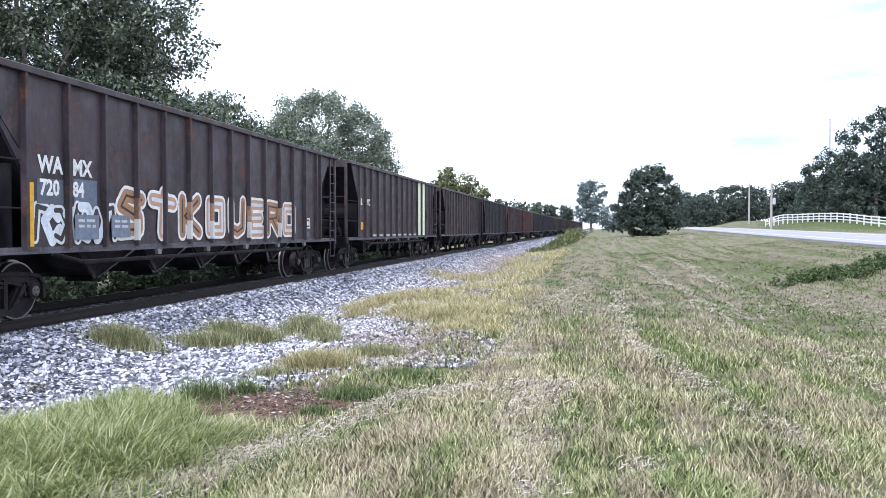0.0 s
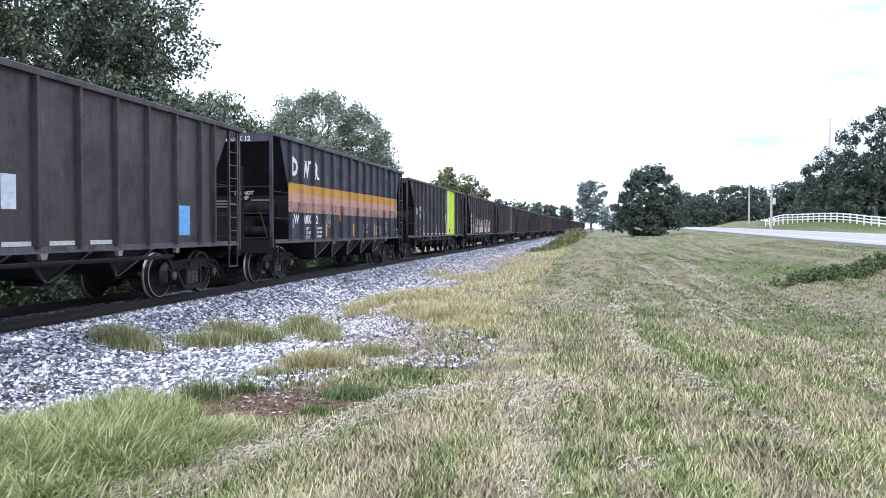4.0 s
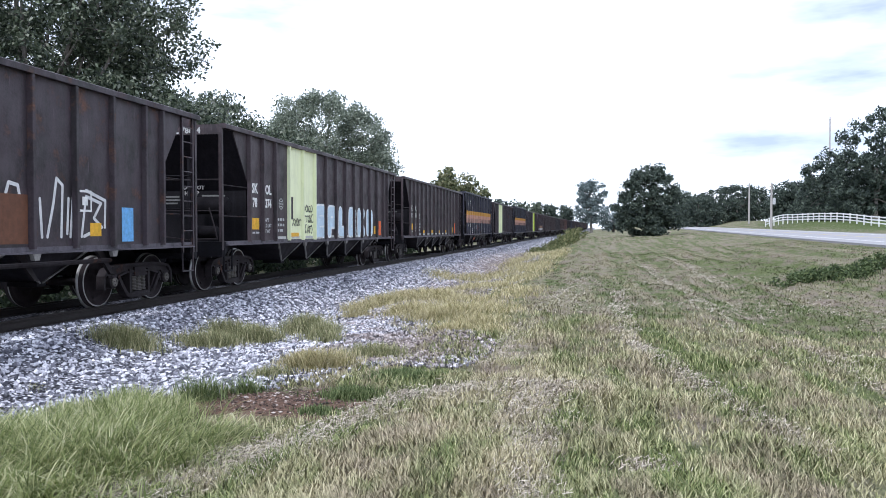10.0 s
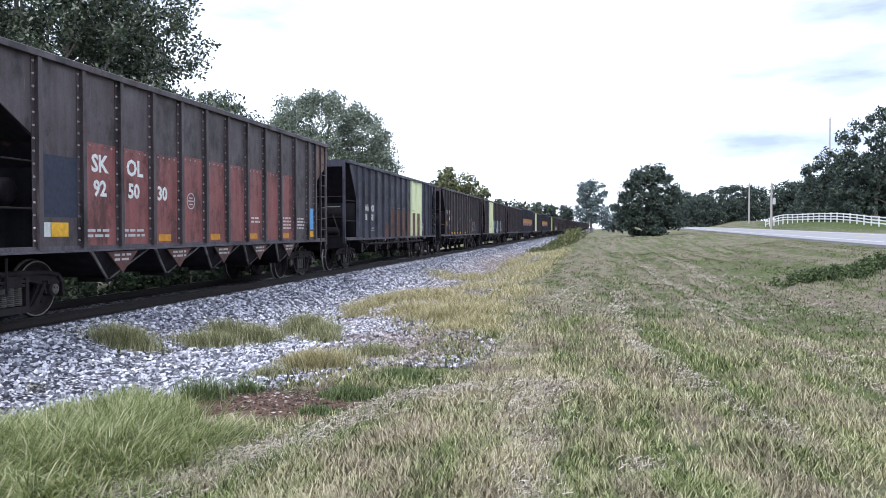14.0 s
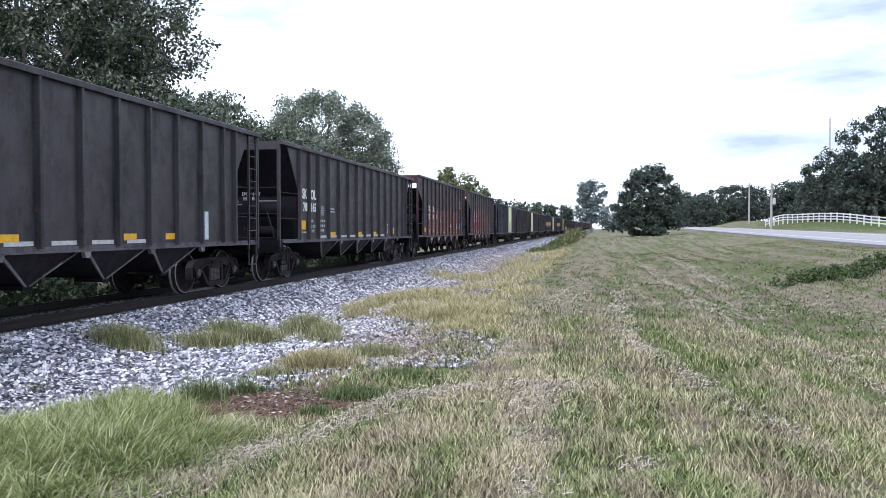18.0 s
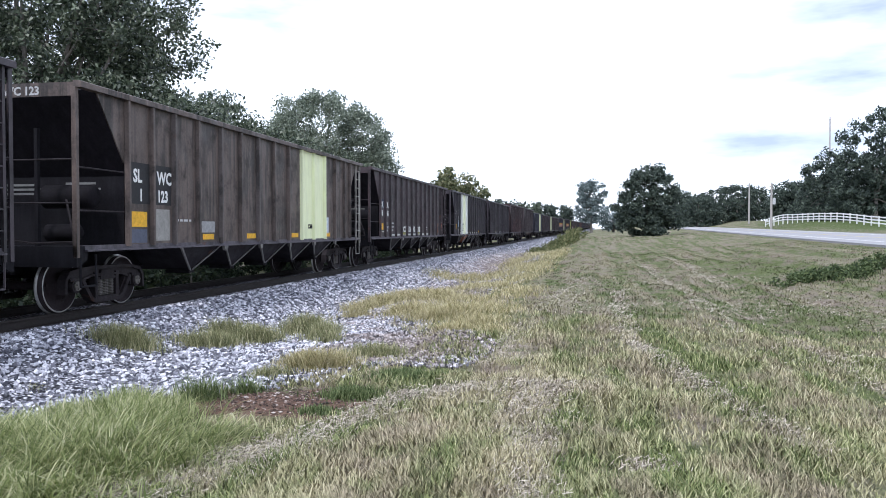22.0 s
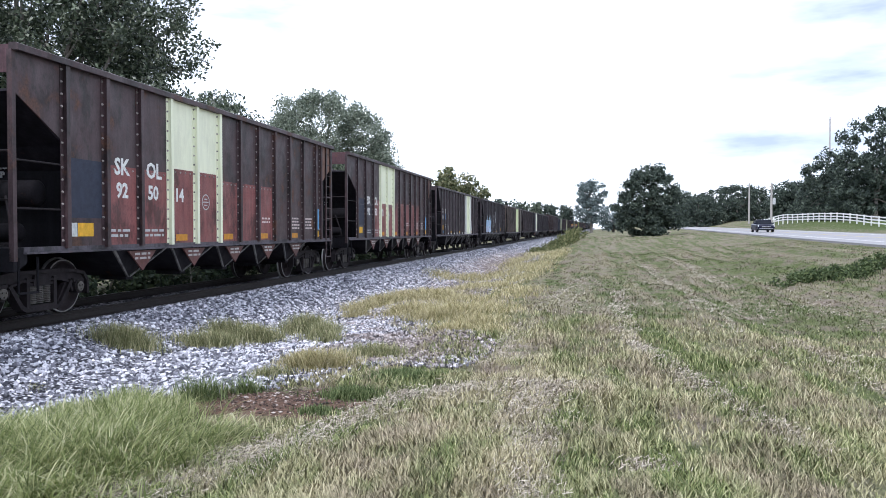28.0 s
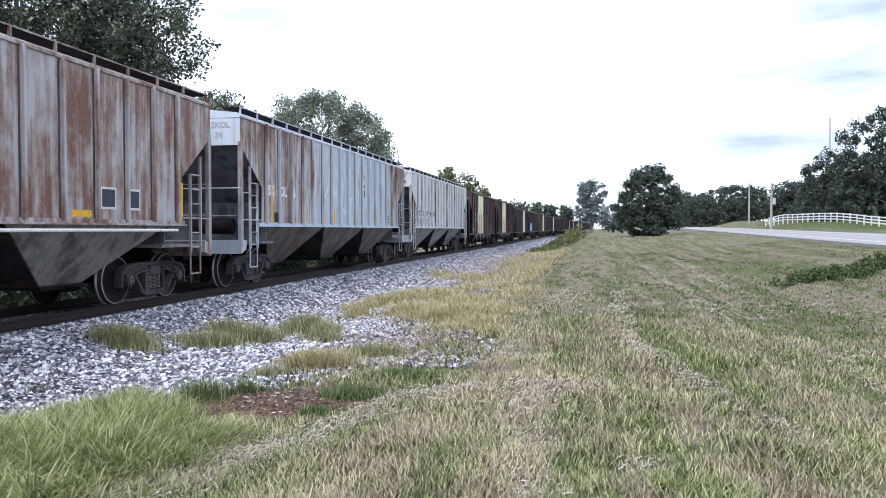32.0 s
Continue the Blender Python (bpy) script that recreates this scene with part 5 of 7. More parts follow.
std(-92.6, body=((0.048, 0.034, 0.032), 0.15), label="dark brown coal hopper car with pale panel and blocky graffiti", panels=full(3, 4, c=LIMEP), ribs={3: LIMEP, 4: LIMEP, 5: LIMEP},
    marks=stencil("SK", "OL", "78", "374") + print_rows() + [badge(3.45, 2.1), sill_white, tag("reflector", 1.52, 1.42, 0.5, 0.28, YELLOW), tag("reflector", 4.15, 1.22, 0.6, 0.11, YELLOW), tag("paint_mark", 4.0, 1.7, 0.32, 0.62, (0.035, 0.03, 0.03)),
    spray(4.15, 1.52, 0.75, 0.22, 7, [(0.028, (0.03, 0.03, 0.03))], 61), spray(5.15, 1.30, 0.7, 0.26, 6, [(0.03, (0.03, 0.03, 0.03))], 62), spray(5.15, 1.62, 0.7, 0.24, 6, [(0.03, (0.03, 0.03, 0.03))], 63), spray(5.15, 1.92, 0.7, 0.22, 6, [(0.03, (0.03, 0.03, 0.03))], 64),
    "BLOCK", tag("reflector", 12.7, 1.25, 0.22, 0.3, YELLOW), tag("paint_mark", 13.4, 1.2, 0.35, 0.55, ORANGE), end_text("SKOL 78674", 0.0, 3.59, 0.19), hump, end_print])
std(-109.75, style="piped", body=((0.040, 0.029, 0.030), 0.28), label="dark rusty coal hopper car with faded chalk marks", marks=stencil("WA", "MX", "  ", "72080") + [small(2.35, 1.7, 0.5, 3), tag("reflector", 1.55, 1.62, 0.5, 0.27, YELLOW), tag("notice", 2.35, 1.2, 0.55, 0.5, (0.02, 0.02, 0.025)),
    badge(3.45, 2.1), reflectors([3.3, 4.2, 5.2, 6.3, 8.3], YELLOW, 1.17, 0.55, 0.1), spray(5.0, 1.3, 1.9, 0.95, 4, [(0.03, (0.30, 0.31, 0.35))], 6), tag("notice", 10.12, 1.2, 0.82, 0.72, (0.13, 0.055, 0.03), x=HALF + 0.001), "SCRAWL",
    frame_box(12.1, 1.7, 0.35, 0.35), tag("reflector", 12.4, 1.3, 0.3, 0.22, YELLOW), tag("notice", 13.3, 1.2, 0.35, 0.6, BLUE), end_text("WAMX 72080", 0.0, 3.59, 0.19), hump, end_print])
std(-127.15, style="piped", body=((0.040, 0.044, 0.058), 0.10), label="slate-blue coal hopper car with brown patches and pale panel",
    panels={**two((5, 6, 7, 8), RUST, 2.25), **{4: [(Z0, 1.62, RUST), (1.62, 5, None)]}, **two((9, 10), RUST, 2.2, LIMEP)}, ribs={9: LIMEP, 10: LIMEP, 11: LIMEP},
    marks=stencil("WA", "MX", "38", "681", 2.12, 0.33, (0.66, 0.64, 0.58), 0.82) + [small(3.2, 1.5, 0.5, 2), tag("reflector", 1.42, 1.16, 0.09, 1.0, YELLOW), reflectors([4.15, 7.2, 9.2, 11.3], YELLOW, 1.2, 0.11, 0.42), frame_box(12.25, 1.38, 0.5, 0.34, (0.6, 0.6, 0.62)), "BOLTS", end_text("WAMX", 0.0, 3.59, 0.19, colour=(0.2, 0.2, 0.2)), end_print])


def skol_red(number, y, L, panels, ribs=None, extra=(), body=((0.050, 0.030, 0.028), 0.25)):
    TRAIN.append((hopper_car, dict(L=L, H=4.08, style="riveted", body=body, end=((0.07, 0.03, 0.03), 0.2), label="red-brown riveted coal hopper car", panels=panels, ribs=ribs or {},
        marks=[text("SK", 2.45, 2.38, 0.40), text("OL", 3.45, 2.38, 0.40), text(number[:2], 2.50, 1.98, 0.36), text(number[2:4], 3.50, 1.98, 0.36), text(number[4:], 4.46, 1.98, 0.36),
               tag("notice", 1.25, 1.6, 0.85, 0.95, (0.030, 0.036, 0.060)), tag("reflector", 1.45, 1.30, 0.4, 0.22, YELLOW), tag("notice", 1.28, 1.30, 0.15, 0.22, (0.6, 0.62, 0.6)), small(2.32, 1.42, 0.6, 2), small(3.34, 1.42, 0.7, 2), badge(5.75, 2.0, 0.17),
               reflectors([4.5, 6.6, 8.6, 10.7], (0.55, 0.25, 0.03), 1.19, 0.45, 0.13), small(10.7, 1.75, 0.6, 4, colour=(0.6, 0.52, 0.5)), small(11.75, 1.75, 0.6, 4, colour=(0.6, 0.52, 0.5)), small(8.7, 1.72, 0.5, 2, colour=(0.65, 0.58, 0.55)), tag("notice", 12.72, 1.42, 0.42, 0.62, BLUE), tag("reflector", 12.75, 1.2, 0.36, 0.18, YELLOW),
               end_text("SKOL", 0.15, 3.86, 0.22), end_text(number, 0.1, 3.64, 0.25), hump] + list(extra)), y))


skol_red("925030", -143.35, 14.35, {**two((1, 2, 3), RED, 2.85), **two((4, 5, 6, 7, 8, 9), RED, 2.9)}, body=((0.072, 0.060, 0.056), 0.15))
skol_red("925023", -159.2, 14.5, {**two((1, 2, 3, 4, 5, 6, 7, 8, 9), RED, 2.5)}, extra=[spray(11.9, 2.7, 1.0, 0.5, 8, [(0.03, (0.6, 0.55, 0.5))], 12)])
std(-176.45, body=((0.034, 0.028, 0.030), 0.12), label="near-black plain coal hopper car", marks=[text("SK", 1.70, 2.32, 0.40, narrow=0.82), text("OL", 2.40, 2.32, 0.40, narrow=0.85), text("78", 1.76, 1.96, 0.34), text("165", 2.40, 1.96, 0.34, narrow=0.9)] + print_rows() + [badge(3.45, 2.0), sill_white, tag("reflector", 1.52, 1.42, 0.45, 0.26, YELLOW), reflectors([4.2, 7.2, 9.2], YELLOW, 1.22, 0.5, 0.12), small(4.2, 2.1, 0.4, 2),
    frame_box(11.0, 1.3, 0.5, 0.35), tag("reflector", 12.2, 1.25, 0.3, 0.25, YELLOW), tag("notice", 13.0, 1.2, 0.35, 0.6, WHT), end_print, hump])
std(-193.8, body=((0.030, 0.026, 0.028), 0.12), label="near-black coal hopper car with a white-edged pale green panel", panels=full(3, 4), ribs={3: ((0.78, 0.78, 0.75), 0.02), 4: PALE, 5: ((0.78, 0.78, 0.75), 0.02)}, hoppers={1: ((0.30, 0.09, 0.04), 0.2)},
    marks=stencil("KD", "SX", "78", "797", 2.40) + [small(2.4, 1.45, 0.5, 2), small(3.2, 1.75, 0.45, 5), spray(2.32, 1.6, 0.6, 0.4, 6, [(0.06, (0.5, 0.6, 0.75))], 13), badge(3.45, 2.15, 0.17), sill_white, tag("reflector", 1.52, 1.48, 0.55, 0.27, YELLOW), spray(4.2, 1.3, 0.7, 0.55, 5, [(0.03, BLACK)], 14),
           tag("edge_stripe", 3.96, 1.145, 0.22, 2.55, (0.78, 0.78, 0.75)), tag("edge_stripe", 5.8, 1.145, 0.18, 2.55, (0.78, 0.78, 0.75)), reflectors([7.2, 10.2, 11.6], YELLOW, 1.22, 0.4, 0.12), tag("notice", 13.0, 1.2, 0.35, 0.6, WHT), end_print, hump])
std(-211.25, body=((0.044, 0.031, 0.029), 0.15), label="dark brown plain coal hopper car", marks=stencil("SK", "OL", "78", "646", 2.32) + print_rows() + [tag("notice", 1.48, 2.28, 0.6, 0.36, (0.03, 0.04, 0.07), x=HALF + 0.001), sill_white, tag("reflector", 1.52, 1.42, 0.45, 0.26, YELLOW), text("OCK", 5.24, 1.32, 0.34, narrow=0.85), text("LOA", 6.45, 1.32, 0.34, narrow=0.8), text("ING", 7.30, 1.32, 0.34, narrow=0.85), text("OND", 8.32, 1.32, 0.34, narrow=0.85), tag("notice", 5.30, 1.18, 0.55, 0.12, (0.30, 0.28, 0.06)), tag("notice", 8.35, 1.18, 0.45, 0.11, (0.30, 0.28, 0.06)), small(10.2, 1.55, 0.4, 2),
    frame_box(12.05, 1.3, 0.35, 0.45), tag("paint_mark", 13.2, 1.25, 0.3, 0.5, (0.35, 0.12, 0.05)), "LOBES", end_print, hump])
std(-228.5, body=((0.115, 0.084, 0.072), 0.34, 0.5, 1.0, (0.022, 0.016, 0.014), 0.55), label="streaky brown coal hopper car with a pale yellow panel", panels=full(9, 10, c=LIMEP), ribs={9: LIMEP, 10: LIMEP, 11: LIMEP, 2: ((0.10, 0.08, 0.075), 0.2), 4: ((0.10, 0.08, 0.075), 0.2), 6: ((0.10, 0.08, 0.075), 0.2)}, ladder=((0.35, 0.33, 0.30), 0.2),
    marks=stencil("SL", "WC", "  1", "123", 2.28) + [tag("notice", 1.46, 1.88, 0.7, 0.75, (0.02, 0.02, 0.022), x=HALF + 0.001), tag("notice", 2.26, 1.88, 0.65, 0.75, (0.02, 0.02, 0.022), x=HALF + 0.001), tag("reflector", 1.5, 1.46, 0.55, 0.28, YELLOW), tag("notice", 1.5, 1.17, 0.55, 0.25, (0.09, 0.10, 0.14)), tag("notice", 2.3, 1.2, 0.55, 0.6, (0.28, 0.27, 0.25)), small(3.1, 1.62, 0.6, 1),
           tag("notice", 4.15, 1.35, 0.6, 0.24, (0.30, 0.30, 0.30)), reflectors([4.2, 6.4, 9.3, 12.1], YELLOW, 1.2, 0.5, 0.12), frame_box(10.6, 1.45, 0.5, 0.12, BLACK), tag("paint_mark", 12.2, 1.3, 0.25, 0.5, WHT), end_text("SLWC 123", 0.0, 3.59, 0.19), end_print])
std(-245.9, body=((0.036, 0.029, 0.029), 0.12), label="near-black coal hopper car with pale blue graffiti", marks=stencil("SK", "OL", "78", "540", 2.46, 0.33, du=-0.06) + ["ICE",
           sill_white, tag("reflector", 1.5, 1.42, 0.55, 0.27, YELLOW), tag("notice", 11.9, 1.25, 0.35, 0.75, (0.35, 0.36, 0.37)), tag("reflector", 12.6, 1.3, 0.25, 0.25, YELLOW), tag("paint_mark", 13.25, 1.25, 0.4, 0.6, ORANGE), reflectors([6.0, 7.4, 9.4, 11.2], YELLOW, 1.2, 0.5, 0.11), hump, end_print])
std(-263.6, body=((0.045, 0.032, 0.031), 0.15), label="dark brown coal hopper car with a flaking pale panel", panels=full(9, 10), ribs={9: ((0.75, 0.75, 0.72), 0.05), 10: PALE, 11: ((0.75, 0.75, 0.72), 0.05)},
    marks=stencil("KD", "SX", "780", "32", 2.36) + [tag("notice", 1.48, 1.98, 0.6, 0.32, (0.10, 0.16, 0.28), x=HALF + 0.001), tag("notice", 2.28, 1.98, 0.6, 0.32, (0.10, 0.16, 0.28), x=HALF + 0.001), small(2.35, 1.72, 0.5, 3), small(3.15, 1.72, 0.5, 4), badge(3.45, 2.2, 0.17), sill_white, tag("reflector", 1.5, 1.42, 0.55, 0.24, YELLOW), reflectors([4.2, 7.2, 9.0, 12.2], YELLOW, 1.22, 0.5, 0.11),
           tag("paint_mark", 1.95, 1.24, 0.12, 0.14, BLUE), tag("paint_mark", 9.0, 1.2, 0.3, 0.3, (0.5, 0.2, 0.05)), tag("notice", 13.05, 1.25, 0.5, 0.62, (0.16, 0.28, 0.45)), spray(12.1, 1.25, 0.5, 0.7, 2, [(0.2, (0.6, 0.62, 0.64)), (0.1, (0.3, 0.32, 0.34))], 31), end_text("KD 78032", 0.0, 3.59, 0.19), hump, end_print])
skol_red("925092", -279.5, 14.5, {**two((0, 1), ((0.040, 0.036, 0.045), 0.1), 2.4), **two((2, 5, 6, 7, 8, 9), RED, 2.55), **two((3, 4), RED, 2.45, PALE)}, {3: PALE, 4: PALE, 5: PALE})
skol_red("925014", -295.3, 14.2, {**two((1, 2), RED, 2.52), **two((3, 4), RED, 2.62, PALE), **two((5, 6, 7), RED, 2.5)}, {3: PALE, 4: PALE, 5: PALE}, body=((0.060, 0.036, 0.032), 0.3))

RUSTY = ((0.46, 0.45, 0.46), 0.50, (0.12, 0.060, 0.042), 1.0)
HALF_RUSTY = ((0.50, 0.52, 0.56), 0.38, (0.14, 0.070, 0.045), 0.4)
TRAIN.append((covered_car, dict(L=16.6, body=((0.62, 0.64, 0.68), 0.10, (0.24, 0.12, 0.06)), rib_cols={5: ((0.54, 0.50, 0.45), 0.55), 9: ((0.54, 0.50, 0.45), 0.55), 12: ((0.55, 0.52, 0.50), 0.4), 15: ((0.55, 0.52, 0.50), 0.4)}, low=((0.27, 0.27, 0.27), 0.15), end_tone=((0.13, 0.14, 0.165), 0.15), label="pale grey covered grain hopper car with light rust",
    marks=[text("PC", 1.66, 2.10, 0.37, colour=(0.04, 0.04, 0.045)), text("C", 2.66, 2.10, 0.37, colour=(0.04, 0.04, 0.045)), text("47", 3.42, 2.10, 0.37, colour=(0.04, 0.04, 0.045)), text("84", 4.28, 2.10, 0.37, colour=(0.04, 0.04, 0.045)), text("18", 5.14, 2.10, 0.37, colour=(0.04, 0.04, 0.045)),
           small(1.6, 1.98, 0.5, 3, colour=(0.2, 0.2, 0.22)), small(2.6, 1.98, 0.35, 3, colour=(0.2, 0.2, 0.22)), small(3.45, 1.98, 0.4, 3, colour=(0.2, 0.2, 0.22)), tag("reflector", 1.47, 1.62, 0.10, 0.95, YELLOW), reflectors([5.0, 8.5, 11.9, 14.3], YELLOW, 1.6, 0.10, 0.42),
           tag("notice", 2.1, 1.62, 0.3, 0.22, BLACK), frame_box(14.1, 1.68, 0.5, 0.3, BLACK), end_text("PCC", 0.82, 3.82, 0.20, u=0.022, colour=(0.05, 0.05, 0.06)), end_text("478418", 0.66, 3.58, 0.20, u=0.022, colour=(0.05, 0.05, 0.06))]), -313.3))
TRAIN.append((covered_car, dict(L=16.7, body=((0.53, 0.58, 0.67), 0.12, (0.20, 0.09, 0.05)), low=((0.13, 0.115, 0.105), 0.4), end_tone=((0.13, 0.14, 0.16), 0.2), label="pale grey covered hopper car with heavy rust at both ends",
    panels={-1: RUSTY, 0: RUSTY, 1: RUSTY, 2: HALF_RUSTY, 3: HALF_RUSTY, 4: ((0.53, 0.57, 0.64), 0.22), 14: HALF_RUSTY, 15: RUSTY, 16: RUSTY}, rib_cols={0: RUSTY, 2: RUSTY, 3: RUSTY, 15: RUSTY, 16: RUSTY},
    marks=[text("SK", 1.60, 2.31, 0.36), text("OL", 2.40, 2.31, 0.36), text("36", 3.16, 2.31, 0.36), tag("reflector", 1.78, 1.62, 0.10, 0.95, YELLOW), tag("notice", 2.0, 1.62, 0.3, 0.25, BLACK), "SWOOPS", reflectors([4.4, 5.9, 6.9, 9.5, 12.1], YELLOW, 1.6, 0.10, 0.46), tag("paint_mark", 10.3, 3.25, 0.10, 0.16, BLACK), tag("paint_mark", 10.36, 2.6, 0.08, 0.25, BLACK), tag("paint_mark", 10.28, 2.95, 0.16, 0.10, (0.14, 0.06, 0.04)), frame_box(13.6, 1.68, 0.4, 0.3, BLACK), tag("notice", 14.3, 1.95, 0.3, 0.45, BLACK),
           end_text("SKOL", 0.75, 3.84, 0.2, u=0.022), end_text("36", 0.85, 3.60, 0.2, u=0.022)]), -331.4))
TRAIN.append((covered_car, dict(L=16.8, body=((0.44, 0.43, 0.45), 0.50, (0.15, 0.07, 0.05)), low=((0.24, 0.23, 0.21), 0.2), end_tone=((0.22, 0.22, 0.22), 0.3), label="rust-streaked covered hopper car",
    marks=[tag("reflector", 12.1, 1.62, 0.50, 0.11, YELLOW), tag("notice", 12.85, 1.76, 0.44, 0.38, (0.60, 0.62, 0.64)), tag("notice", 12.89, 1.80, 0.36, 0.30, (0.04, 0.05, 0.07), x=HALF + 0.006), tag("notice", 13.6, 1.76, 0.44, 0.38, (0.60, 0.62, 0.64)), tag("notice", 13.64, 1.80, 0.36, 0.30, (0.04, 0.05, 0.07), x=HALF + 0.006),
           tag("paint_mark", 9.55, 3.05, 0.55, 0.14, (0.55, 0.60, 0.66)), tag("paint_mark", 9.6, 3.22, 0.10, 0.16, (0.55, 0.60, 0.66)), "PIPE", tag("reflector", 15.50, 1.60, 0.08, 0.75, YELLOW)]), -349.7))

# cars ahead of it, already gone by
AHEAD = [dict(body=BROWN, panels=full(10, 11), marks=stencil("SL", "WC", "", "110")[:2] + [tag("reflector", 1.5, 1.42, 0.5, 0.27, YELLOW), sill_white]), dict(body=BROWN), dict(body=DARK), dict(body=((0.06, 0.036, 0.03), 0.3)),
         dict(body=((0.09, 0.04, 0.03), 0.35)), dict(body=DARK, panels=full(9, 10)), dict(body=NAVY), dict(body=DARK), dict(body=BROWN, panels=full(3, 4)), dict(body=DARK), dict(body=BROWN), dict(body=DARK, panels=full(3, 4))]
for i in range(20):
    TRAIN.append((hopper_car, dict(AHEAD[i % 12], near=i < 3, style="piped" if i % 3 == 0 else "plain"), 25.65 + 17.2 * i))


def block_letters(root, Y):
    """Blocky sprayed letters, pale blue with a white edge."""
    strokes(root, Y, lettered("EPLCKO", 6.32, 1.34, 1.09, 0.66, 0.66), [(0.47, (0.06, 0.06, 0.07)), (0.41, (0.78, 0.82, 0.86)), (0.29, (0.55, 0.68, 0.78))], "pale blue blocky sprayed letters")


def bubble_letters(root, Y):
    """Fat letters with white outlines, filled brown and orange, over the ribs too."""
    odd = lettered("SKUR", 3.95, 1.36, 2.16, 0.80, 0.66)
    even = lettered("TOEO", 5.03, 1.36, 2.16, 0.80, 0.66)
    strokes(root, Y, odd, [(0.40, (0.03, 0.025, 0.025)), (0.36, (0.74, 0.72, 0.70)), (0.24, (0.36, 0.20, 0.11)), (0.045, (0.05, 0.035, 0.03))], "white-edged brown sprayed letters")
    strokes(root, Y, even, [(0.40, (0.03, 0.025, 0.025)), (0.36, (0.74, 0.72, 0.70)), (0.24, (0.48, 0.30, 0.20)), (0.08, (0.62, 0.62, 0.66))], "white-edged orange sprayed letters", HALF + 0.013)
    bands([(1.22, 1.60, ((0.66, 0.63, 0.60), 0.1)), (1.60, 1.98, ((0.40, 0.24, 0.15), 0.1))], [1.62 + 0.955 * k for k in (3, 5, 6, 8, 10)])(root, Y)


def ice_letters(root, Y):
    """Wild pale blue letter shapes with black outlines, and a silver pair beside them."""
    wild = [[(2.70, 1.32), (2.76, 1.86), (3.02, 1.72), (3.06, 1.28)], [(3.25, 2.48), (3.42, 2.25), (3.76, 1.90), (3.70, 1.50), (3.45, 1.25)], [(3.3, 2.45), (3.84, 2.34), (3.72, 2.12)], [(4.05, 1.28), (4.14, 2.20), (4.48, 2.32), (4.42, 1.90), (4.30, 1.40)],
            [(4.45, 2.56), (4.58, 2.38)], [(4.72, 1.78), (4.86, 2.32), (5.24, 2.36), (5.16, 1.90)], [(4.86, 1.66), (4.74, 1.40), (5.02, 1.26)], [(5.40, 2.78), (5.52, 2.46), (6.04, 2.28), (6.00, 1.98)], [(5.32, 2.15), (5.58, 1.78), (5.36, 1.40), (5.22, 1.24)],
            [(5.88, 2.10), (5.60, 1.78), (5.82, 1.24)], [(6.52, 1.92), (6.55, 1.62), (6.14, 1.50), (6.00, 1.30)]]
    strokes(root, Y, wild, [(0.38, (0.02, 0.022, 0.03)), (0.30, (0.62, 0.70, 0.82)), (0.15, (0.44, 0.62, 0.82)), (0.03, (0.06, 0.07, 0.10))], "pale blue sprayed letter shapes with black outlines")
    pair = [[(7.10, 2.65), (7.28, 2.20), (7.58, 2.00)], [(7.50, 2.72), (7.74, 2.30), (7.42, 1.75), (7.30, 1.40)], [(8.06, 2.58), (8.10, 2.10), (7.78, 1.86)], [(8.70, 2.82), (8.60, 2.30), (8.42, 1.90), (8.32, 1.60), (8.56, 1.42)], [(8.92, 2.20), (9.32, 2.16), (9.30, 1.70), (9.28, 1.46)], [(7.2, 1.50), (7.6, 1.70)]]
    strokes(root, Y, pair, [(0.46, (0.025, 0.025, 0.03)), (0.38, (0.66, 0.66, 0.70)), (0.06, (0.05, 0.05, 0.06))], "silver sprayed shapes with black outlines")
    bands([(1.22, 1.70, ((0.54, 0.60, 0.76), 0.02)), (1.70, 2.20, ((0.42, 0.58, 0.78), 0.02))], [3.0, 3.95, 5.0])(root, Y)


def white_scrawl(root, Y):
    """Thin white outlined handwriting."""
    strokes(root, Y, [[(9.85, 1.30), (10.06, 1.45), (9.90, 1.60), (10.08, 1.75)], [(10.18, 1.30), (10.12, 1.62), (10.2, 1.75)], [(10.50, 1.92), (10.56, 2.08), (10.74, 2.05), (10.78, 1.88)], [(11.20, 1.87), (11.24, 1.30)],
                      [(11.36, 1.30), (11.50, 1.80), (11.58, 2.20), (11.72, 2.10), (11.68, 1.30)], [(11.82, 1.35), (11.86, 1.90)], [(11.90, 1.30), (11.97, 1.95)],
                      [(12.18, 1.30), (12.30, 1.95), (12.70, 1.85), (12.50, 1.60), (12.72, 1.45), (12.24, 1.30)], [(12.80, 1.45), (12.82, 1.90), (12.3, 2.05)]], [(0.055, (0.62, 0.62, 0.62))], "thin white sprayed scrawl")


def pale_swoops(root, Y):
    """Faded pale curves sprayed on the sheets."""
    strokes(root, Y, [[(5.72, 3.05), (5.62, 2.75), (5.75, 2.48), (6.02, 2.44), (6.28, 2.66), (6.42, 3.02), (6.44, 3.35)], [(6.85, 2.72), (6.95, 2.52), (7.15, 2.62), (7.2, 2.85)], [(7.62, 2.55), (7.85, 2.92)], [(8.62, 2.52), (8.75, 2.40), (8.90, 2.55)],
                      [(9.35, 2.48), (9.52, 2.38), (9.62, 2.62), (9.72, 2.95)], [(7.9, 2.1), (8.02, 1.92), (8.15, 2.12)]], [(0.075, (0.66, 0.70, 0.74))], "faded pale sprayed curves")


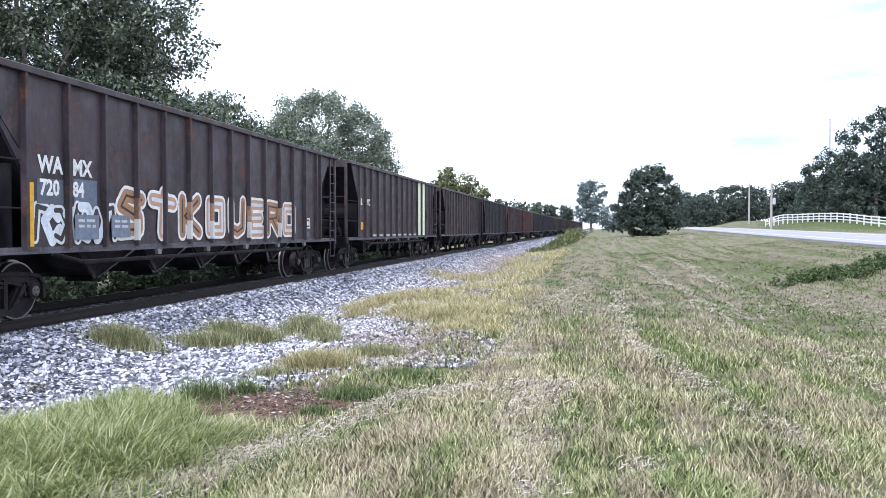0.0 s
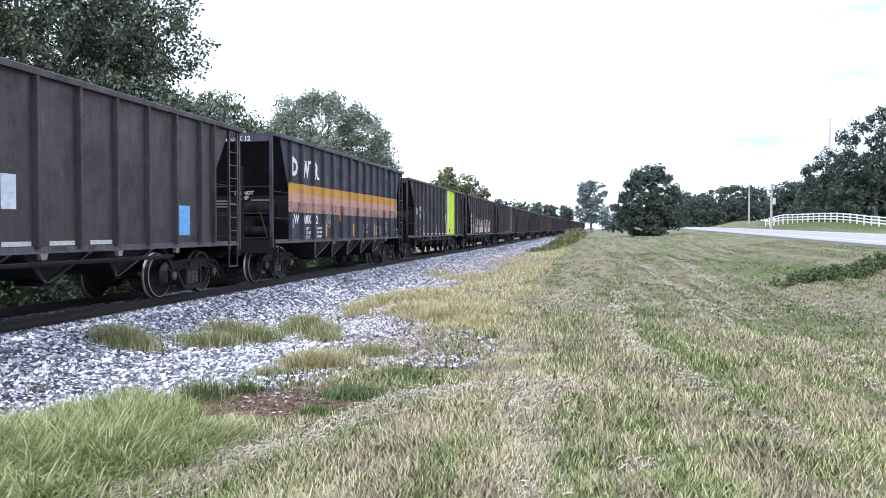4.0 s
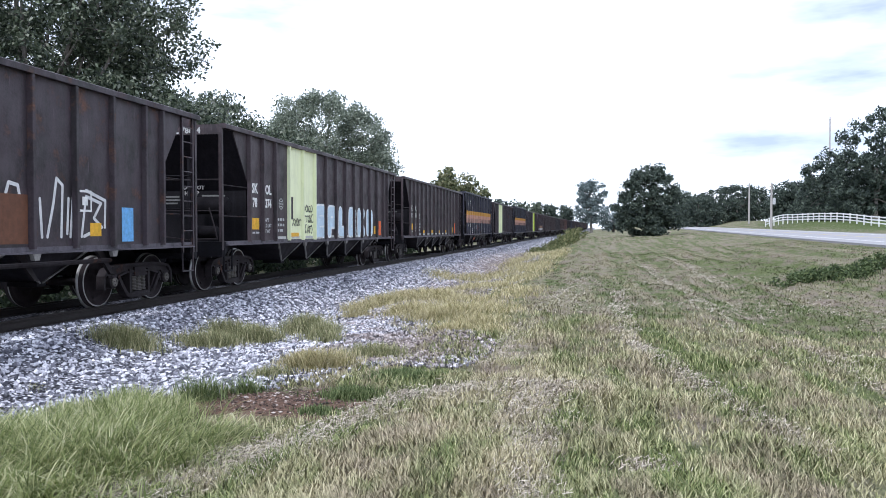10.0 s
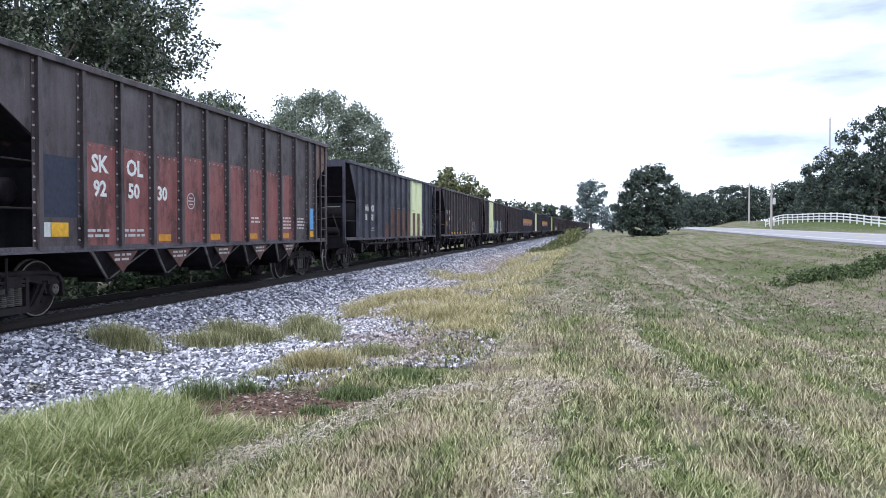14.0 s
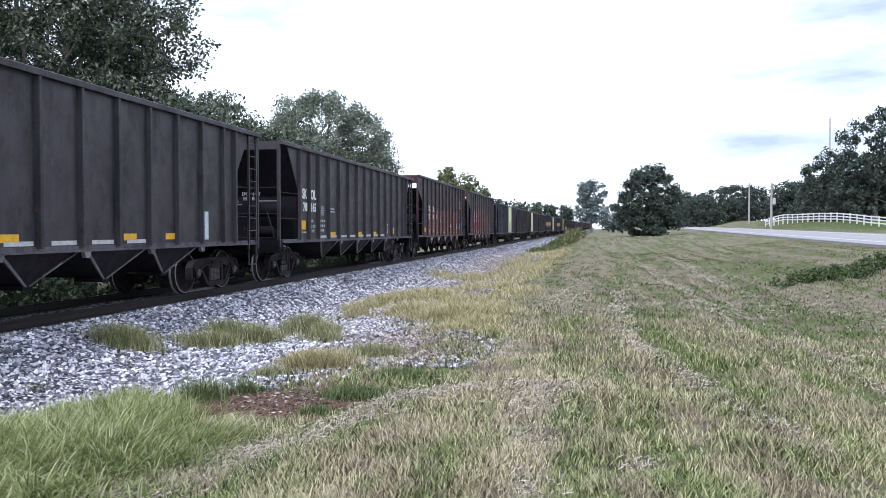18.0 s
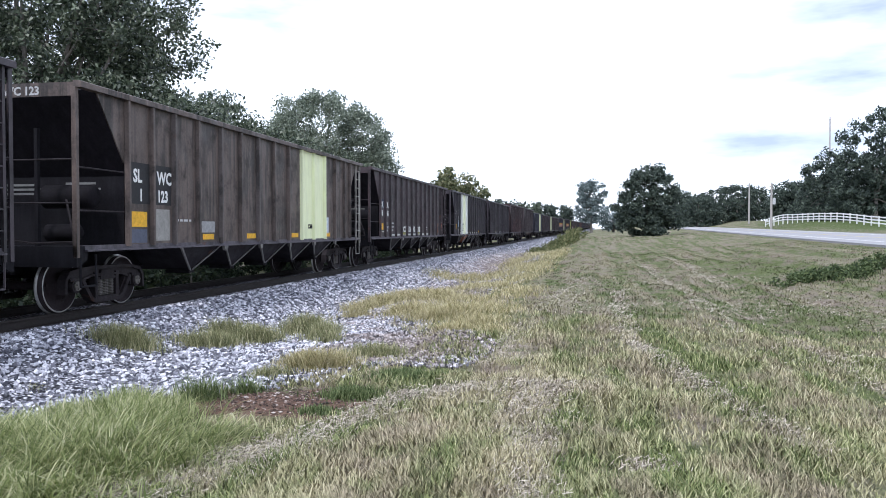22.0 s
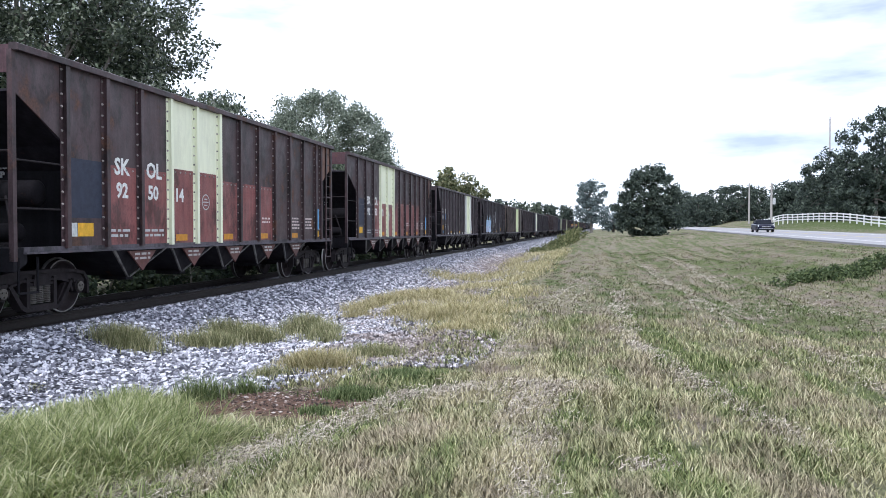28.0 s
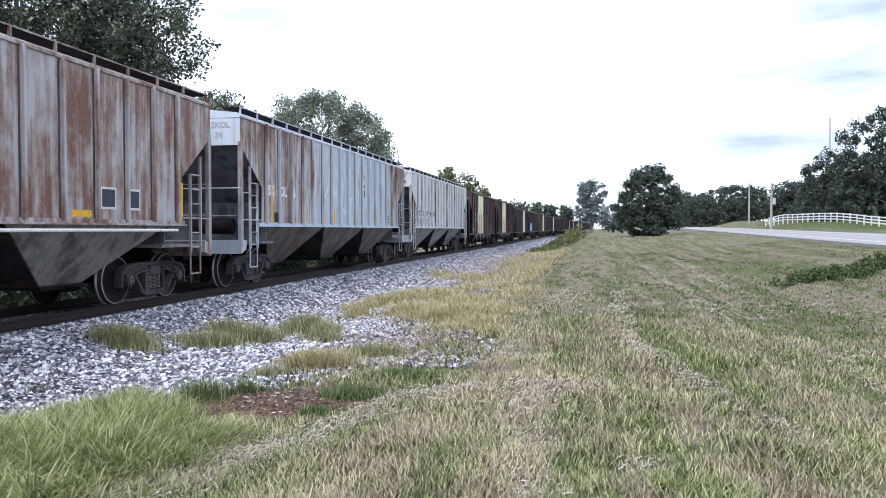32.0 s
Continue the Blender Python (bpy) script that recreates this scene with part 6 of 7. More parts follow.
def sill_pipe(root, Y):
    """A white pipe along the foot of the side."""
    part("sill_pipe", Shape().rod((HALF + 0.09, Y(0.9), 1.40), (HALF + 0.09, Y(15.2), 1.40), 0.028, 8), plain((0.78, 0.78, 0.76), 0.5), root, "white pipe")


def red_lobes(root, Y):
    """A small red tag of two lobes with a white and yellow edge."""
    strokes(root, Y, [[(14.34, 1.86), (14.50, 1.62), (14.36, 1.36)], [(14.92, 1.84), (14.72, 1.60), (14.90, 1.36)]], [(0.20, (0.62, 0.58, 0.50)), (0.15, (0.42, 0.06, 0.03)), (0.03, (0.60, 0.45, 0.08))], "small red sprayed tag with a pale edge")


def patch_bolts(root, Y):
    """Bolts along the heads of the patch plates."""
    for u in (5.16, 6.16, 7.16, 8.16):
        tagged(part("bolts", bolt_mesh(6, 0.13), RIVET, root, m=pose(HALF, Y(u), 2.34)), kind="stuff")
    for u in (9.16, 10.16):
        tagged(part("bolts", bolt_mesh(6, 0.13), SPRING_STEEL, root, m=pose(HALF, Y(u), 2.30)), kind="stuff")


SPRAYED = {"LOBES": red_lobes, "BOLTS": patch_bolts, "SWOOPS": pale_swoops, "PIPE": sill_pipe, "BLOCK": block_letters, "BUBBLE": bubble_letters, "ICE": ice_letters, "SCRAWL": white_scrawl}
for _, k, _y in TRAIN:
    if "marks" in k:
        k["marks"] = [SPRAYED.get(f, f) if isinstance(f, str) else f for f in k["marks"]]

for build, k, y0 in TRAIN:
    CARS.append((build(k), y0 + k.get("L", 16.0) / 2))


# ---- trees ----
BARK = plain((0.17, 0.155, 0.14), 0.95, 0, 0.4, 8.0)
LEAF_STOPS = [(0.0, (0.020, 0.030, 0.021)), (0.45, (0.060, 0.082, 0.050)), (0.80, (0.135, 0.165, 0.105)), (1.0, (0.28, 0.30, 0.22))]
LEAF = stuff_mat("leaves", LEAF_STOPS, 0.42, 0.25, spec=0.5)
# pale greens, lightened and greyed by haze mixed into the stops
LEAF_PALE = stuff_mat("pale_leaves", [(0.0, (0.095, 0.120, 0.092)), (0.5, (0.20, 0.235, 0.180)), (1.0, (0.40, 0.44, 0.35))], 0.5, 0.35, spec=0.4)
LEAF_DARK = stuff_mat("dark_leaves", [(0.0, (0.010, 0.018, 0.012)), (0.5, (0.026, 0.042, 0.024)), (1.0, (0.060, 0.080, 0.040))], 0.65, 0.2)
LEAF_YELLOW = stuff_mat("yellowing_leaves", [(0.0, (0.06, 0.075, 0.035)), (0.5, (0.15, 0.165, 0.085)), (1.0, (0.29, 0.28, 0.16))], 0.6, 0.3)
# dark greens lifted towards blue-grey: a little distance haze in the colour
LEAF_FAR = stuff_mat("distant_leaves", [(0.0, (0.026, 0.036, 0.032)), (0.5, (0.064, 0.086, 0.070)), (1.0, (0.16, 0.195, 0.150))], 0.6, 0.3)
# haze of the distance put into the leaf colour, pale and bluish
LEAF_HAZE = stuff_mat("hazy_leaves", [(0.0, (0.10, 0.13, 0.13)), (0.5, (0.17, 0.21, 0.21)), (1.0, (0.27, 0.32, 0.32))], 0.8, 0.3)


def leaf_cloud(rng, centres, radii, per, size, flat=0.8):
    """Leaves round many small clump centres: bent quads of two triangles."""
    n = len(centres) * per
    d = rng.normal(size=(n, 3))
    d /= np.linalg.norm(d, axis=1)[:, None]
    r = rng.random(n) ** 0.45
    c = np.repeat(centres, per, 0)
    p = c + d * (r * np.repeat(radii, per))[:, None] * np.array([1, 1, flat])
    a = rng.normal(size=(n, 3))
    a /= np.linalg.norm(a, axis=1)[:, None]
    b = np.cross(a, rng.normal(size=(n, 3)))
    b /= np.linalg.norm(b, axis=1)[:, None]
    s = size * (0.6 + 0.8 * rng.random(n))[:, None]
    v = np.stack([p - a * s, p + b * s * 0.5 + a * s * 0.1, p + a * s, p - b * s * 0.5 + a * s * 0.1], 1)
    f = np.arange(n * 4).reshape(n, 4)
    return v.reshape(-1, 3), f


def tree(x, y, h, lobes, per=60, clumps=60, leaf=0.16, mat=None, label="", trunk=0.25, clump_r=0.9, seed=1, limbs=7, name="tree"):
    """lobes: (dx, dy, z, rx, ry, rz) ellipsoids of the crown over the foot of the trunk."""
    z = gz(x, y) - 0.05
    rng = np.random.default_rng(seed)
    rnd = random.Random(seed)
    root = thing(name, label, "tree", m=pose(x, y, z))
    vol = np.array([l[3] * l[4] * l[5] for l in lobes]) ** (2 / 3)
    cs, rs = [], []
    for l, w in zip(lobes, vol / vol.sum()):
        n = max(4, int(clumps * w))
        d = rng.normal(size=(n, 3))
        d /= np.linalg.norm(d, axis=1)[:, None]
        rad = 0.55 + 0.45 * rng.random((n, 1)) ** 0.6
        cs.append(np.array(l[:3]) + d * rad * np.array(l[3:6]))
        rs.append(clump_r * (0.6 + 0.7 * rng.random(n)))
    cs, rs = np.concatenate(cs), np.concatenate(rs)
    cs[:, 2] = np.maximum(cs[:, 2], 0.15)
    s = Shape()
    mid = Vector((float(np.mean(cs[:, 0])) * 0.4, float(np.mean(cs[:, 1])) * 0.4, h * 0.45))
    s.rod((0, 0, -0.3), (0, 0, 0.5), trunk * 1.5, 10, trunk * 1.05)
    s.rod((0, 0, 0.5), mid, trunk * 1.05, 10, trunk * 0.6)
    part("trunk", s, BARK, root)
    picks = rng.choice(len(cs), size=min(limbs * 2, len(cs)), replace=False)
    for k, i in enumerate(picks):
        t = Vector(cs[i])
        st = Vector((0, 0, 0.5)).lerp(mid, rnd.uniform(0.35, 1.0))
        kn = st.lerp(t, 0.5) + Vector((rnd.uniform(-.3, .3), rnd.uniform(-.3, .3), rnd.uniform(0.0, 0.5)))
        r = trunk * (0.42 if k < limbs else 0.22)
        lim = Shape().rod(st, kn, r, 6, r * 0.6).rod(kn, t, r * 0.6, 5, r * 0.2)
        for _ in range(3):
            o = cs[rnd.randrange(len(cs))]
            if (Vector(o) - t).length < 3.0:
                lim.rod(kn.lerp(t, 0.5), o, r * 0.3, 5, r * 0.1)
        part("limb", lim, BARK, root)
    v, f = leaf_cloud(rng, cs, rs, per, leaf)
    me = raw_mesh("crown", v, f)
    part("crown", me, mat or LEAF, root)
    return root

# beside and behind the track
tree(-18.15, 23.4, 13.0, [(0, 0, 8.3, 4.2, 4.5, 3.4), (-0.6, 0, 8.0, 2.4, 2.6, 2.2), (2.8, 1.5, 9.4, 2.3, 2.4, 2.6), (-3, -2, 8, 3.5, 3, 3), (3.1, 0.0, 5.9, 2.4, 2.4, 1.9), (-1, 2, 11, 3.4, 3, 2.4), (-4, -5, 8, 3, 3, 3)],
     per=120, clumps=940, leaf=0.078, label="large broad-leaved tree with open branches behind the track", trunk=0.34, clump_r=0.62, seed=3, limbs=20)
tree(-21.5, 16.0, 11.0, [(0, 0, 7.5, 4, 4, 3.4), (-2, 1, 4, 3, 3, 2)], per=90, clumps=260, leaf=0.09, label="broad-leaved tree behind the track", trunk=0.3, clump_r=0.8, seed=4)
tree(-20.8, 40.5, 9.6, [(0, 0, 7.0, 3.6, 3.4, 2.8), (3, 3, 5.8, 2.6, 2.4, 2.2)], per=90, clumps=330, leaf=0.11, label="dense green tree behind the track", trunk=0.22, clump_r=0.8, seed=5)
tree(-22.9, 67.0, 14.2, [(-0.6, 0, 11.2, 4.4, 4.2, 3.7), (3.2, 1, 10.2, 2.6, 2.6, 2.6), (-3.2, 0, 9.6, 2.6, 3, 3.0), (5.0, 0.5, 8.0, 1.6, 1.6, 1.6)],
     per=100, clumps=340, leaf=0.13, mat=LEAF_PALE, label="tall pale green tree with an airy crown behind the track", trunk=0.32, clump_r=0.85, seed=6, limbs=10)
tree(-19.5, 117.0, 10.6, [(0, 0, 8.6, 3.2, 3.2, 3.0), (2.8, 0, 7.0, 2.4, 2.2, 2.2), (-2.2, 0, 7.4, 2, 2, 2)], per=45, clumps=110, leaf=0.28, mat=LEAF_YELLOW, label="yellowing green tree behind the track", trunk=0.25, clump_r=0.85, seed=7)
for i, (x, y, h) in enumerate(((-18, 170, 9.0), (-15, 205, 9.5), (-13, 245, 10.5), (-19, 150, 6.5), (-9, 300, 12))):
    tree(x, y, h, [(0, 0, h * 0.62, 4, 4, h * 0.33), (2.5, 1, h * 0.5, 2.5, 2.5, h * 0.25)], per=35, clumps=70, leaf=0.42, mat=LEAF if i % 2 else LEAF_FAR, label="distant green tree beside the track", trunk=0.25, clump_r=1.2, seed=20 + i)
for i in range(24):
    y = 2.0 + i * 2.6
    x = -13.6 - 0.7 * (i % 3)
    tree(x, y, 1.8, [(0, 0, 0.75, 1.1, 1.7, 0.75)], per=55, clumps=34, leaf=0.085, mat=LEAF_DARK, label="low weedy bush beyond the ballast", trunk=0.04, clump_r=0.4, seed=40 + i, limbs=3, name="bush")
for i in range(9):
    tree(-17.5 - 1.2 * (i % 2), 4.0 + i * 6.5, 3.6, [(0, 0, 1.8, 1.8, 3.4, 1.8)], per=50, clumps=50, leaf=0.15, mat=LEAF_DARK, label="dense dark green shrub behind the track", trunk=0.07, clump_r=0.7, seed=140 + i, limbs=4, name="shrub")
tree(-16.6, 31.0, 7.0, [(0, 0, 5.2, 2.6, 2.6, 2.4), (1.8, 1.0, 4.2, 2.0, 2.0, 1.8)], per=90, clumps=260, leaf=0.09, label="dense green tree behind the track", trunk=0.18, clump_r=0.7, seed=14)
tree(-17.5, 52.0, 7.5, [(0, 0, 5.4, 3.0, 3.0, 2.3), (-2.5, -2, 5.2, 2.6, 2.6, 2.2)], per=80, clumps=200, leaf=0.12, label="dense green tree behind the track", trunk=0.2, clump_r=0.8, seed=15)

# the verge and beyond the road
tree(7.9, 102.9, 9.3, [(0, 0, 4.9, 3.9, 3.6, 3.7), (-1.8, 0, 3.4, 2.7, 2.6, 2.6), (2.2, 0, 3.6, 2.6, 2.6, 2.8), (0.3, 0, 7.4, 2.2, 2.2, 1.6), (0, 0, 1.3, 3.7, 3.2, 1.3)],
     per=70, clumps=330, leaf=0.18, mat=LEAF_FAR, label="dense dark green tree leafy to the ground on the verge", trunk=0.3, clump_r=0.7, seed=8)
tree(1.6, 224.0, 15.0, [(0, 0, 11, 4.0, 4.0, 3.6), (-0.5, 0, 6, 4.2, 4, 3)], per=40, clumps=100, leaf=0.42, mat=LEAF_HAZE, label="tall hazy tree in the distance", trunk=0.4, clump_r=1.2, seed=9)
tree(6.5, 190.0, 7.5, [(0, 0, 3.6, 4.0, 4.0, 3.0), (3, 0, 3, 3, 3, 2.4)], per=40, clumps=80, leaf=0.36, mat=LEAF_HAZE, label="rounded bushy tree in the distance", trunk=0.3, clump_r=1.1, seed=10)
for i, (px, dep, h, r, mt) in enumerate(((0.300, 215, 10.0, 5, 1), (0.325, 205, 9.0, 5, 1), (0.350, 215, 9.5, 6, 0), (0.375, 205, 10.0, 5, 1), (0.395, 210, 9.5, 4.5, 0), (0.445, 150, 7.4, 4.2, 1), (0.460, 150, 8.0, 4.5, 0), (0.492, 128, 11.5, 4.4, 0),
                                        (0.520, 132, 12.0, 4.8, 1), (0.552, 118, 17.5, 5.2, 1), (0.592, 120, 18.0, 6, 1), (0.64, 118, 16, 6, 0), (0.70, 120, 17, 6, 1), (0.535, 122, 7.5, 4, 0), (0.475, 140, 5.5, 3.5, 1))):
    x, y = px * dep * 0.984 - dep * 0.179, dep * 0.984 + px * dep * 0.179
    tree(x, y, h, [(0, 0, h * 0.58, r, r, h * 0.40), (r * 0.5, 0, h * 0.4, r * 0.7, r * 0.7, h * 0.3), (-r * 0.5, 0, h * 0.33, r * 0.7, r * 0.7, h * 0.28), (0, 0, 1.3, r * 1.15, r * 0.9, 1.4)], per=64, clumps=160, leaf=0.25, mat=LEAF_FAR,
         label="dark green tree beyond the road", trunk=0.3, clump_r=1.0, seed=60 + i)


def far_woods():
    """A belt of distant woodland all round."""
    rng = np.random.default_rng(77)
    n = 900
    a = rng.random(n) * 2 * math.pi
    d = 330 + 160 * rng.random(n)
    x, y = np.sin(a) * d, np.cos(a) * d
    keep = ~((np.abs(x - track_x(y)) < 14) & (y > 0))
    x, y = x[keep], y[keep]
    c = np.stack([x, y, 3.0 + 6 * rng.random(len(x)) + ground_z(np.clip(x, -200, 260), np.clip(y, -100, 420))], -1)
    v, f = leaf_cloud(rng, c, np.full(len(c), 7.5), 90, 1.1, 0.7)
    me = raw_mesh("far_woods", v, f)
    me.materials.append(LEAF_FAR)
    tagged(new("far_woods", me), "belt of dark green woodland on the horizon", "woods", kind="stuff")


far_woods()


# ---- white board fence, poles and mast ----
def fence():
    white = plain((0.78, 0.78, 0.77), 0.6, 0, 0.12)
    root = thing("fence", "white three-rail board fence on the rise beyond the road", "fence")
    def at(t):
        y = 92 + t * 54
        x = 40.6 - 0.174 * (y - 92) + 0.004 * (y - 92) * (y - 146) * 0.02
        return x, y, gz(x, y)
    n = 30
    post = Shape().box(-0.07, 0.07, -0.07, 0.07, -0.3, 1.35).made("post")
    for i in range(n + 1):
        part("post", post, white, root, m=pose(*at(i / n)))
    for i in range(n):
        p, q = Vector(at(i / n)), Vector(at((i + 1) / n))
        for h in (0.42, 0.82, 1.22):
            s = Shape()
            s.add([p + Vector((k, 0, h + z)) for k in (-0.1, -0.06) for z in (-0.075, 0.075)] + [q + Vector((k, 0, h + z)) for k in (-0.1, -0.06) for z in (-0.075, 0.075)],
                  [(0, 1, 3, 2), (4, 6, 7, 5), (0, 4, 5, 1), (2, 3, 7, 6), (0, 2, 6, 4), (1, 5, 7, 3)])
            part("rail_board", s, white, root)


fence()


def mailbox():
    x, y = 35.0, 247.0
    root = thing("mailbox", "small pale roadside mailbox on a post", "mailbox", m=pose(x, y, gz(x, y)))
    part("post", Shape().box(-0.08, 0.08, -0.08, 0.08, -0.3, 1.0), plain((0.45, 0.42, 0.38), 0.9), root)
    part("box", Shape().prism([(-0.28, 1.0), (0.28, 1.0), (0.28, 1.35), (0.16, 1.52), (-0.16, 1.52), (-0.28, 1.35)], -0.4, 0.4, 1), plain((0.72, 0.70, 0.68), 0.5), root)


mailbox()


def utility_pole(x, y, h, transformer):
    root = thing("utility_pole", "weathered grey timber utility pole beyond the road", "pole", "utility poles", m=pose(x, y, gz(x, y)))
    part("post", Shape().rod((0, 0, -0.5), (0, 0, h), 0.21, 10, 0.15), plain((0.36, 0.34, 0.32), 0.9), root)
    part("insulator", Shape().rod((0, 0, h), (0, 0, h + 0.25), 0.07, 8, 0.04), plain((0.5, 0.5, 0.5), 0.4), root)
    if transformer:
        part("transformer", Shape().turned([(h * 0.55, 0.0), (h * 0.55, 0.26), (h * 0.55 + 0.9, 0.26), (h * 0.55 + 1.0, 0.15), (h * 0.55 + 1.0, 0.0)], 14, 2).moved(pose(0.42, 0, 0)), plain((0.45, 0.46, 0.47), 0.5), root, "grey can transformer")


for px, dep, h in ((0.3906, 160, 8.2), (0.419, 128, 7.6)):
    utility_pole(px * dep * 0.984 - dep * 0.179, dep * 0.984 + px * dep * 0.179, h, dep == 128)


def mast():
    px, dep = 0.4925, 420
    x, y = px * dep * 0.984 - dep * 0.179, dep * 0.984 + px * dep * 0.179
    root = thing("radio_mast", "thin distant lattice radio mast", "mast", m=pose(x, y, 0))
    s = Shape()
    for k in range(3):
        t = 2 * math.pi * k / 3
        s.rod((0.28 * math.cos(t), 0.28 * math.sin(t), 0), (0.28 * math.cos(t), 0.28 * math.sin(t), 61), 0.15, 5)
    for i in range(60):
        a, b = 2 * math.pi * (i % 3) / 3, 2 * math.pi * ((i + 1) % 3) / 3
        s.rod((0.28 * math.cos(a), 0.28 * math.sin(a), i), (0.28 * math.cos(b), 0.28 * math.sin(b), i + 1), 0.08, 4)
    part("lattice", s, plain((0.42, 0.40, 0.40), 0.7), root)
    part("beacon", Shape().rod((0, 0, 61), (0, 0, 62), 0.2, 8), plain((0.3, 0.05, 0.04), 0.5), root)


mast()


# ---- the car on the road ----
def sedan():
    root = thing("sedan_car", "dark blue saloon car driving on the road", "car")
    blue = plain((0.006, 0.008, 0.026), 0.30, 0.0, 0.1, spec=0.16)
    glass = plain((0.006, 0.008, 0.014), 0.15, 0, 0.1, spec=0.10)
    W = 0.90
    secs = [(-2.32, 0.42, 0.62, 0.78), (-2.25, 0.34, 0.75, 0.86), (-1.4, 0.24, 0.86, 0.90), (0.0, 0.22, 0.92, 0.90), (1.4, 0.24, 0.98, 0.90), (2.2, 0.34, 1.0, 0.84), (2.35, 0.45, 0.9, 0.78)]
    s = Shape()
    for y, lo, hi, w in secs:
        s.v += [(-w + 0.06, y, lo), (-w, y, lo + 0.12), (-w, y, hi - 0.12), (-w + 0.12, y, hi), (w - 0.12, y, hi), (w, y, hi - 0.12), (w, y, lo + 0.12), (w - 0.06, y, lo)]
    for i in range(len(secs) - 1):
        s.f += [(i * 8 + j, i * 8 + (j + 1) % 8, i * 8 + 8 + (j + 1) % 8, i * 8 + 8 + j) for j in range(8)]
    s.f += [tuple(range(8))[::-1], tuple(range((len(secs) - 1) * 8, len(secs) * 8))]
    body = part("body", s, blue, root, smooth=False)
    part("roof", Shape().add([(x, y, z) for x, y, z in ((-0.62, -0.45, 1.40), (0.62, -0.45, 1.40), (0.62, 0.85, 1.40), (-0.62, 0.85, 1.40), (-0.66, -0.55, 1.36), (0.66, -0.55, 1.36), (0.66, 0.98, 1.36), (-0.66, 0.98, 1.36))],
                             [(0, 1, 2, 3), (4, 7, 6, 5), (0, 4, 5, 1), (1, 5, 6, 2), (2, 6, 7, 3), (3, 7, 4, 0)]), blue, root)
    part("windscreen", Shape().add([(-0.65, -0.56, 1.36), (0.65, -0.56, 1.36), (0.76, -1.25, 0.89), (-0.76, -1.25, 0.89), (-0.65, -0.50, 1.34), (0.65, -0.50, 1.34), (0.76, -1.15, 0.86), (-0.76, -1.15, 0.86)],
                                   [(0, 1, 2, 3), (4, 7, 6, 5), (0, 4, 5, 1), (1, 5, 6, 2), (2, 6, 7, 3), (3, 7, 4, 0)]), glass, root, "dark reflective windscreen")
    part("rear_window", Shape().prism([(0.98, 1.36), (1.75, 0.96), (1.6, 0.94), (0.9, 1.32)], -0.68, 0.68), glass, root)
    for k in (-1, 1):
        part("side_window", Shape().prism([(-1.12, 0.90), (1.45, 0.95), (0.92, 1.35), (-0.5, 1.35)], k * 0.70, k * 0.78), glass, root)
        part("headlight", Shape().prism([(-2.28, 0.58), (-2.28, 0.67), (-2.02, 0.80), (-2.02, 0.68)], k * 0.55, k * 0.83), plain((0.85, 0.87, 0.9), 0.1, 0, 0.05, spec=0.8), root)
        part("mirror", Shape().box(k * 0.92 - 0.09, k * 0.92 + 0.09, -0.95, -0.8, 0.92, 1.06), blue, root)
        for y in (-1.42, 1.38):
            w = part("wheel", Shape().turned([(-0.11, 0.0), (-0.11, 0.30), (-0.08, 0.33), (0.08, 0.33), (0.11, 0.30), (0.11, 0.22), (0.07, 0.20), (0.07, 0.0)], 20), plain((0.02, 0.02, 0.02), 0.8), root, m=pose(k * 0.80, y, 0.33, 0, 0, 0 if k > 0 else 180))
            part("hubcap", Shape().turned([(0.095, 0.0), (0.10, 0.05), (0.085, 0.19), (0.08, 0.20)], 14), plain((0.5, 0.5, 0.52), 0.3, 0.8), w)
    part("grille", Shape().box(-0.45, 0.45, -2.345, -2.30, 0.50, 0.66), plain((0.03, 0.03, 0.03), 0.4), root)
    part("bumper_trim", Shape().box(-0.70, 0.70, -2.345, -2.28, 0.36, 0.44), plain((0.25, 0.25, 0.27), 0.4), root)
    part("grille_bar", Shape().box(-0.46, 0.46, -2.360, -2.345, 0.60, 0.635), plain((0.7, 0.7, 0.72), 0.2, 0.8), root, "chrome bar")
    return root


SEDAN = sedan()


# ---- grasses ----
def blades(rng, x, y, h, w, lean, bend=0.5, heading=None):
    """Curved grass blades of two quads and a tip, as arrays."""
    n = len(x)
    z = ground_z(x, y) - 0.01
    a = rng.random(n) * 2 * math.pi if heading is None else heading + rng.normal(size=n) * 1.15
    dx, dy = np.cos(a), np.sin(a)
    sx, sy = -dy, dx
    l = lean * (0.4 + 0.9 * rng.random(n))
    pts = []
    for t, k in ((0.0, 1.0), (0.45, 0.85), (0.8, 0.5), (1.0, 0.12)):
        off = h * l * (t * (1 - bend) + t * t * bend)
        up = h * t * (1 - 0.35 * l * t)
        for s in (-1, 1):
            pts.append(np.stack([x + dx * off + s * sx * w * k, y + dy * off + s * sy * w * k, z + up], -1))
    v = np.stack(pts, 1).reshape(-1, 3)
    q = np.array([(0, 1, 3, 2), (2, 3, 5, 4), (4, 5, 7, 6)])
    f = (np.arange(n)[:, None, None] * 8 + q[None]).reshape(-1, 4)
    return v, f


def stuff(name, parts_, mat, label, category="grass"):
    vs, fs, o = [], [], 0
    for v, f in parts_:
        vs.append(v)
        fs.append(f + o)
        o += len(v)
    me = raw_mesh(name, np.concatenate(vs), np.concatenate(fs))
    me.materials.append(mat)
    return tagged(new(name, me), label, category, kind="stuff")


GREEN = [(0.0, (0.055, 0.078, 0.026)), (0.4, (0.135, 0.170, 0.062)), (0.8, (0.27, 0.295, 0.120)), (1.0, (0.50, 0.49, 0.29))]
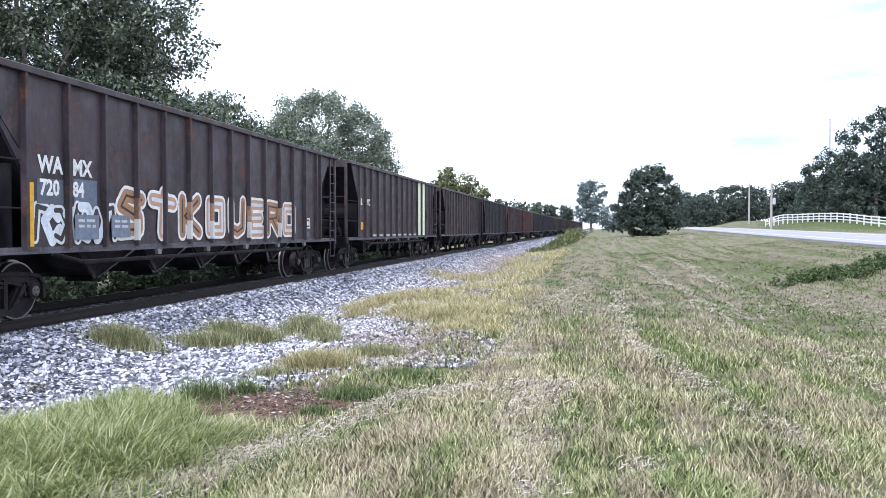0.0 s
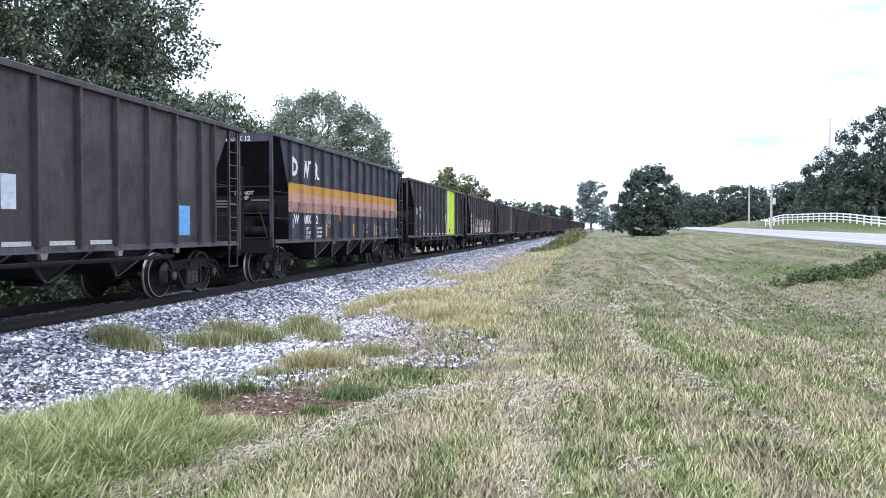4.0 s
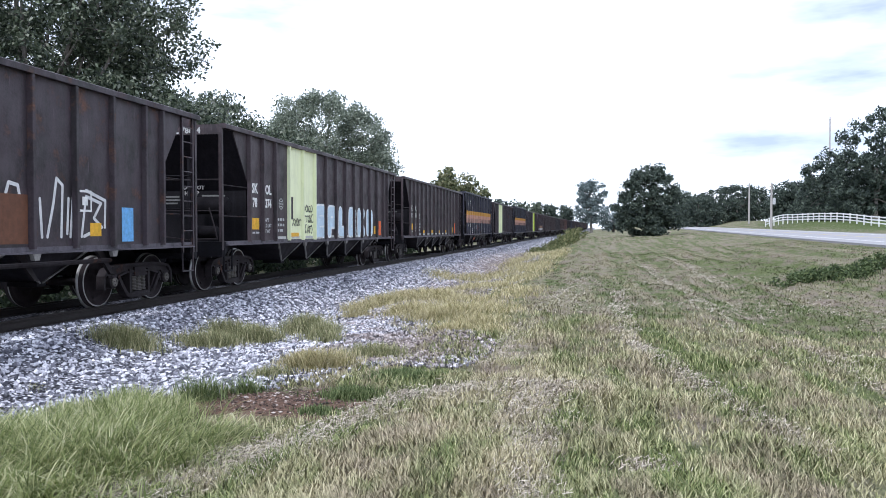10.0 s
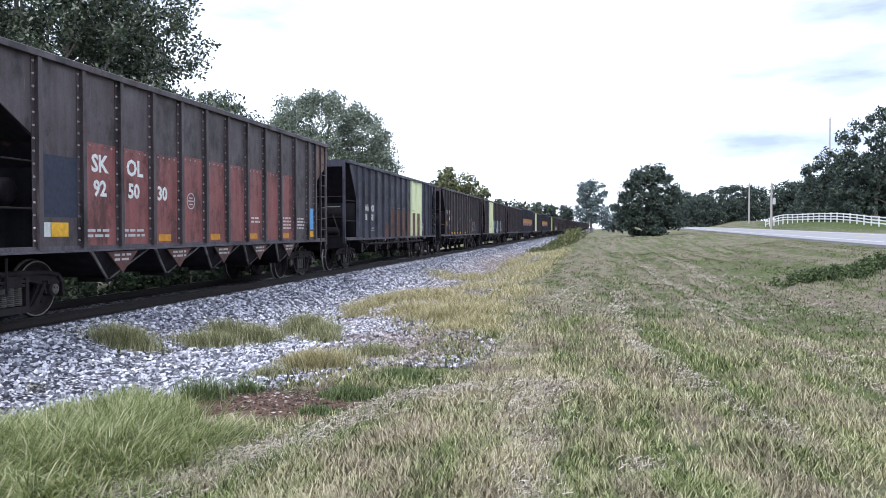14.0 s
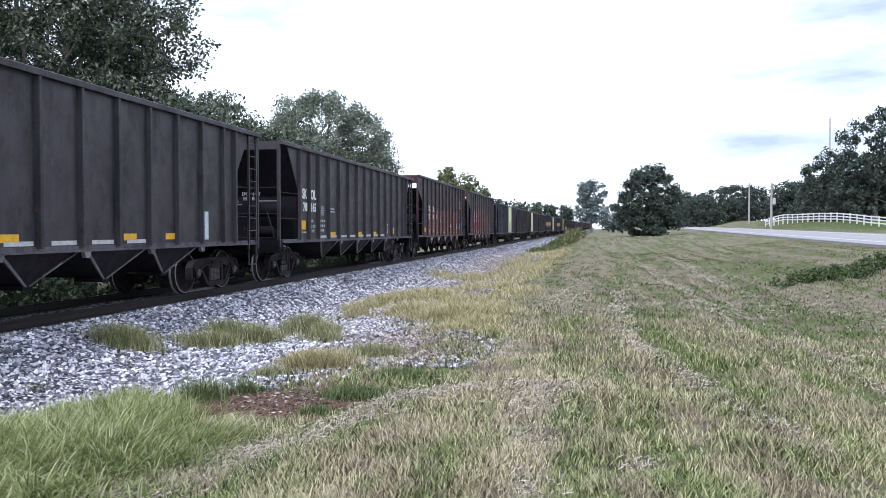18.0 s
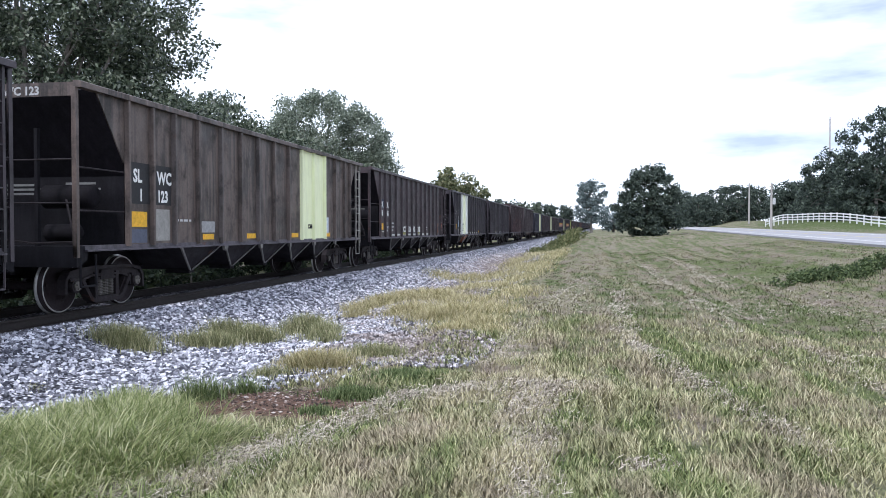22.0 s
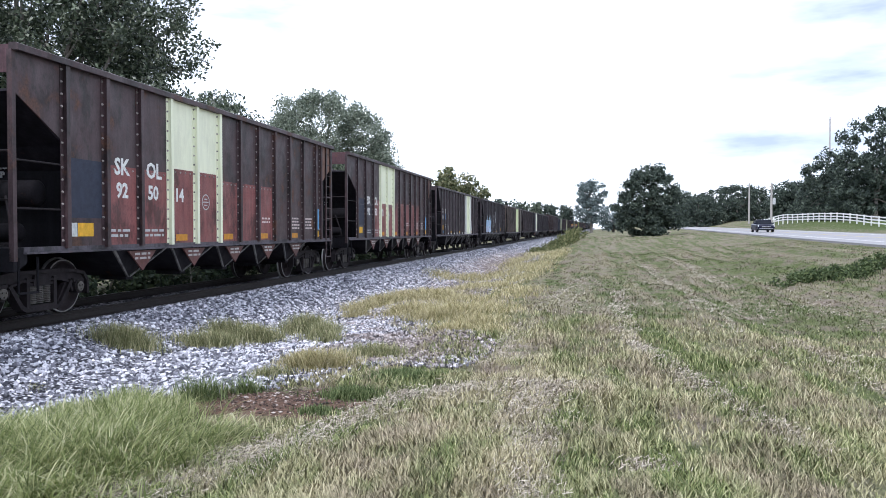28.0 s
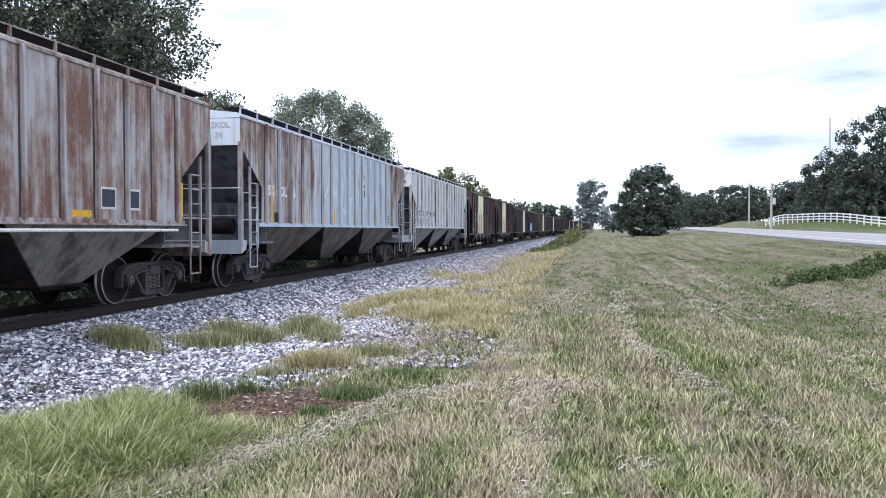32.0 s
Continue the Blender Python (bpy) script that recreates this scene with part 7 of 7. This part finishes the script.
STRAW = [(0.0, (0.20, 0.175, 0.105)), (0.5, (0.42, 0.37, 0.225)), (1.0, (0.64, 0.58, 0.40))]


def mown_material(name, green, straw, brown):
    m, nt, b = nodes_of(name, 0.8, 0, 0.2)
    dry, thatch = turf(nt)
    col = mixc(nt, dry, ramp(nt, island(nt), green), ramp(nt, island(nt), straw))
    col = mixc(nt, mixc(nt, 0.6, (0, 0, 0), thatch), col, ramp(nt, island(nt), brown))
    nt.links.new(col, b.inputs["Base Color"])
    return m


MOWN = mown_material("mown_blades", GREEN, STRAW, [(0.0, (0.14, 0.110, 0.082)), (1.0, (0.42, 0.34, 0.265))])
FAR_MOWN = mown_material("far_mown_blades", [(0.0, (0.070, 0.095, 0.036)), (1.0, (0.155, 0.185, 0.075))], [(0.0, (0.22, 0.200, 0.125)), (1.0, (0.37, 0.335, 0.225))], [(0.0, (0.14, 0.112, 0.088)), (1.0, (0.27, 0.222, 0.178))])


def lawn():
    rng = np.random.default_rng(11)
    def scatter(n, y0, y1, pw):
        y = y0 + (y1 - y0) * rng.random(n) ** pw
        x = -0.62 * y + rng.random(n) * 0.95 * y * 1.05
        keep = (x > gravel_edge(y) + 0.15) & (road_q(x, y) < 11.9)
        bare = ((x + 3.1) / 1.25) ** 2 + ((y - 7.35) / 0.85) ** 2 < 0.7 + 0.5 * rng.random(n)
        keep &= ~bare
        return x[keep], y[keep]
    x, y = scatter(150000, 4.2, 17, 1.5)
    thick = patchy(x, y, 0.55, 2)
    keep = rng.random(len(x)) < (0.45 + 0.9 * thick) * (1 - smooth01(y, 12, 17))
    x, y, thick = x[keep], y[keep], thick[keep]
    n = len(x)
    a = blades(rng, x, y, (0.045 + 0.075 * rng.random(n)) * (0.55 + 0.95 * thick), 0.0026 + 0.0018 * rng.random(n) + 0.0002 * y, 0.75)
    x, y = scatter(140000, 11, 55, 1.4)
    keep = rng.random(len(x)) < smooth01(y, 11, 17)
    x, y = x[keep], y[keep]
    thick = patchy(x, y * 0.6, 0.9, 3)
    n = len(x)
    b = blades(rng, x, y, (0.03 + 0.05 * rng.random(n)) * (0.4 + 1.3 * thick), 0.0042 + 0.0004 * y, 0.8)
    x, y = scatter(40000, 50, 118, 1.2)
    n = len(x)
    c = blades(rng, x, y, (0.03 + 0.05 * rng.random(n)) * (0.3 + 1.4 * patchy(x, y * 0.4, 1.2, 4)), 0.006 + 0.0003 * y, 0.7)
    b = (np.concatenate([b[0], c[0]]), np.concatenate([b[1], c[1] + len(b[0])]))
    stuff("far_mown_grass", [b], FAR_MOWN, "short mown grass farther along the verge")
    stuff("mown_grass", [a], MOWN, "short mown grass mixed with dry straw")


lawn()


def cut_straw():
    """Clippings lying in windrows and loose heaps."""
    rng = np.random.default_rng(31)
    xs, ys = [], []
    for (x0, y0), (x1, y1), wd, n in (((-0.32, 4.5), (-0.45, 6.4), 0.12, 2200), ((-0.45, 6.4), (-0.5, 8.0), 0.19, 2600), ((1.75, 5.9), (1.18, 8.8), 0.10, 1500), ((1.18, 8.8), (0.63, 12.2), 0.10, 1500), ((0.63, 12.2), (0.9, 22.0), 0.16, 1800), ((-2.9, 4.5), (-2.5, 5.3), 0.20, 2600),
                                      ((-2.5, 5.3), (-2.2, 5.9), 0.16, 1600), ((-2.2, 5.9), (-1.75, 7.9), 0.13, 2000), ((-1.8, 7.6), (-1.0, 8.1), 0.14, 1100), ((-1.0, 8.1), (-0.1, 8.0), 0.16, 1500), ((0.3, 5.45), (0.6, 5.5), 0.08, 420), ((2.6, 11.0), (5.0, 12.5), 0.4, 1100),
                                      ((2.0, 17.0), (4.5, 20.0), 0.7, 1300), ((-0.6, 15.0), (-0.1, 30.0), 0.35, 1600), ((1.9, 5.0), (2.4, 4.9), 0.12, 300), ((1.0, 26.0), (5.0, 31.0), 0.9, 900), ((2.6, 13.0), (2.9, 40.0), 0.12, 1700), ((4.2, 17.0), (4.6, 46.0), 0.14, 1500), ((-1.2, 9.5), (-1.0, 14.0), 0.10, 900), ((3.2, 8.0), (3.4, 14.0), 0.12, 1100), ((5.4, 14.0), (6.0, 30.0), 0.3, 900)):
        t = rng.random(n)
        xs.append(x0 + (x1 - x0) * t + rng.normal(size=n) * wd)
        ys.append(y0 + (y1 - y0) * t + rng.normal(size=n) * wd)
    x, y = np.concatenate(xs), np.concatenate(ys)
    n = len(x)
    a = rng.random(n) * math.pi
    l = (0.008 + 0.026 * rng.random(n)) * (1 + 0.03 * y)
    w = 0.0012 + 0.00022 * y
    z = ground_z(x, y) + 0.015 + 0.05 * rng.random(n) ** 2
    dx, dy, dz = np.cos(a) * l, np.sin(a) * l, rng.normal(size=n) * 0.012
    sx, sy = -np.sin(a) * w, np.cos(a) * w
    v = np.stack([np.stack(p, -1) for p in ((x - dx - sx, y - dy - sy, z - dz), (x + dx - sx, y + dy - sy, z + dz), (x + dx + sx, y + dy + sy, z + dz + 0.003), (x - dx + sx, y - dy + sy, z - dz + 0.003))], 1).reshape(-1, 3)
    stuff("cut_straw", [(v, np.arange(n * 4).reshape(n, 4))], stuff_mat("clippings", [(0.0, (0.17, 0.145, 0.115)), (0.5, (0.38, 0.33, 0.27)), (1.0, (0.64, 0.58, 0.49))], 0.85), "dry grass clippings lying in windrows", "straw")


cut_straw()


def clump(rng, cx, cy, rx, ry, n, h, w=0.004, lean=0.95, heading=None):
    d = rng.normal(size=(n, 2)) * 0.5
    x, y = cx + d[:, 0] * rx, cy + d[:, 1] * ry
    fall = np.exp(-(d ** 2).sum(1) * 0.7)
    return blades(rng, x, y, h * (0.5 + 0.6 * rng.random(n)) * (0.55 + 0.45 * fall), w * (0.6 + 0.8 * rng.random(n)), lean, 0.6, heading)


def tall_grass():
    rng = np.random.default_rng(12)
    green = stuff_mat("tall_green_blades", [(0.0, (0.095, 0.125, 0.042)), (0.35, (0.25, 0.30, 0.115)), (0.7, (0.50, 0.53, 0.26)), (1.0, (0.80, 0.77, 0.53))], 0.5, 0.55)
    dark = stuff_mat("dark_green_blades", [(0.0, (0.045, 0.070, 0.024)), (0.5, (0.12, 0.165, 0.062)), (1.0, (0.30, 0.34, 0.16))], 0.6, 0.3)
    dry = stuff_mat("dry_blades", [(0.0, (0.16, 0.155, 0.065)), (0.3, (0.31, 0.28, 0.13)), (0.6, (0.48, 0.42, 0.23)), (1.0, (0.68, 0.61, 0.42))], 0.8, 0.3)
    front = [clump(rng, -4.9, 5.6, 1.1, 0.9, 3600, 0.46, 0.0060, 1.1, -0.5), clump(rng, -3.9, 5.5, 0.9, 0.8, 3600, 0.46, 0.0060, 1.1, -0.5), clump(rng, -3.2, 5.2, 0.5, 0.5, 1300, 0.34, 0.0055, 1.1, -0.4), clump(rng, -4.0, 6.4, 0.6, 0.45, 1500, 0.42, 0.0058, 0.8, -0.2),
             clump(rng, -5.5, 6.5, 0.7, 0.4, 1100, 0.30, 0.0058, 0.8, 0.3), clump(rng, -4.1, 4.5, 1.3, 0.45, 2200, 0.34, 0.0055, 1.1, -0.6), clump(rng, -3.0, 5.85, 0.35, 0.35, 700, 0.26, 0.0055, 1.1, -0.3), clump(rng, -4.55, 7.1, 0.55, 0.3, 800, 0.34, 0.005, 0.6), clump(rng, -5.2, 7.2, 0.4, 0.25, 400, 0.24, 0.005, 0.6)]
    stuff("tall_grass", front, green, "tall green seeding grass at the edge of the ballast")
    tuft = lambda x, y, w, d, n, h, spread=0.55: clump(rng, x, y, w * 0.62, d * 0.62, n, h, 0.0045, spread)
    tufts = [tuft(-6.89, 10.85, 0.80, 0.5, 2000, 0.44), tuft(-6.02, 11.8, 0.90, 0.5, 1800, 0.36), tuft(-6.20, 13.0, 0.75, 0.6, 1500, 0.46), tuft(-5.48, 12.5, 0.70, 0.6, 1500, 0.40), tuft(-5.05, 13.6, 0.70, 0.9, 1700, 0.46), tuft(-4.35, 12.6, 0.45, 0.8, 1000, 0.36),
             tuft(-3.95, 11.7, 0.35, 0.4, 500, 0.28), tuft(-2.80, 10.2, 0.75, 0.5, 1300, 0.27), tuft(-3.71, 8.8, 0.50, 0.3, 700, 0.20), tuft(-6.3, 8.1, 0.25, 0.2, 130, 0.14), tuft(-1.75, 10.9, 0.3, 0.3, 120, 0.12)]
    olive = stuff_mat("olive_blades", [(0.0, (0.10, 0.112, 0.050)), (0.4, (0.24, 0.25, 0.125)), (0.8, (0.40, 0.39, 0.21)), (1.0, (0.60, 0.55, 0.37))], 0.7, 0.3)
    stuff("ballast_tufts", tufts, olive, "tufts of grass growing through the ballast")
    stuff("dark_tufts", [tuft(-3.95, 7.55, 0.45, 0.3, 420, 0.36, 0.8), tuft(-3.62, 7.95, 0.30, 0.25, 240, 0.27, 0.8), tuft(-2.08, 8.6, 0.60, 0.45, 1900, 0.15), tuft(-2.34, 7.7, 0.55, 0.35, 1500, 0.14), tuft(-2.45, 7.0, 0.35, 0.25, 600, 0.10)], dark, "dark green tufts round the bare soil")
    yellow = [tuft(-3.25, 9.3, 0.75, 0.45, 1700, 0.34, 0.7), tuft(-3.6, 9.5, 0.4, 0.3, 600, 0.26, 0.7), tuft(-4.85, 16.2, 0.6, 0.6, 700, 0.30),
              clump(rng, -5.4, 18.4, 0.45, 0.8, 800, 0.40, 0.006), clump(rng, -5.2, 19.8, 0.5, 1.0, 1100, 0.46, 0.006), clump(rng, -5.1, 21.6, 0.6, 1.2, 1200, 0.46, 0.007), clump(rng, -4.6, 22.2, 0.6, 1.2, 1200, 0.44, 0.007), clump(rng, -3.9, 20.6, 0.6, 1.4, 1500, 0.42, 0.006),
              clump(rng, -3.7, 16.2, 0.55, 0.9, 1500, 0.40, 0.006), clump(rng, -2.9, 14.8, 0.55, 0.7, 1500, 0.34, 0.0055), clump(rng, -2.55, 15.6, 0.6, 0.9, 1500, 0.34, 0.0055), clump(rng, -1.95, 14.0, 0.6, 0.7, 1400, 0.28, 0.005), clump(rng, -1.5, 12.7, 0.4, 0.5, 800, 0.2, 0.005), clump(rng, -2.2, 13.1, 0.4, 0.5, 800, 0.24, 0.005), clump(rng, -2.0, 16.5, 0.8, 1.4, 1600, 0.28, 0.006),
              clump(rng, -3.8, 26.5, 0.8, 3.0, 1700, 0.34, 0.007), clump(rng, -4.1, 36.0, 0.9, 4.5, 1700, 0.36, 0.009), clump(rng, -3.3, 43.0, 0.9, 6, 1600, 0.34, 0.011), clump(rng, -4.6, 56.0, 0.9, 6, 1200, 0.36, 0.014), clump(rng, -3.0, 18.8, 0.9, 2.0, 1500, 0.30, 0.006), clump(rng, -6.2, 34.0, 0.7, 2.5, 600, 0.40, 0.010), clump(rng, -5.1, 34.5, 0.7, 2.5, 700, 0.42, 0.010), clump(rng, -2.8, 26.0, 0.7, 2.5, 1000, 0.30, 0.008), clump(rng, -2.7, 32.0, 0.8, 4, 1200, 0.30, 0.010), clump(rng, -1.9, 22.0, 0.8, 3.0, 1100, 0.26, 0.007),
              clump(rng, -4.4, 48.0, 1.0, 6, 900, 0.36, 0.014), clump(rng, -2.5, 42.0, 1.0, 7, 1200, 0.30, 0.012), clump(rng, -4.2, 68.0, 1.2, 10, 1300, 0.4, 0.02), clump(rng, -2.2, 60.0, 1.0, 12, 1300, 0.34, 0.018)]
    stuff("dry_grass", yellow, dry, "tall straw-coloured grass along the toe of the ballast")
    t = rng.random(260)
    cx, cy = -3.6 + 2.6 * t + rng.normal(size=260) * 0.7, 74 + 24 * t + rng.normal(size=260) * 2.0
    cs = np.stack([cx, cy, ground_z(cx, cy) + 0.05 + (0.3 + 1.3 * t) * rng.random(260)], -1)
    stuff("trackside_weeds", [leaf_cloud(rng, cs, 0.15 + 0.35 * rng.random(260), 40, 0.10), clump(rng, -3.4, 76.0, 1.4, 5, 900, 0.7, 0.012), clump(rng, -2.6, 88.0, 1.4, 5, 900, 1.1, 0.014)],
          stuff_mat("weed_blades", [(0.0, (0.055, 0.070, 0.030)), (0.6, (0.15, 0.165, 0.070)), (1.0, (0.32, 0.31, 0.16))], 0.8, 0.3), "tall olive weeds beside the track", "weeds")
    t = rng.random(150)
    cx, cy = 6.2 + 3.9 * t + rng.normal(size=150) * 0.22, 25.9 + 2.0 * t + rng.normal(size=150) * 0.45
    cs = np.stack([cx, cy, ground_z(cx, cy) + 0.06 + (0.12 + 0.30 * t) * rng.random(150)], -1)
    stuff("ditch_weeds", [leaf_cloud(rng, cs, 0.08 + 0.20 * rng.random(150), 44, 0.052), clump(rng, 7.6, 26.6, 1.2, 0.9, 500, 0.45, 0.012)],
          stuff_mat("weed_leaves", [(0.0, (0.025, 0.040, 0.016)), (0.5, (0.075, 0.11, 0.045)), (1.0, (0.19, 0.23, 0.10))], 0.6, 0.3), "rank dark green weeds on the ditch bank", "weeds")


tall_grass()


def soil_litter():
    """Small stones and chips scattered on the bare soil."""
    rng = np.random.default_rng(19)
    n = 2200
    x, y = -3.05 + rng.normal(size=n) * 0.68, 7.65 + rng.normal(size=n) * 0.55
    z = ground_z(x, y) + 0.008
    r = 0.005 + 0.017 * rng.random(n) ** 2
    d = np.array([(1, 0, 0), (0, 1, 0), (-1, 0, 0), (0, -1, 0), (0, 0, 0.45), (0, 0, -0.45)], float)
    v = d[None] * (0.6 + 0.8 * rng.random((n, 6, 3))) * r[:, None, None] + np.stack([x, y, z], -1)[:, None]
    tri = np.array([(0, 1, 4), (1, 2, 4), (2, 3, 4), (3, 0, 4), (1, 0, 5), (2, 1, 5), (3, 2, 5), (0, 3, 5)])
    f = (np.arange(n)[:, None, None] * 6 + tri[None]).reshape(-1, 3)
    me = raw_mesh("soil_litter", v.reshape(-1, 3), f)
    me.shade_flat()
    me.materials.append(stuff_mat("chips", [(0.0, (0.025, 0.020, 0.018)), (0.6, (0.13, 0.09, 0.075)), (0.85, (0.26, 0.19, 0.16)), (1.0, (0.55, 0.49, 0.46))], 0.9))
    tagged(new("soil_litter", me), "small stones and chips on bare soil", "gravel", kind="stuff")


soil_litter()


# ---- a butterfly that crosses the view ----
def butterfly():
    root = thing("butterfly", "orange and black butterfly in flight over the ballast", "butterfly")
    part("thorax", Shape().turned([(-0.018, 0.0), (-0.012, 0.003), (0.004, 0.004), (0.014, 0.003), (0.018, 0.0)], 8, 1), plain((0.02, 0.015, 0.012), 0.8), root, smooth=True)
    wings = []
    for k in (-1, 1):
        w = Shape().prism([(0.0, -0.004), (k * 0.014, 0.030), (k * 0.040, 0.038), (k * 0.046, 0.026), (k * 0.036, 0.004), (k * 0.038, -0.016), (k * 0.022, -0.030), (k * 0.004, -0.018)], -0.0005, 0.0005, 2)
        wing = part("wing", w, plain((0.55, 0.12, 0.02), 0.7), root, "orange wing", pose(0, 0, 0.002, 0, -k * 35, 0))
        part("wing_edge", Shape().prism([(k * 0.014, 0.030), (k * 0.040, 0.038), (k * 0.046, 0.026), (k * 0.036, 0.004), (k * 0.033, 0.005), (k * 0.041, 0.026), (k * 0.037, 0.034), (k * 0.015, 0.027)], -0.0009, 0.0009, 2), plain((0.02, 0.015, 0.012), 0.8), wing)
        wings.append((wing, k))
    return root, wings


BUTTERFLY, WINGS = butterfly()


# ---- what moves ----
def motions():
    for root, y0 in CARS:
        rows = []
        for k in range(9):
            t = 4.0 * k
            y = y0 + SPEED * t
            head = math.degrees(math.atan2(float(track_x(y + 4) - track_x(y - 4)), 8.0))
            climb = math.degrees(math.atan2(float(track_z(y + 4) - track_z(y - 4)), 8.0))
            rows.append((t, pose(float(track_x(y)), y, float(track_z(y)), climb, 0, -head)))
        walk(root, rows)
    # every wheelset rolls alike: one turning for the leading axle of a truck, one for the trailing
    first = {}
    for w, k in WHEELSETS:
        if k not in first:
            walk(w, [(f / FPS, pose(0, k, 0.457, -math.degrees(SPEED * f / FPS / 0.457))) for f in range(0, 32 * FPS + 1)])
            first[k] = w.animation_data
        else:
            w.rotation_mode = "QUATERNION"
            a = w.animation_data_create()
            a.action = first[k].action
            a.action_slot = first[k].action_slot
    c, s = math.cos(ROAD_TURN), math.sin(ROAD_TURN)
    rows = []
    for t, p in ((0.0, 789.5), (32.0, -6.8)):
        y = p * c - 15.9 * s
        rows.append((t, pose(15.9 * c + p * s, y, float(road_z(y)), -0.5, 0, -math.degrees(ROAD_TURN))))
    walk(SEDAN, rows)
    # the butterfly comes from behind the camera, crosses low over the stones and leaves beyond the train's near side
    walk(BUTTERFLY, [(0.0, pose(6.0, -9.0, 0.4)), (15.5, pose(3.0, -3.0, 0.5)), (16.2, pose(1.3, 2.2, 0.75, 0, 0, 40)), (16.5, pose(-0.78, 3.10, 0.90, 20, 30, 60)), (16.6, pose(-1.48, 2.98, 1.11, 10, -20, 80)), (17.0, pose(-4.9, 2.2, 1.3, 0, 0, 85)), (20.0, pose(-6.5, -9.0, 1.6, 0, 0, 120)), (32.0, pose(-7.0, -30.0, 2.0, 0, 0, 120))])
    for wing, k in WINGS:
        walk(wing, [(0.1 * i, pose(0, 0, 0.002, 0, -k * (35 if i % 2 else -25), 0)) for i in range(321)])


motions()
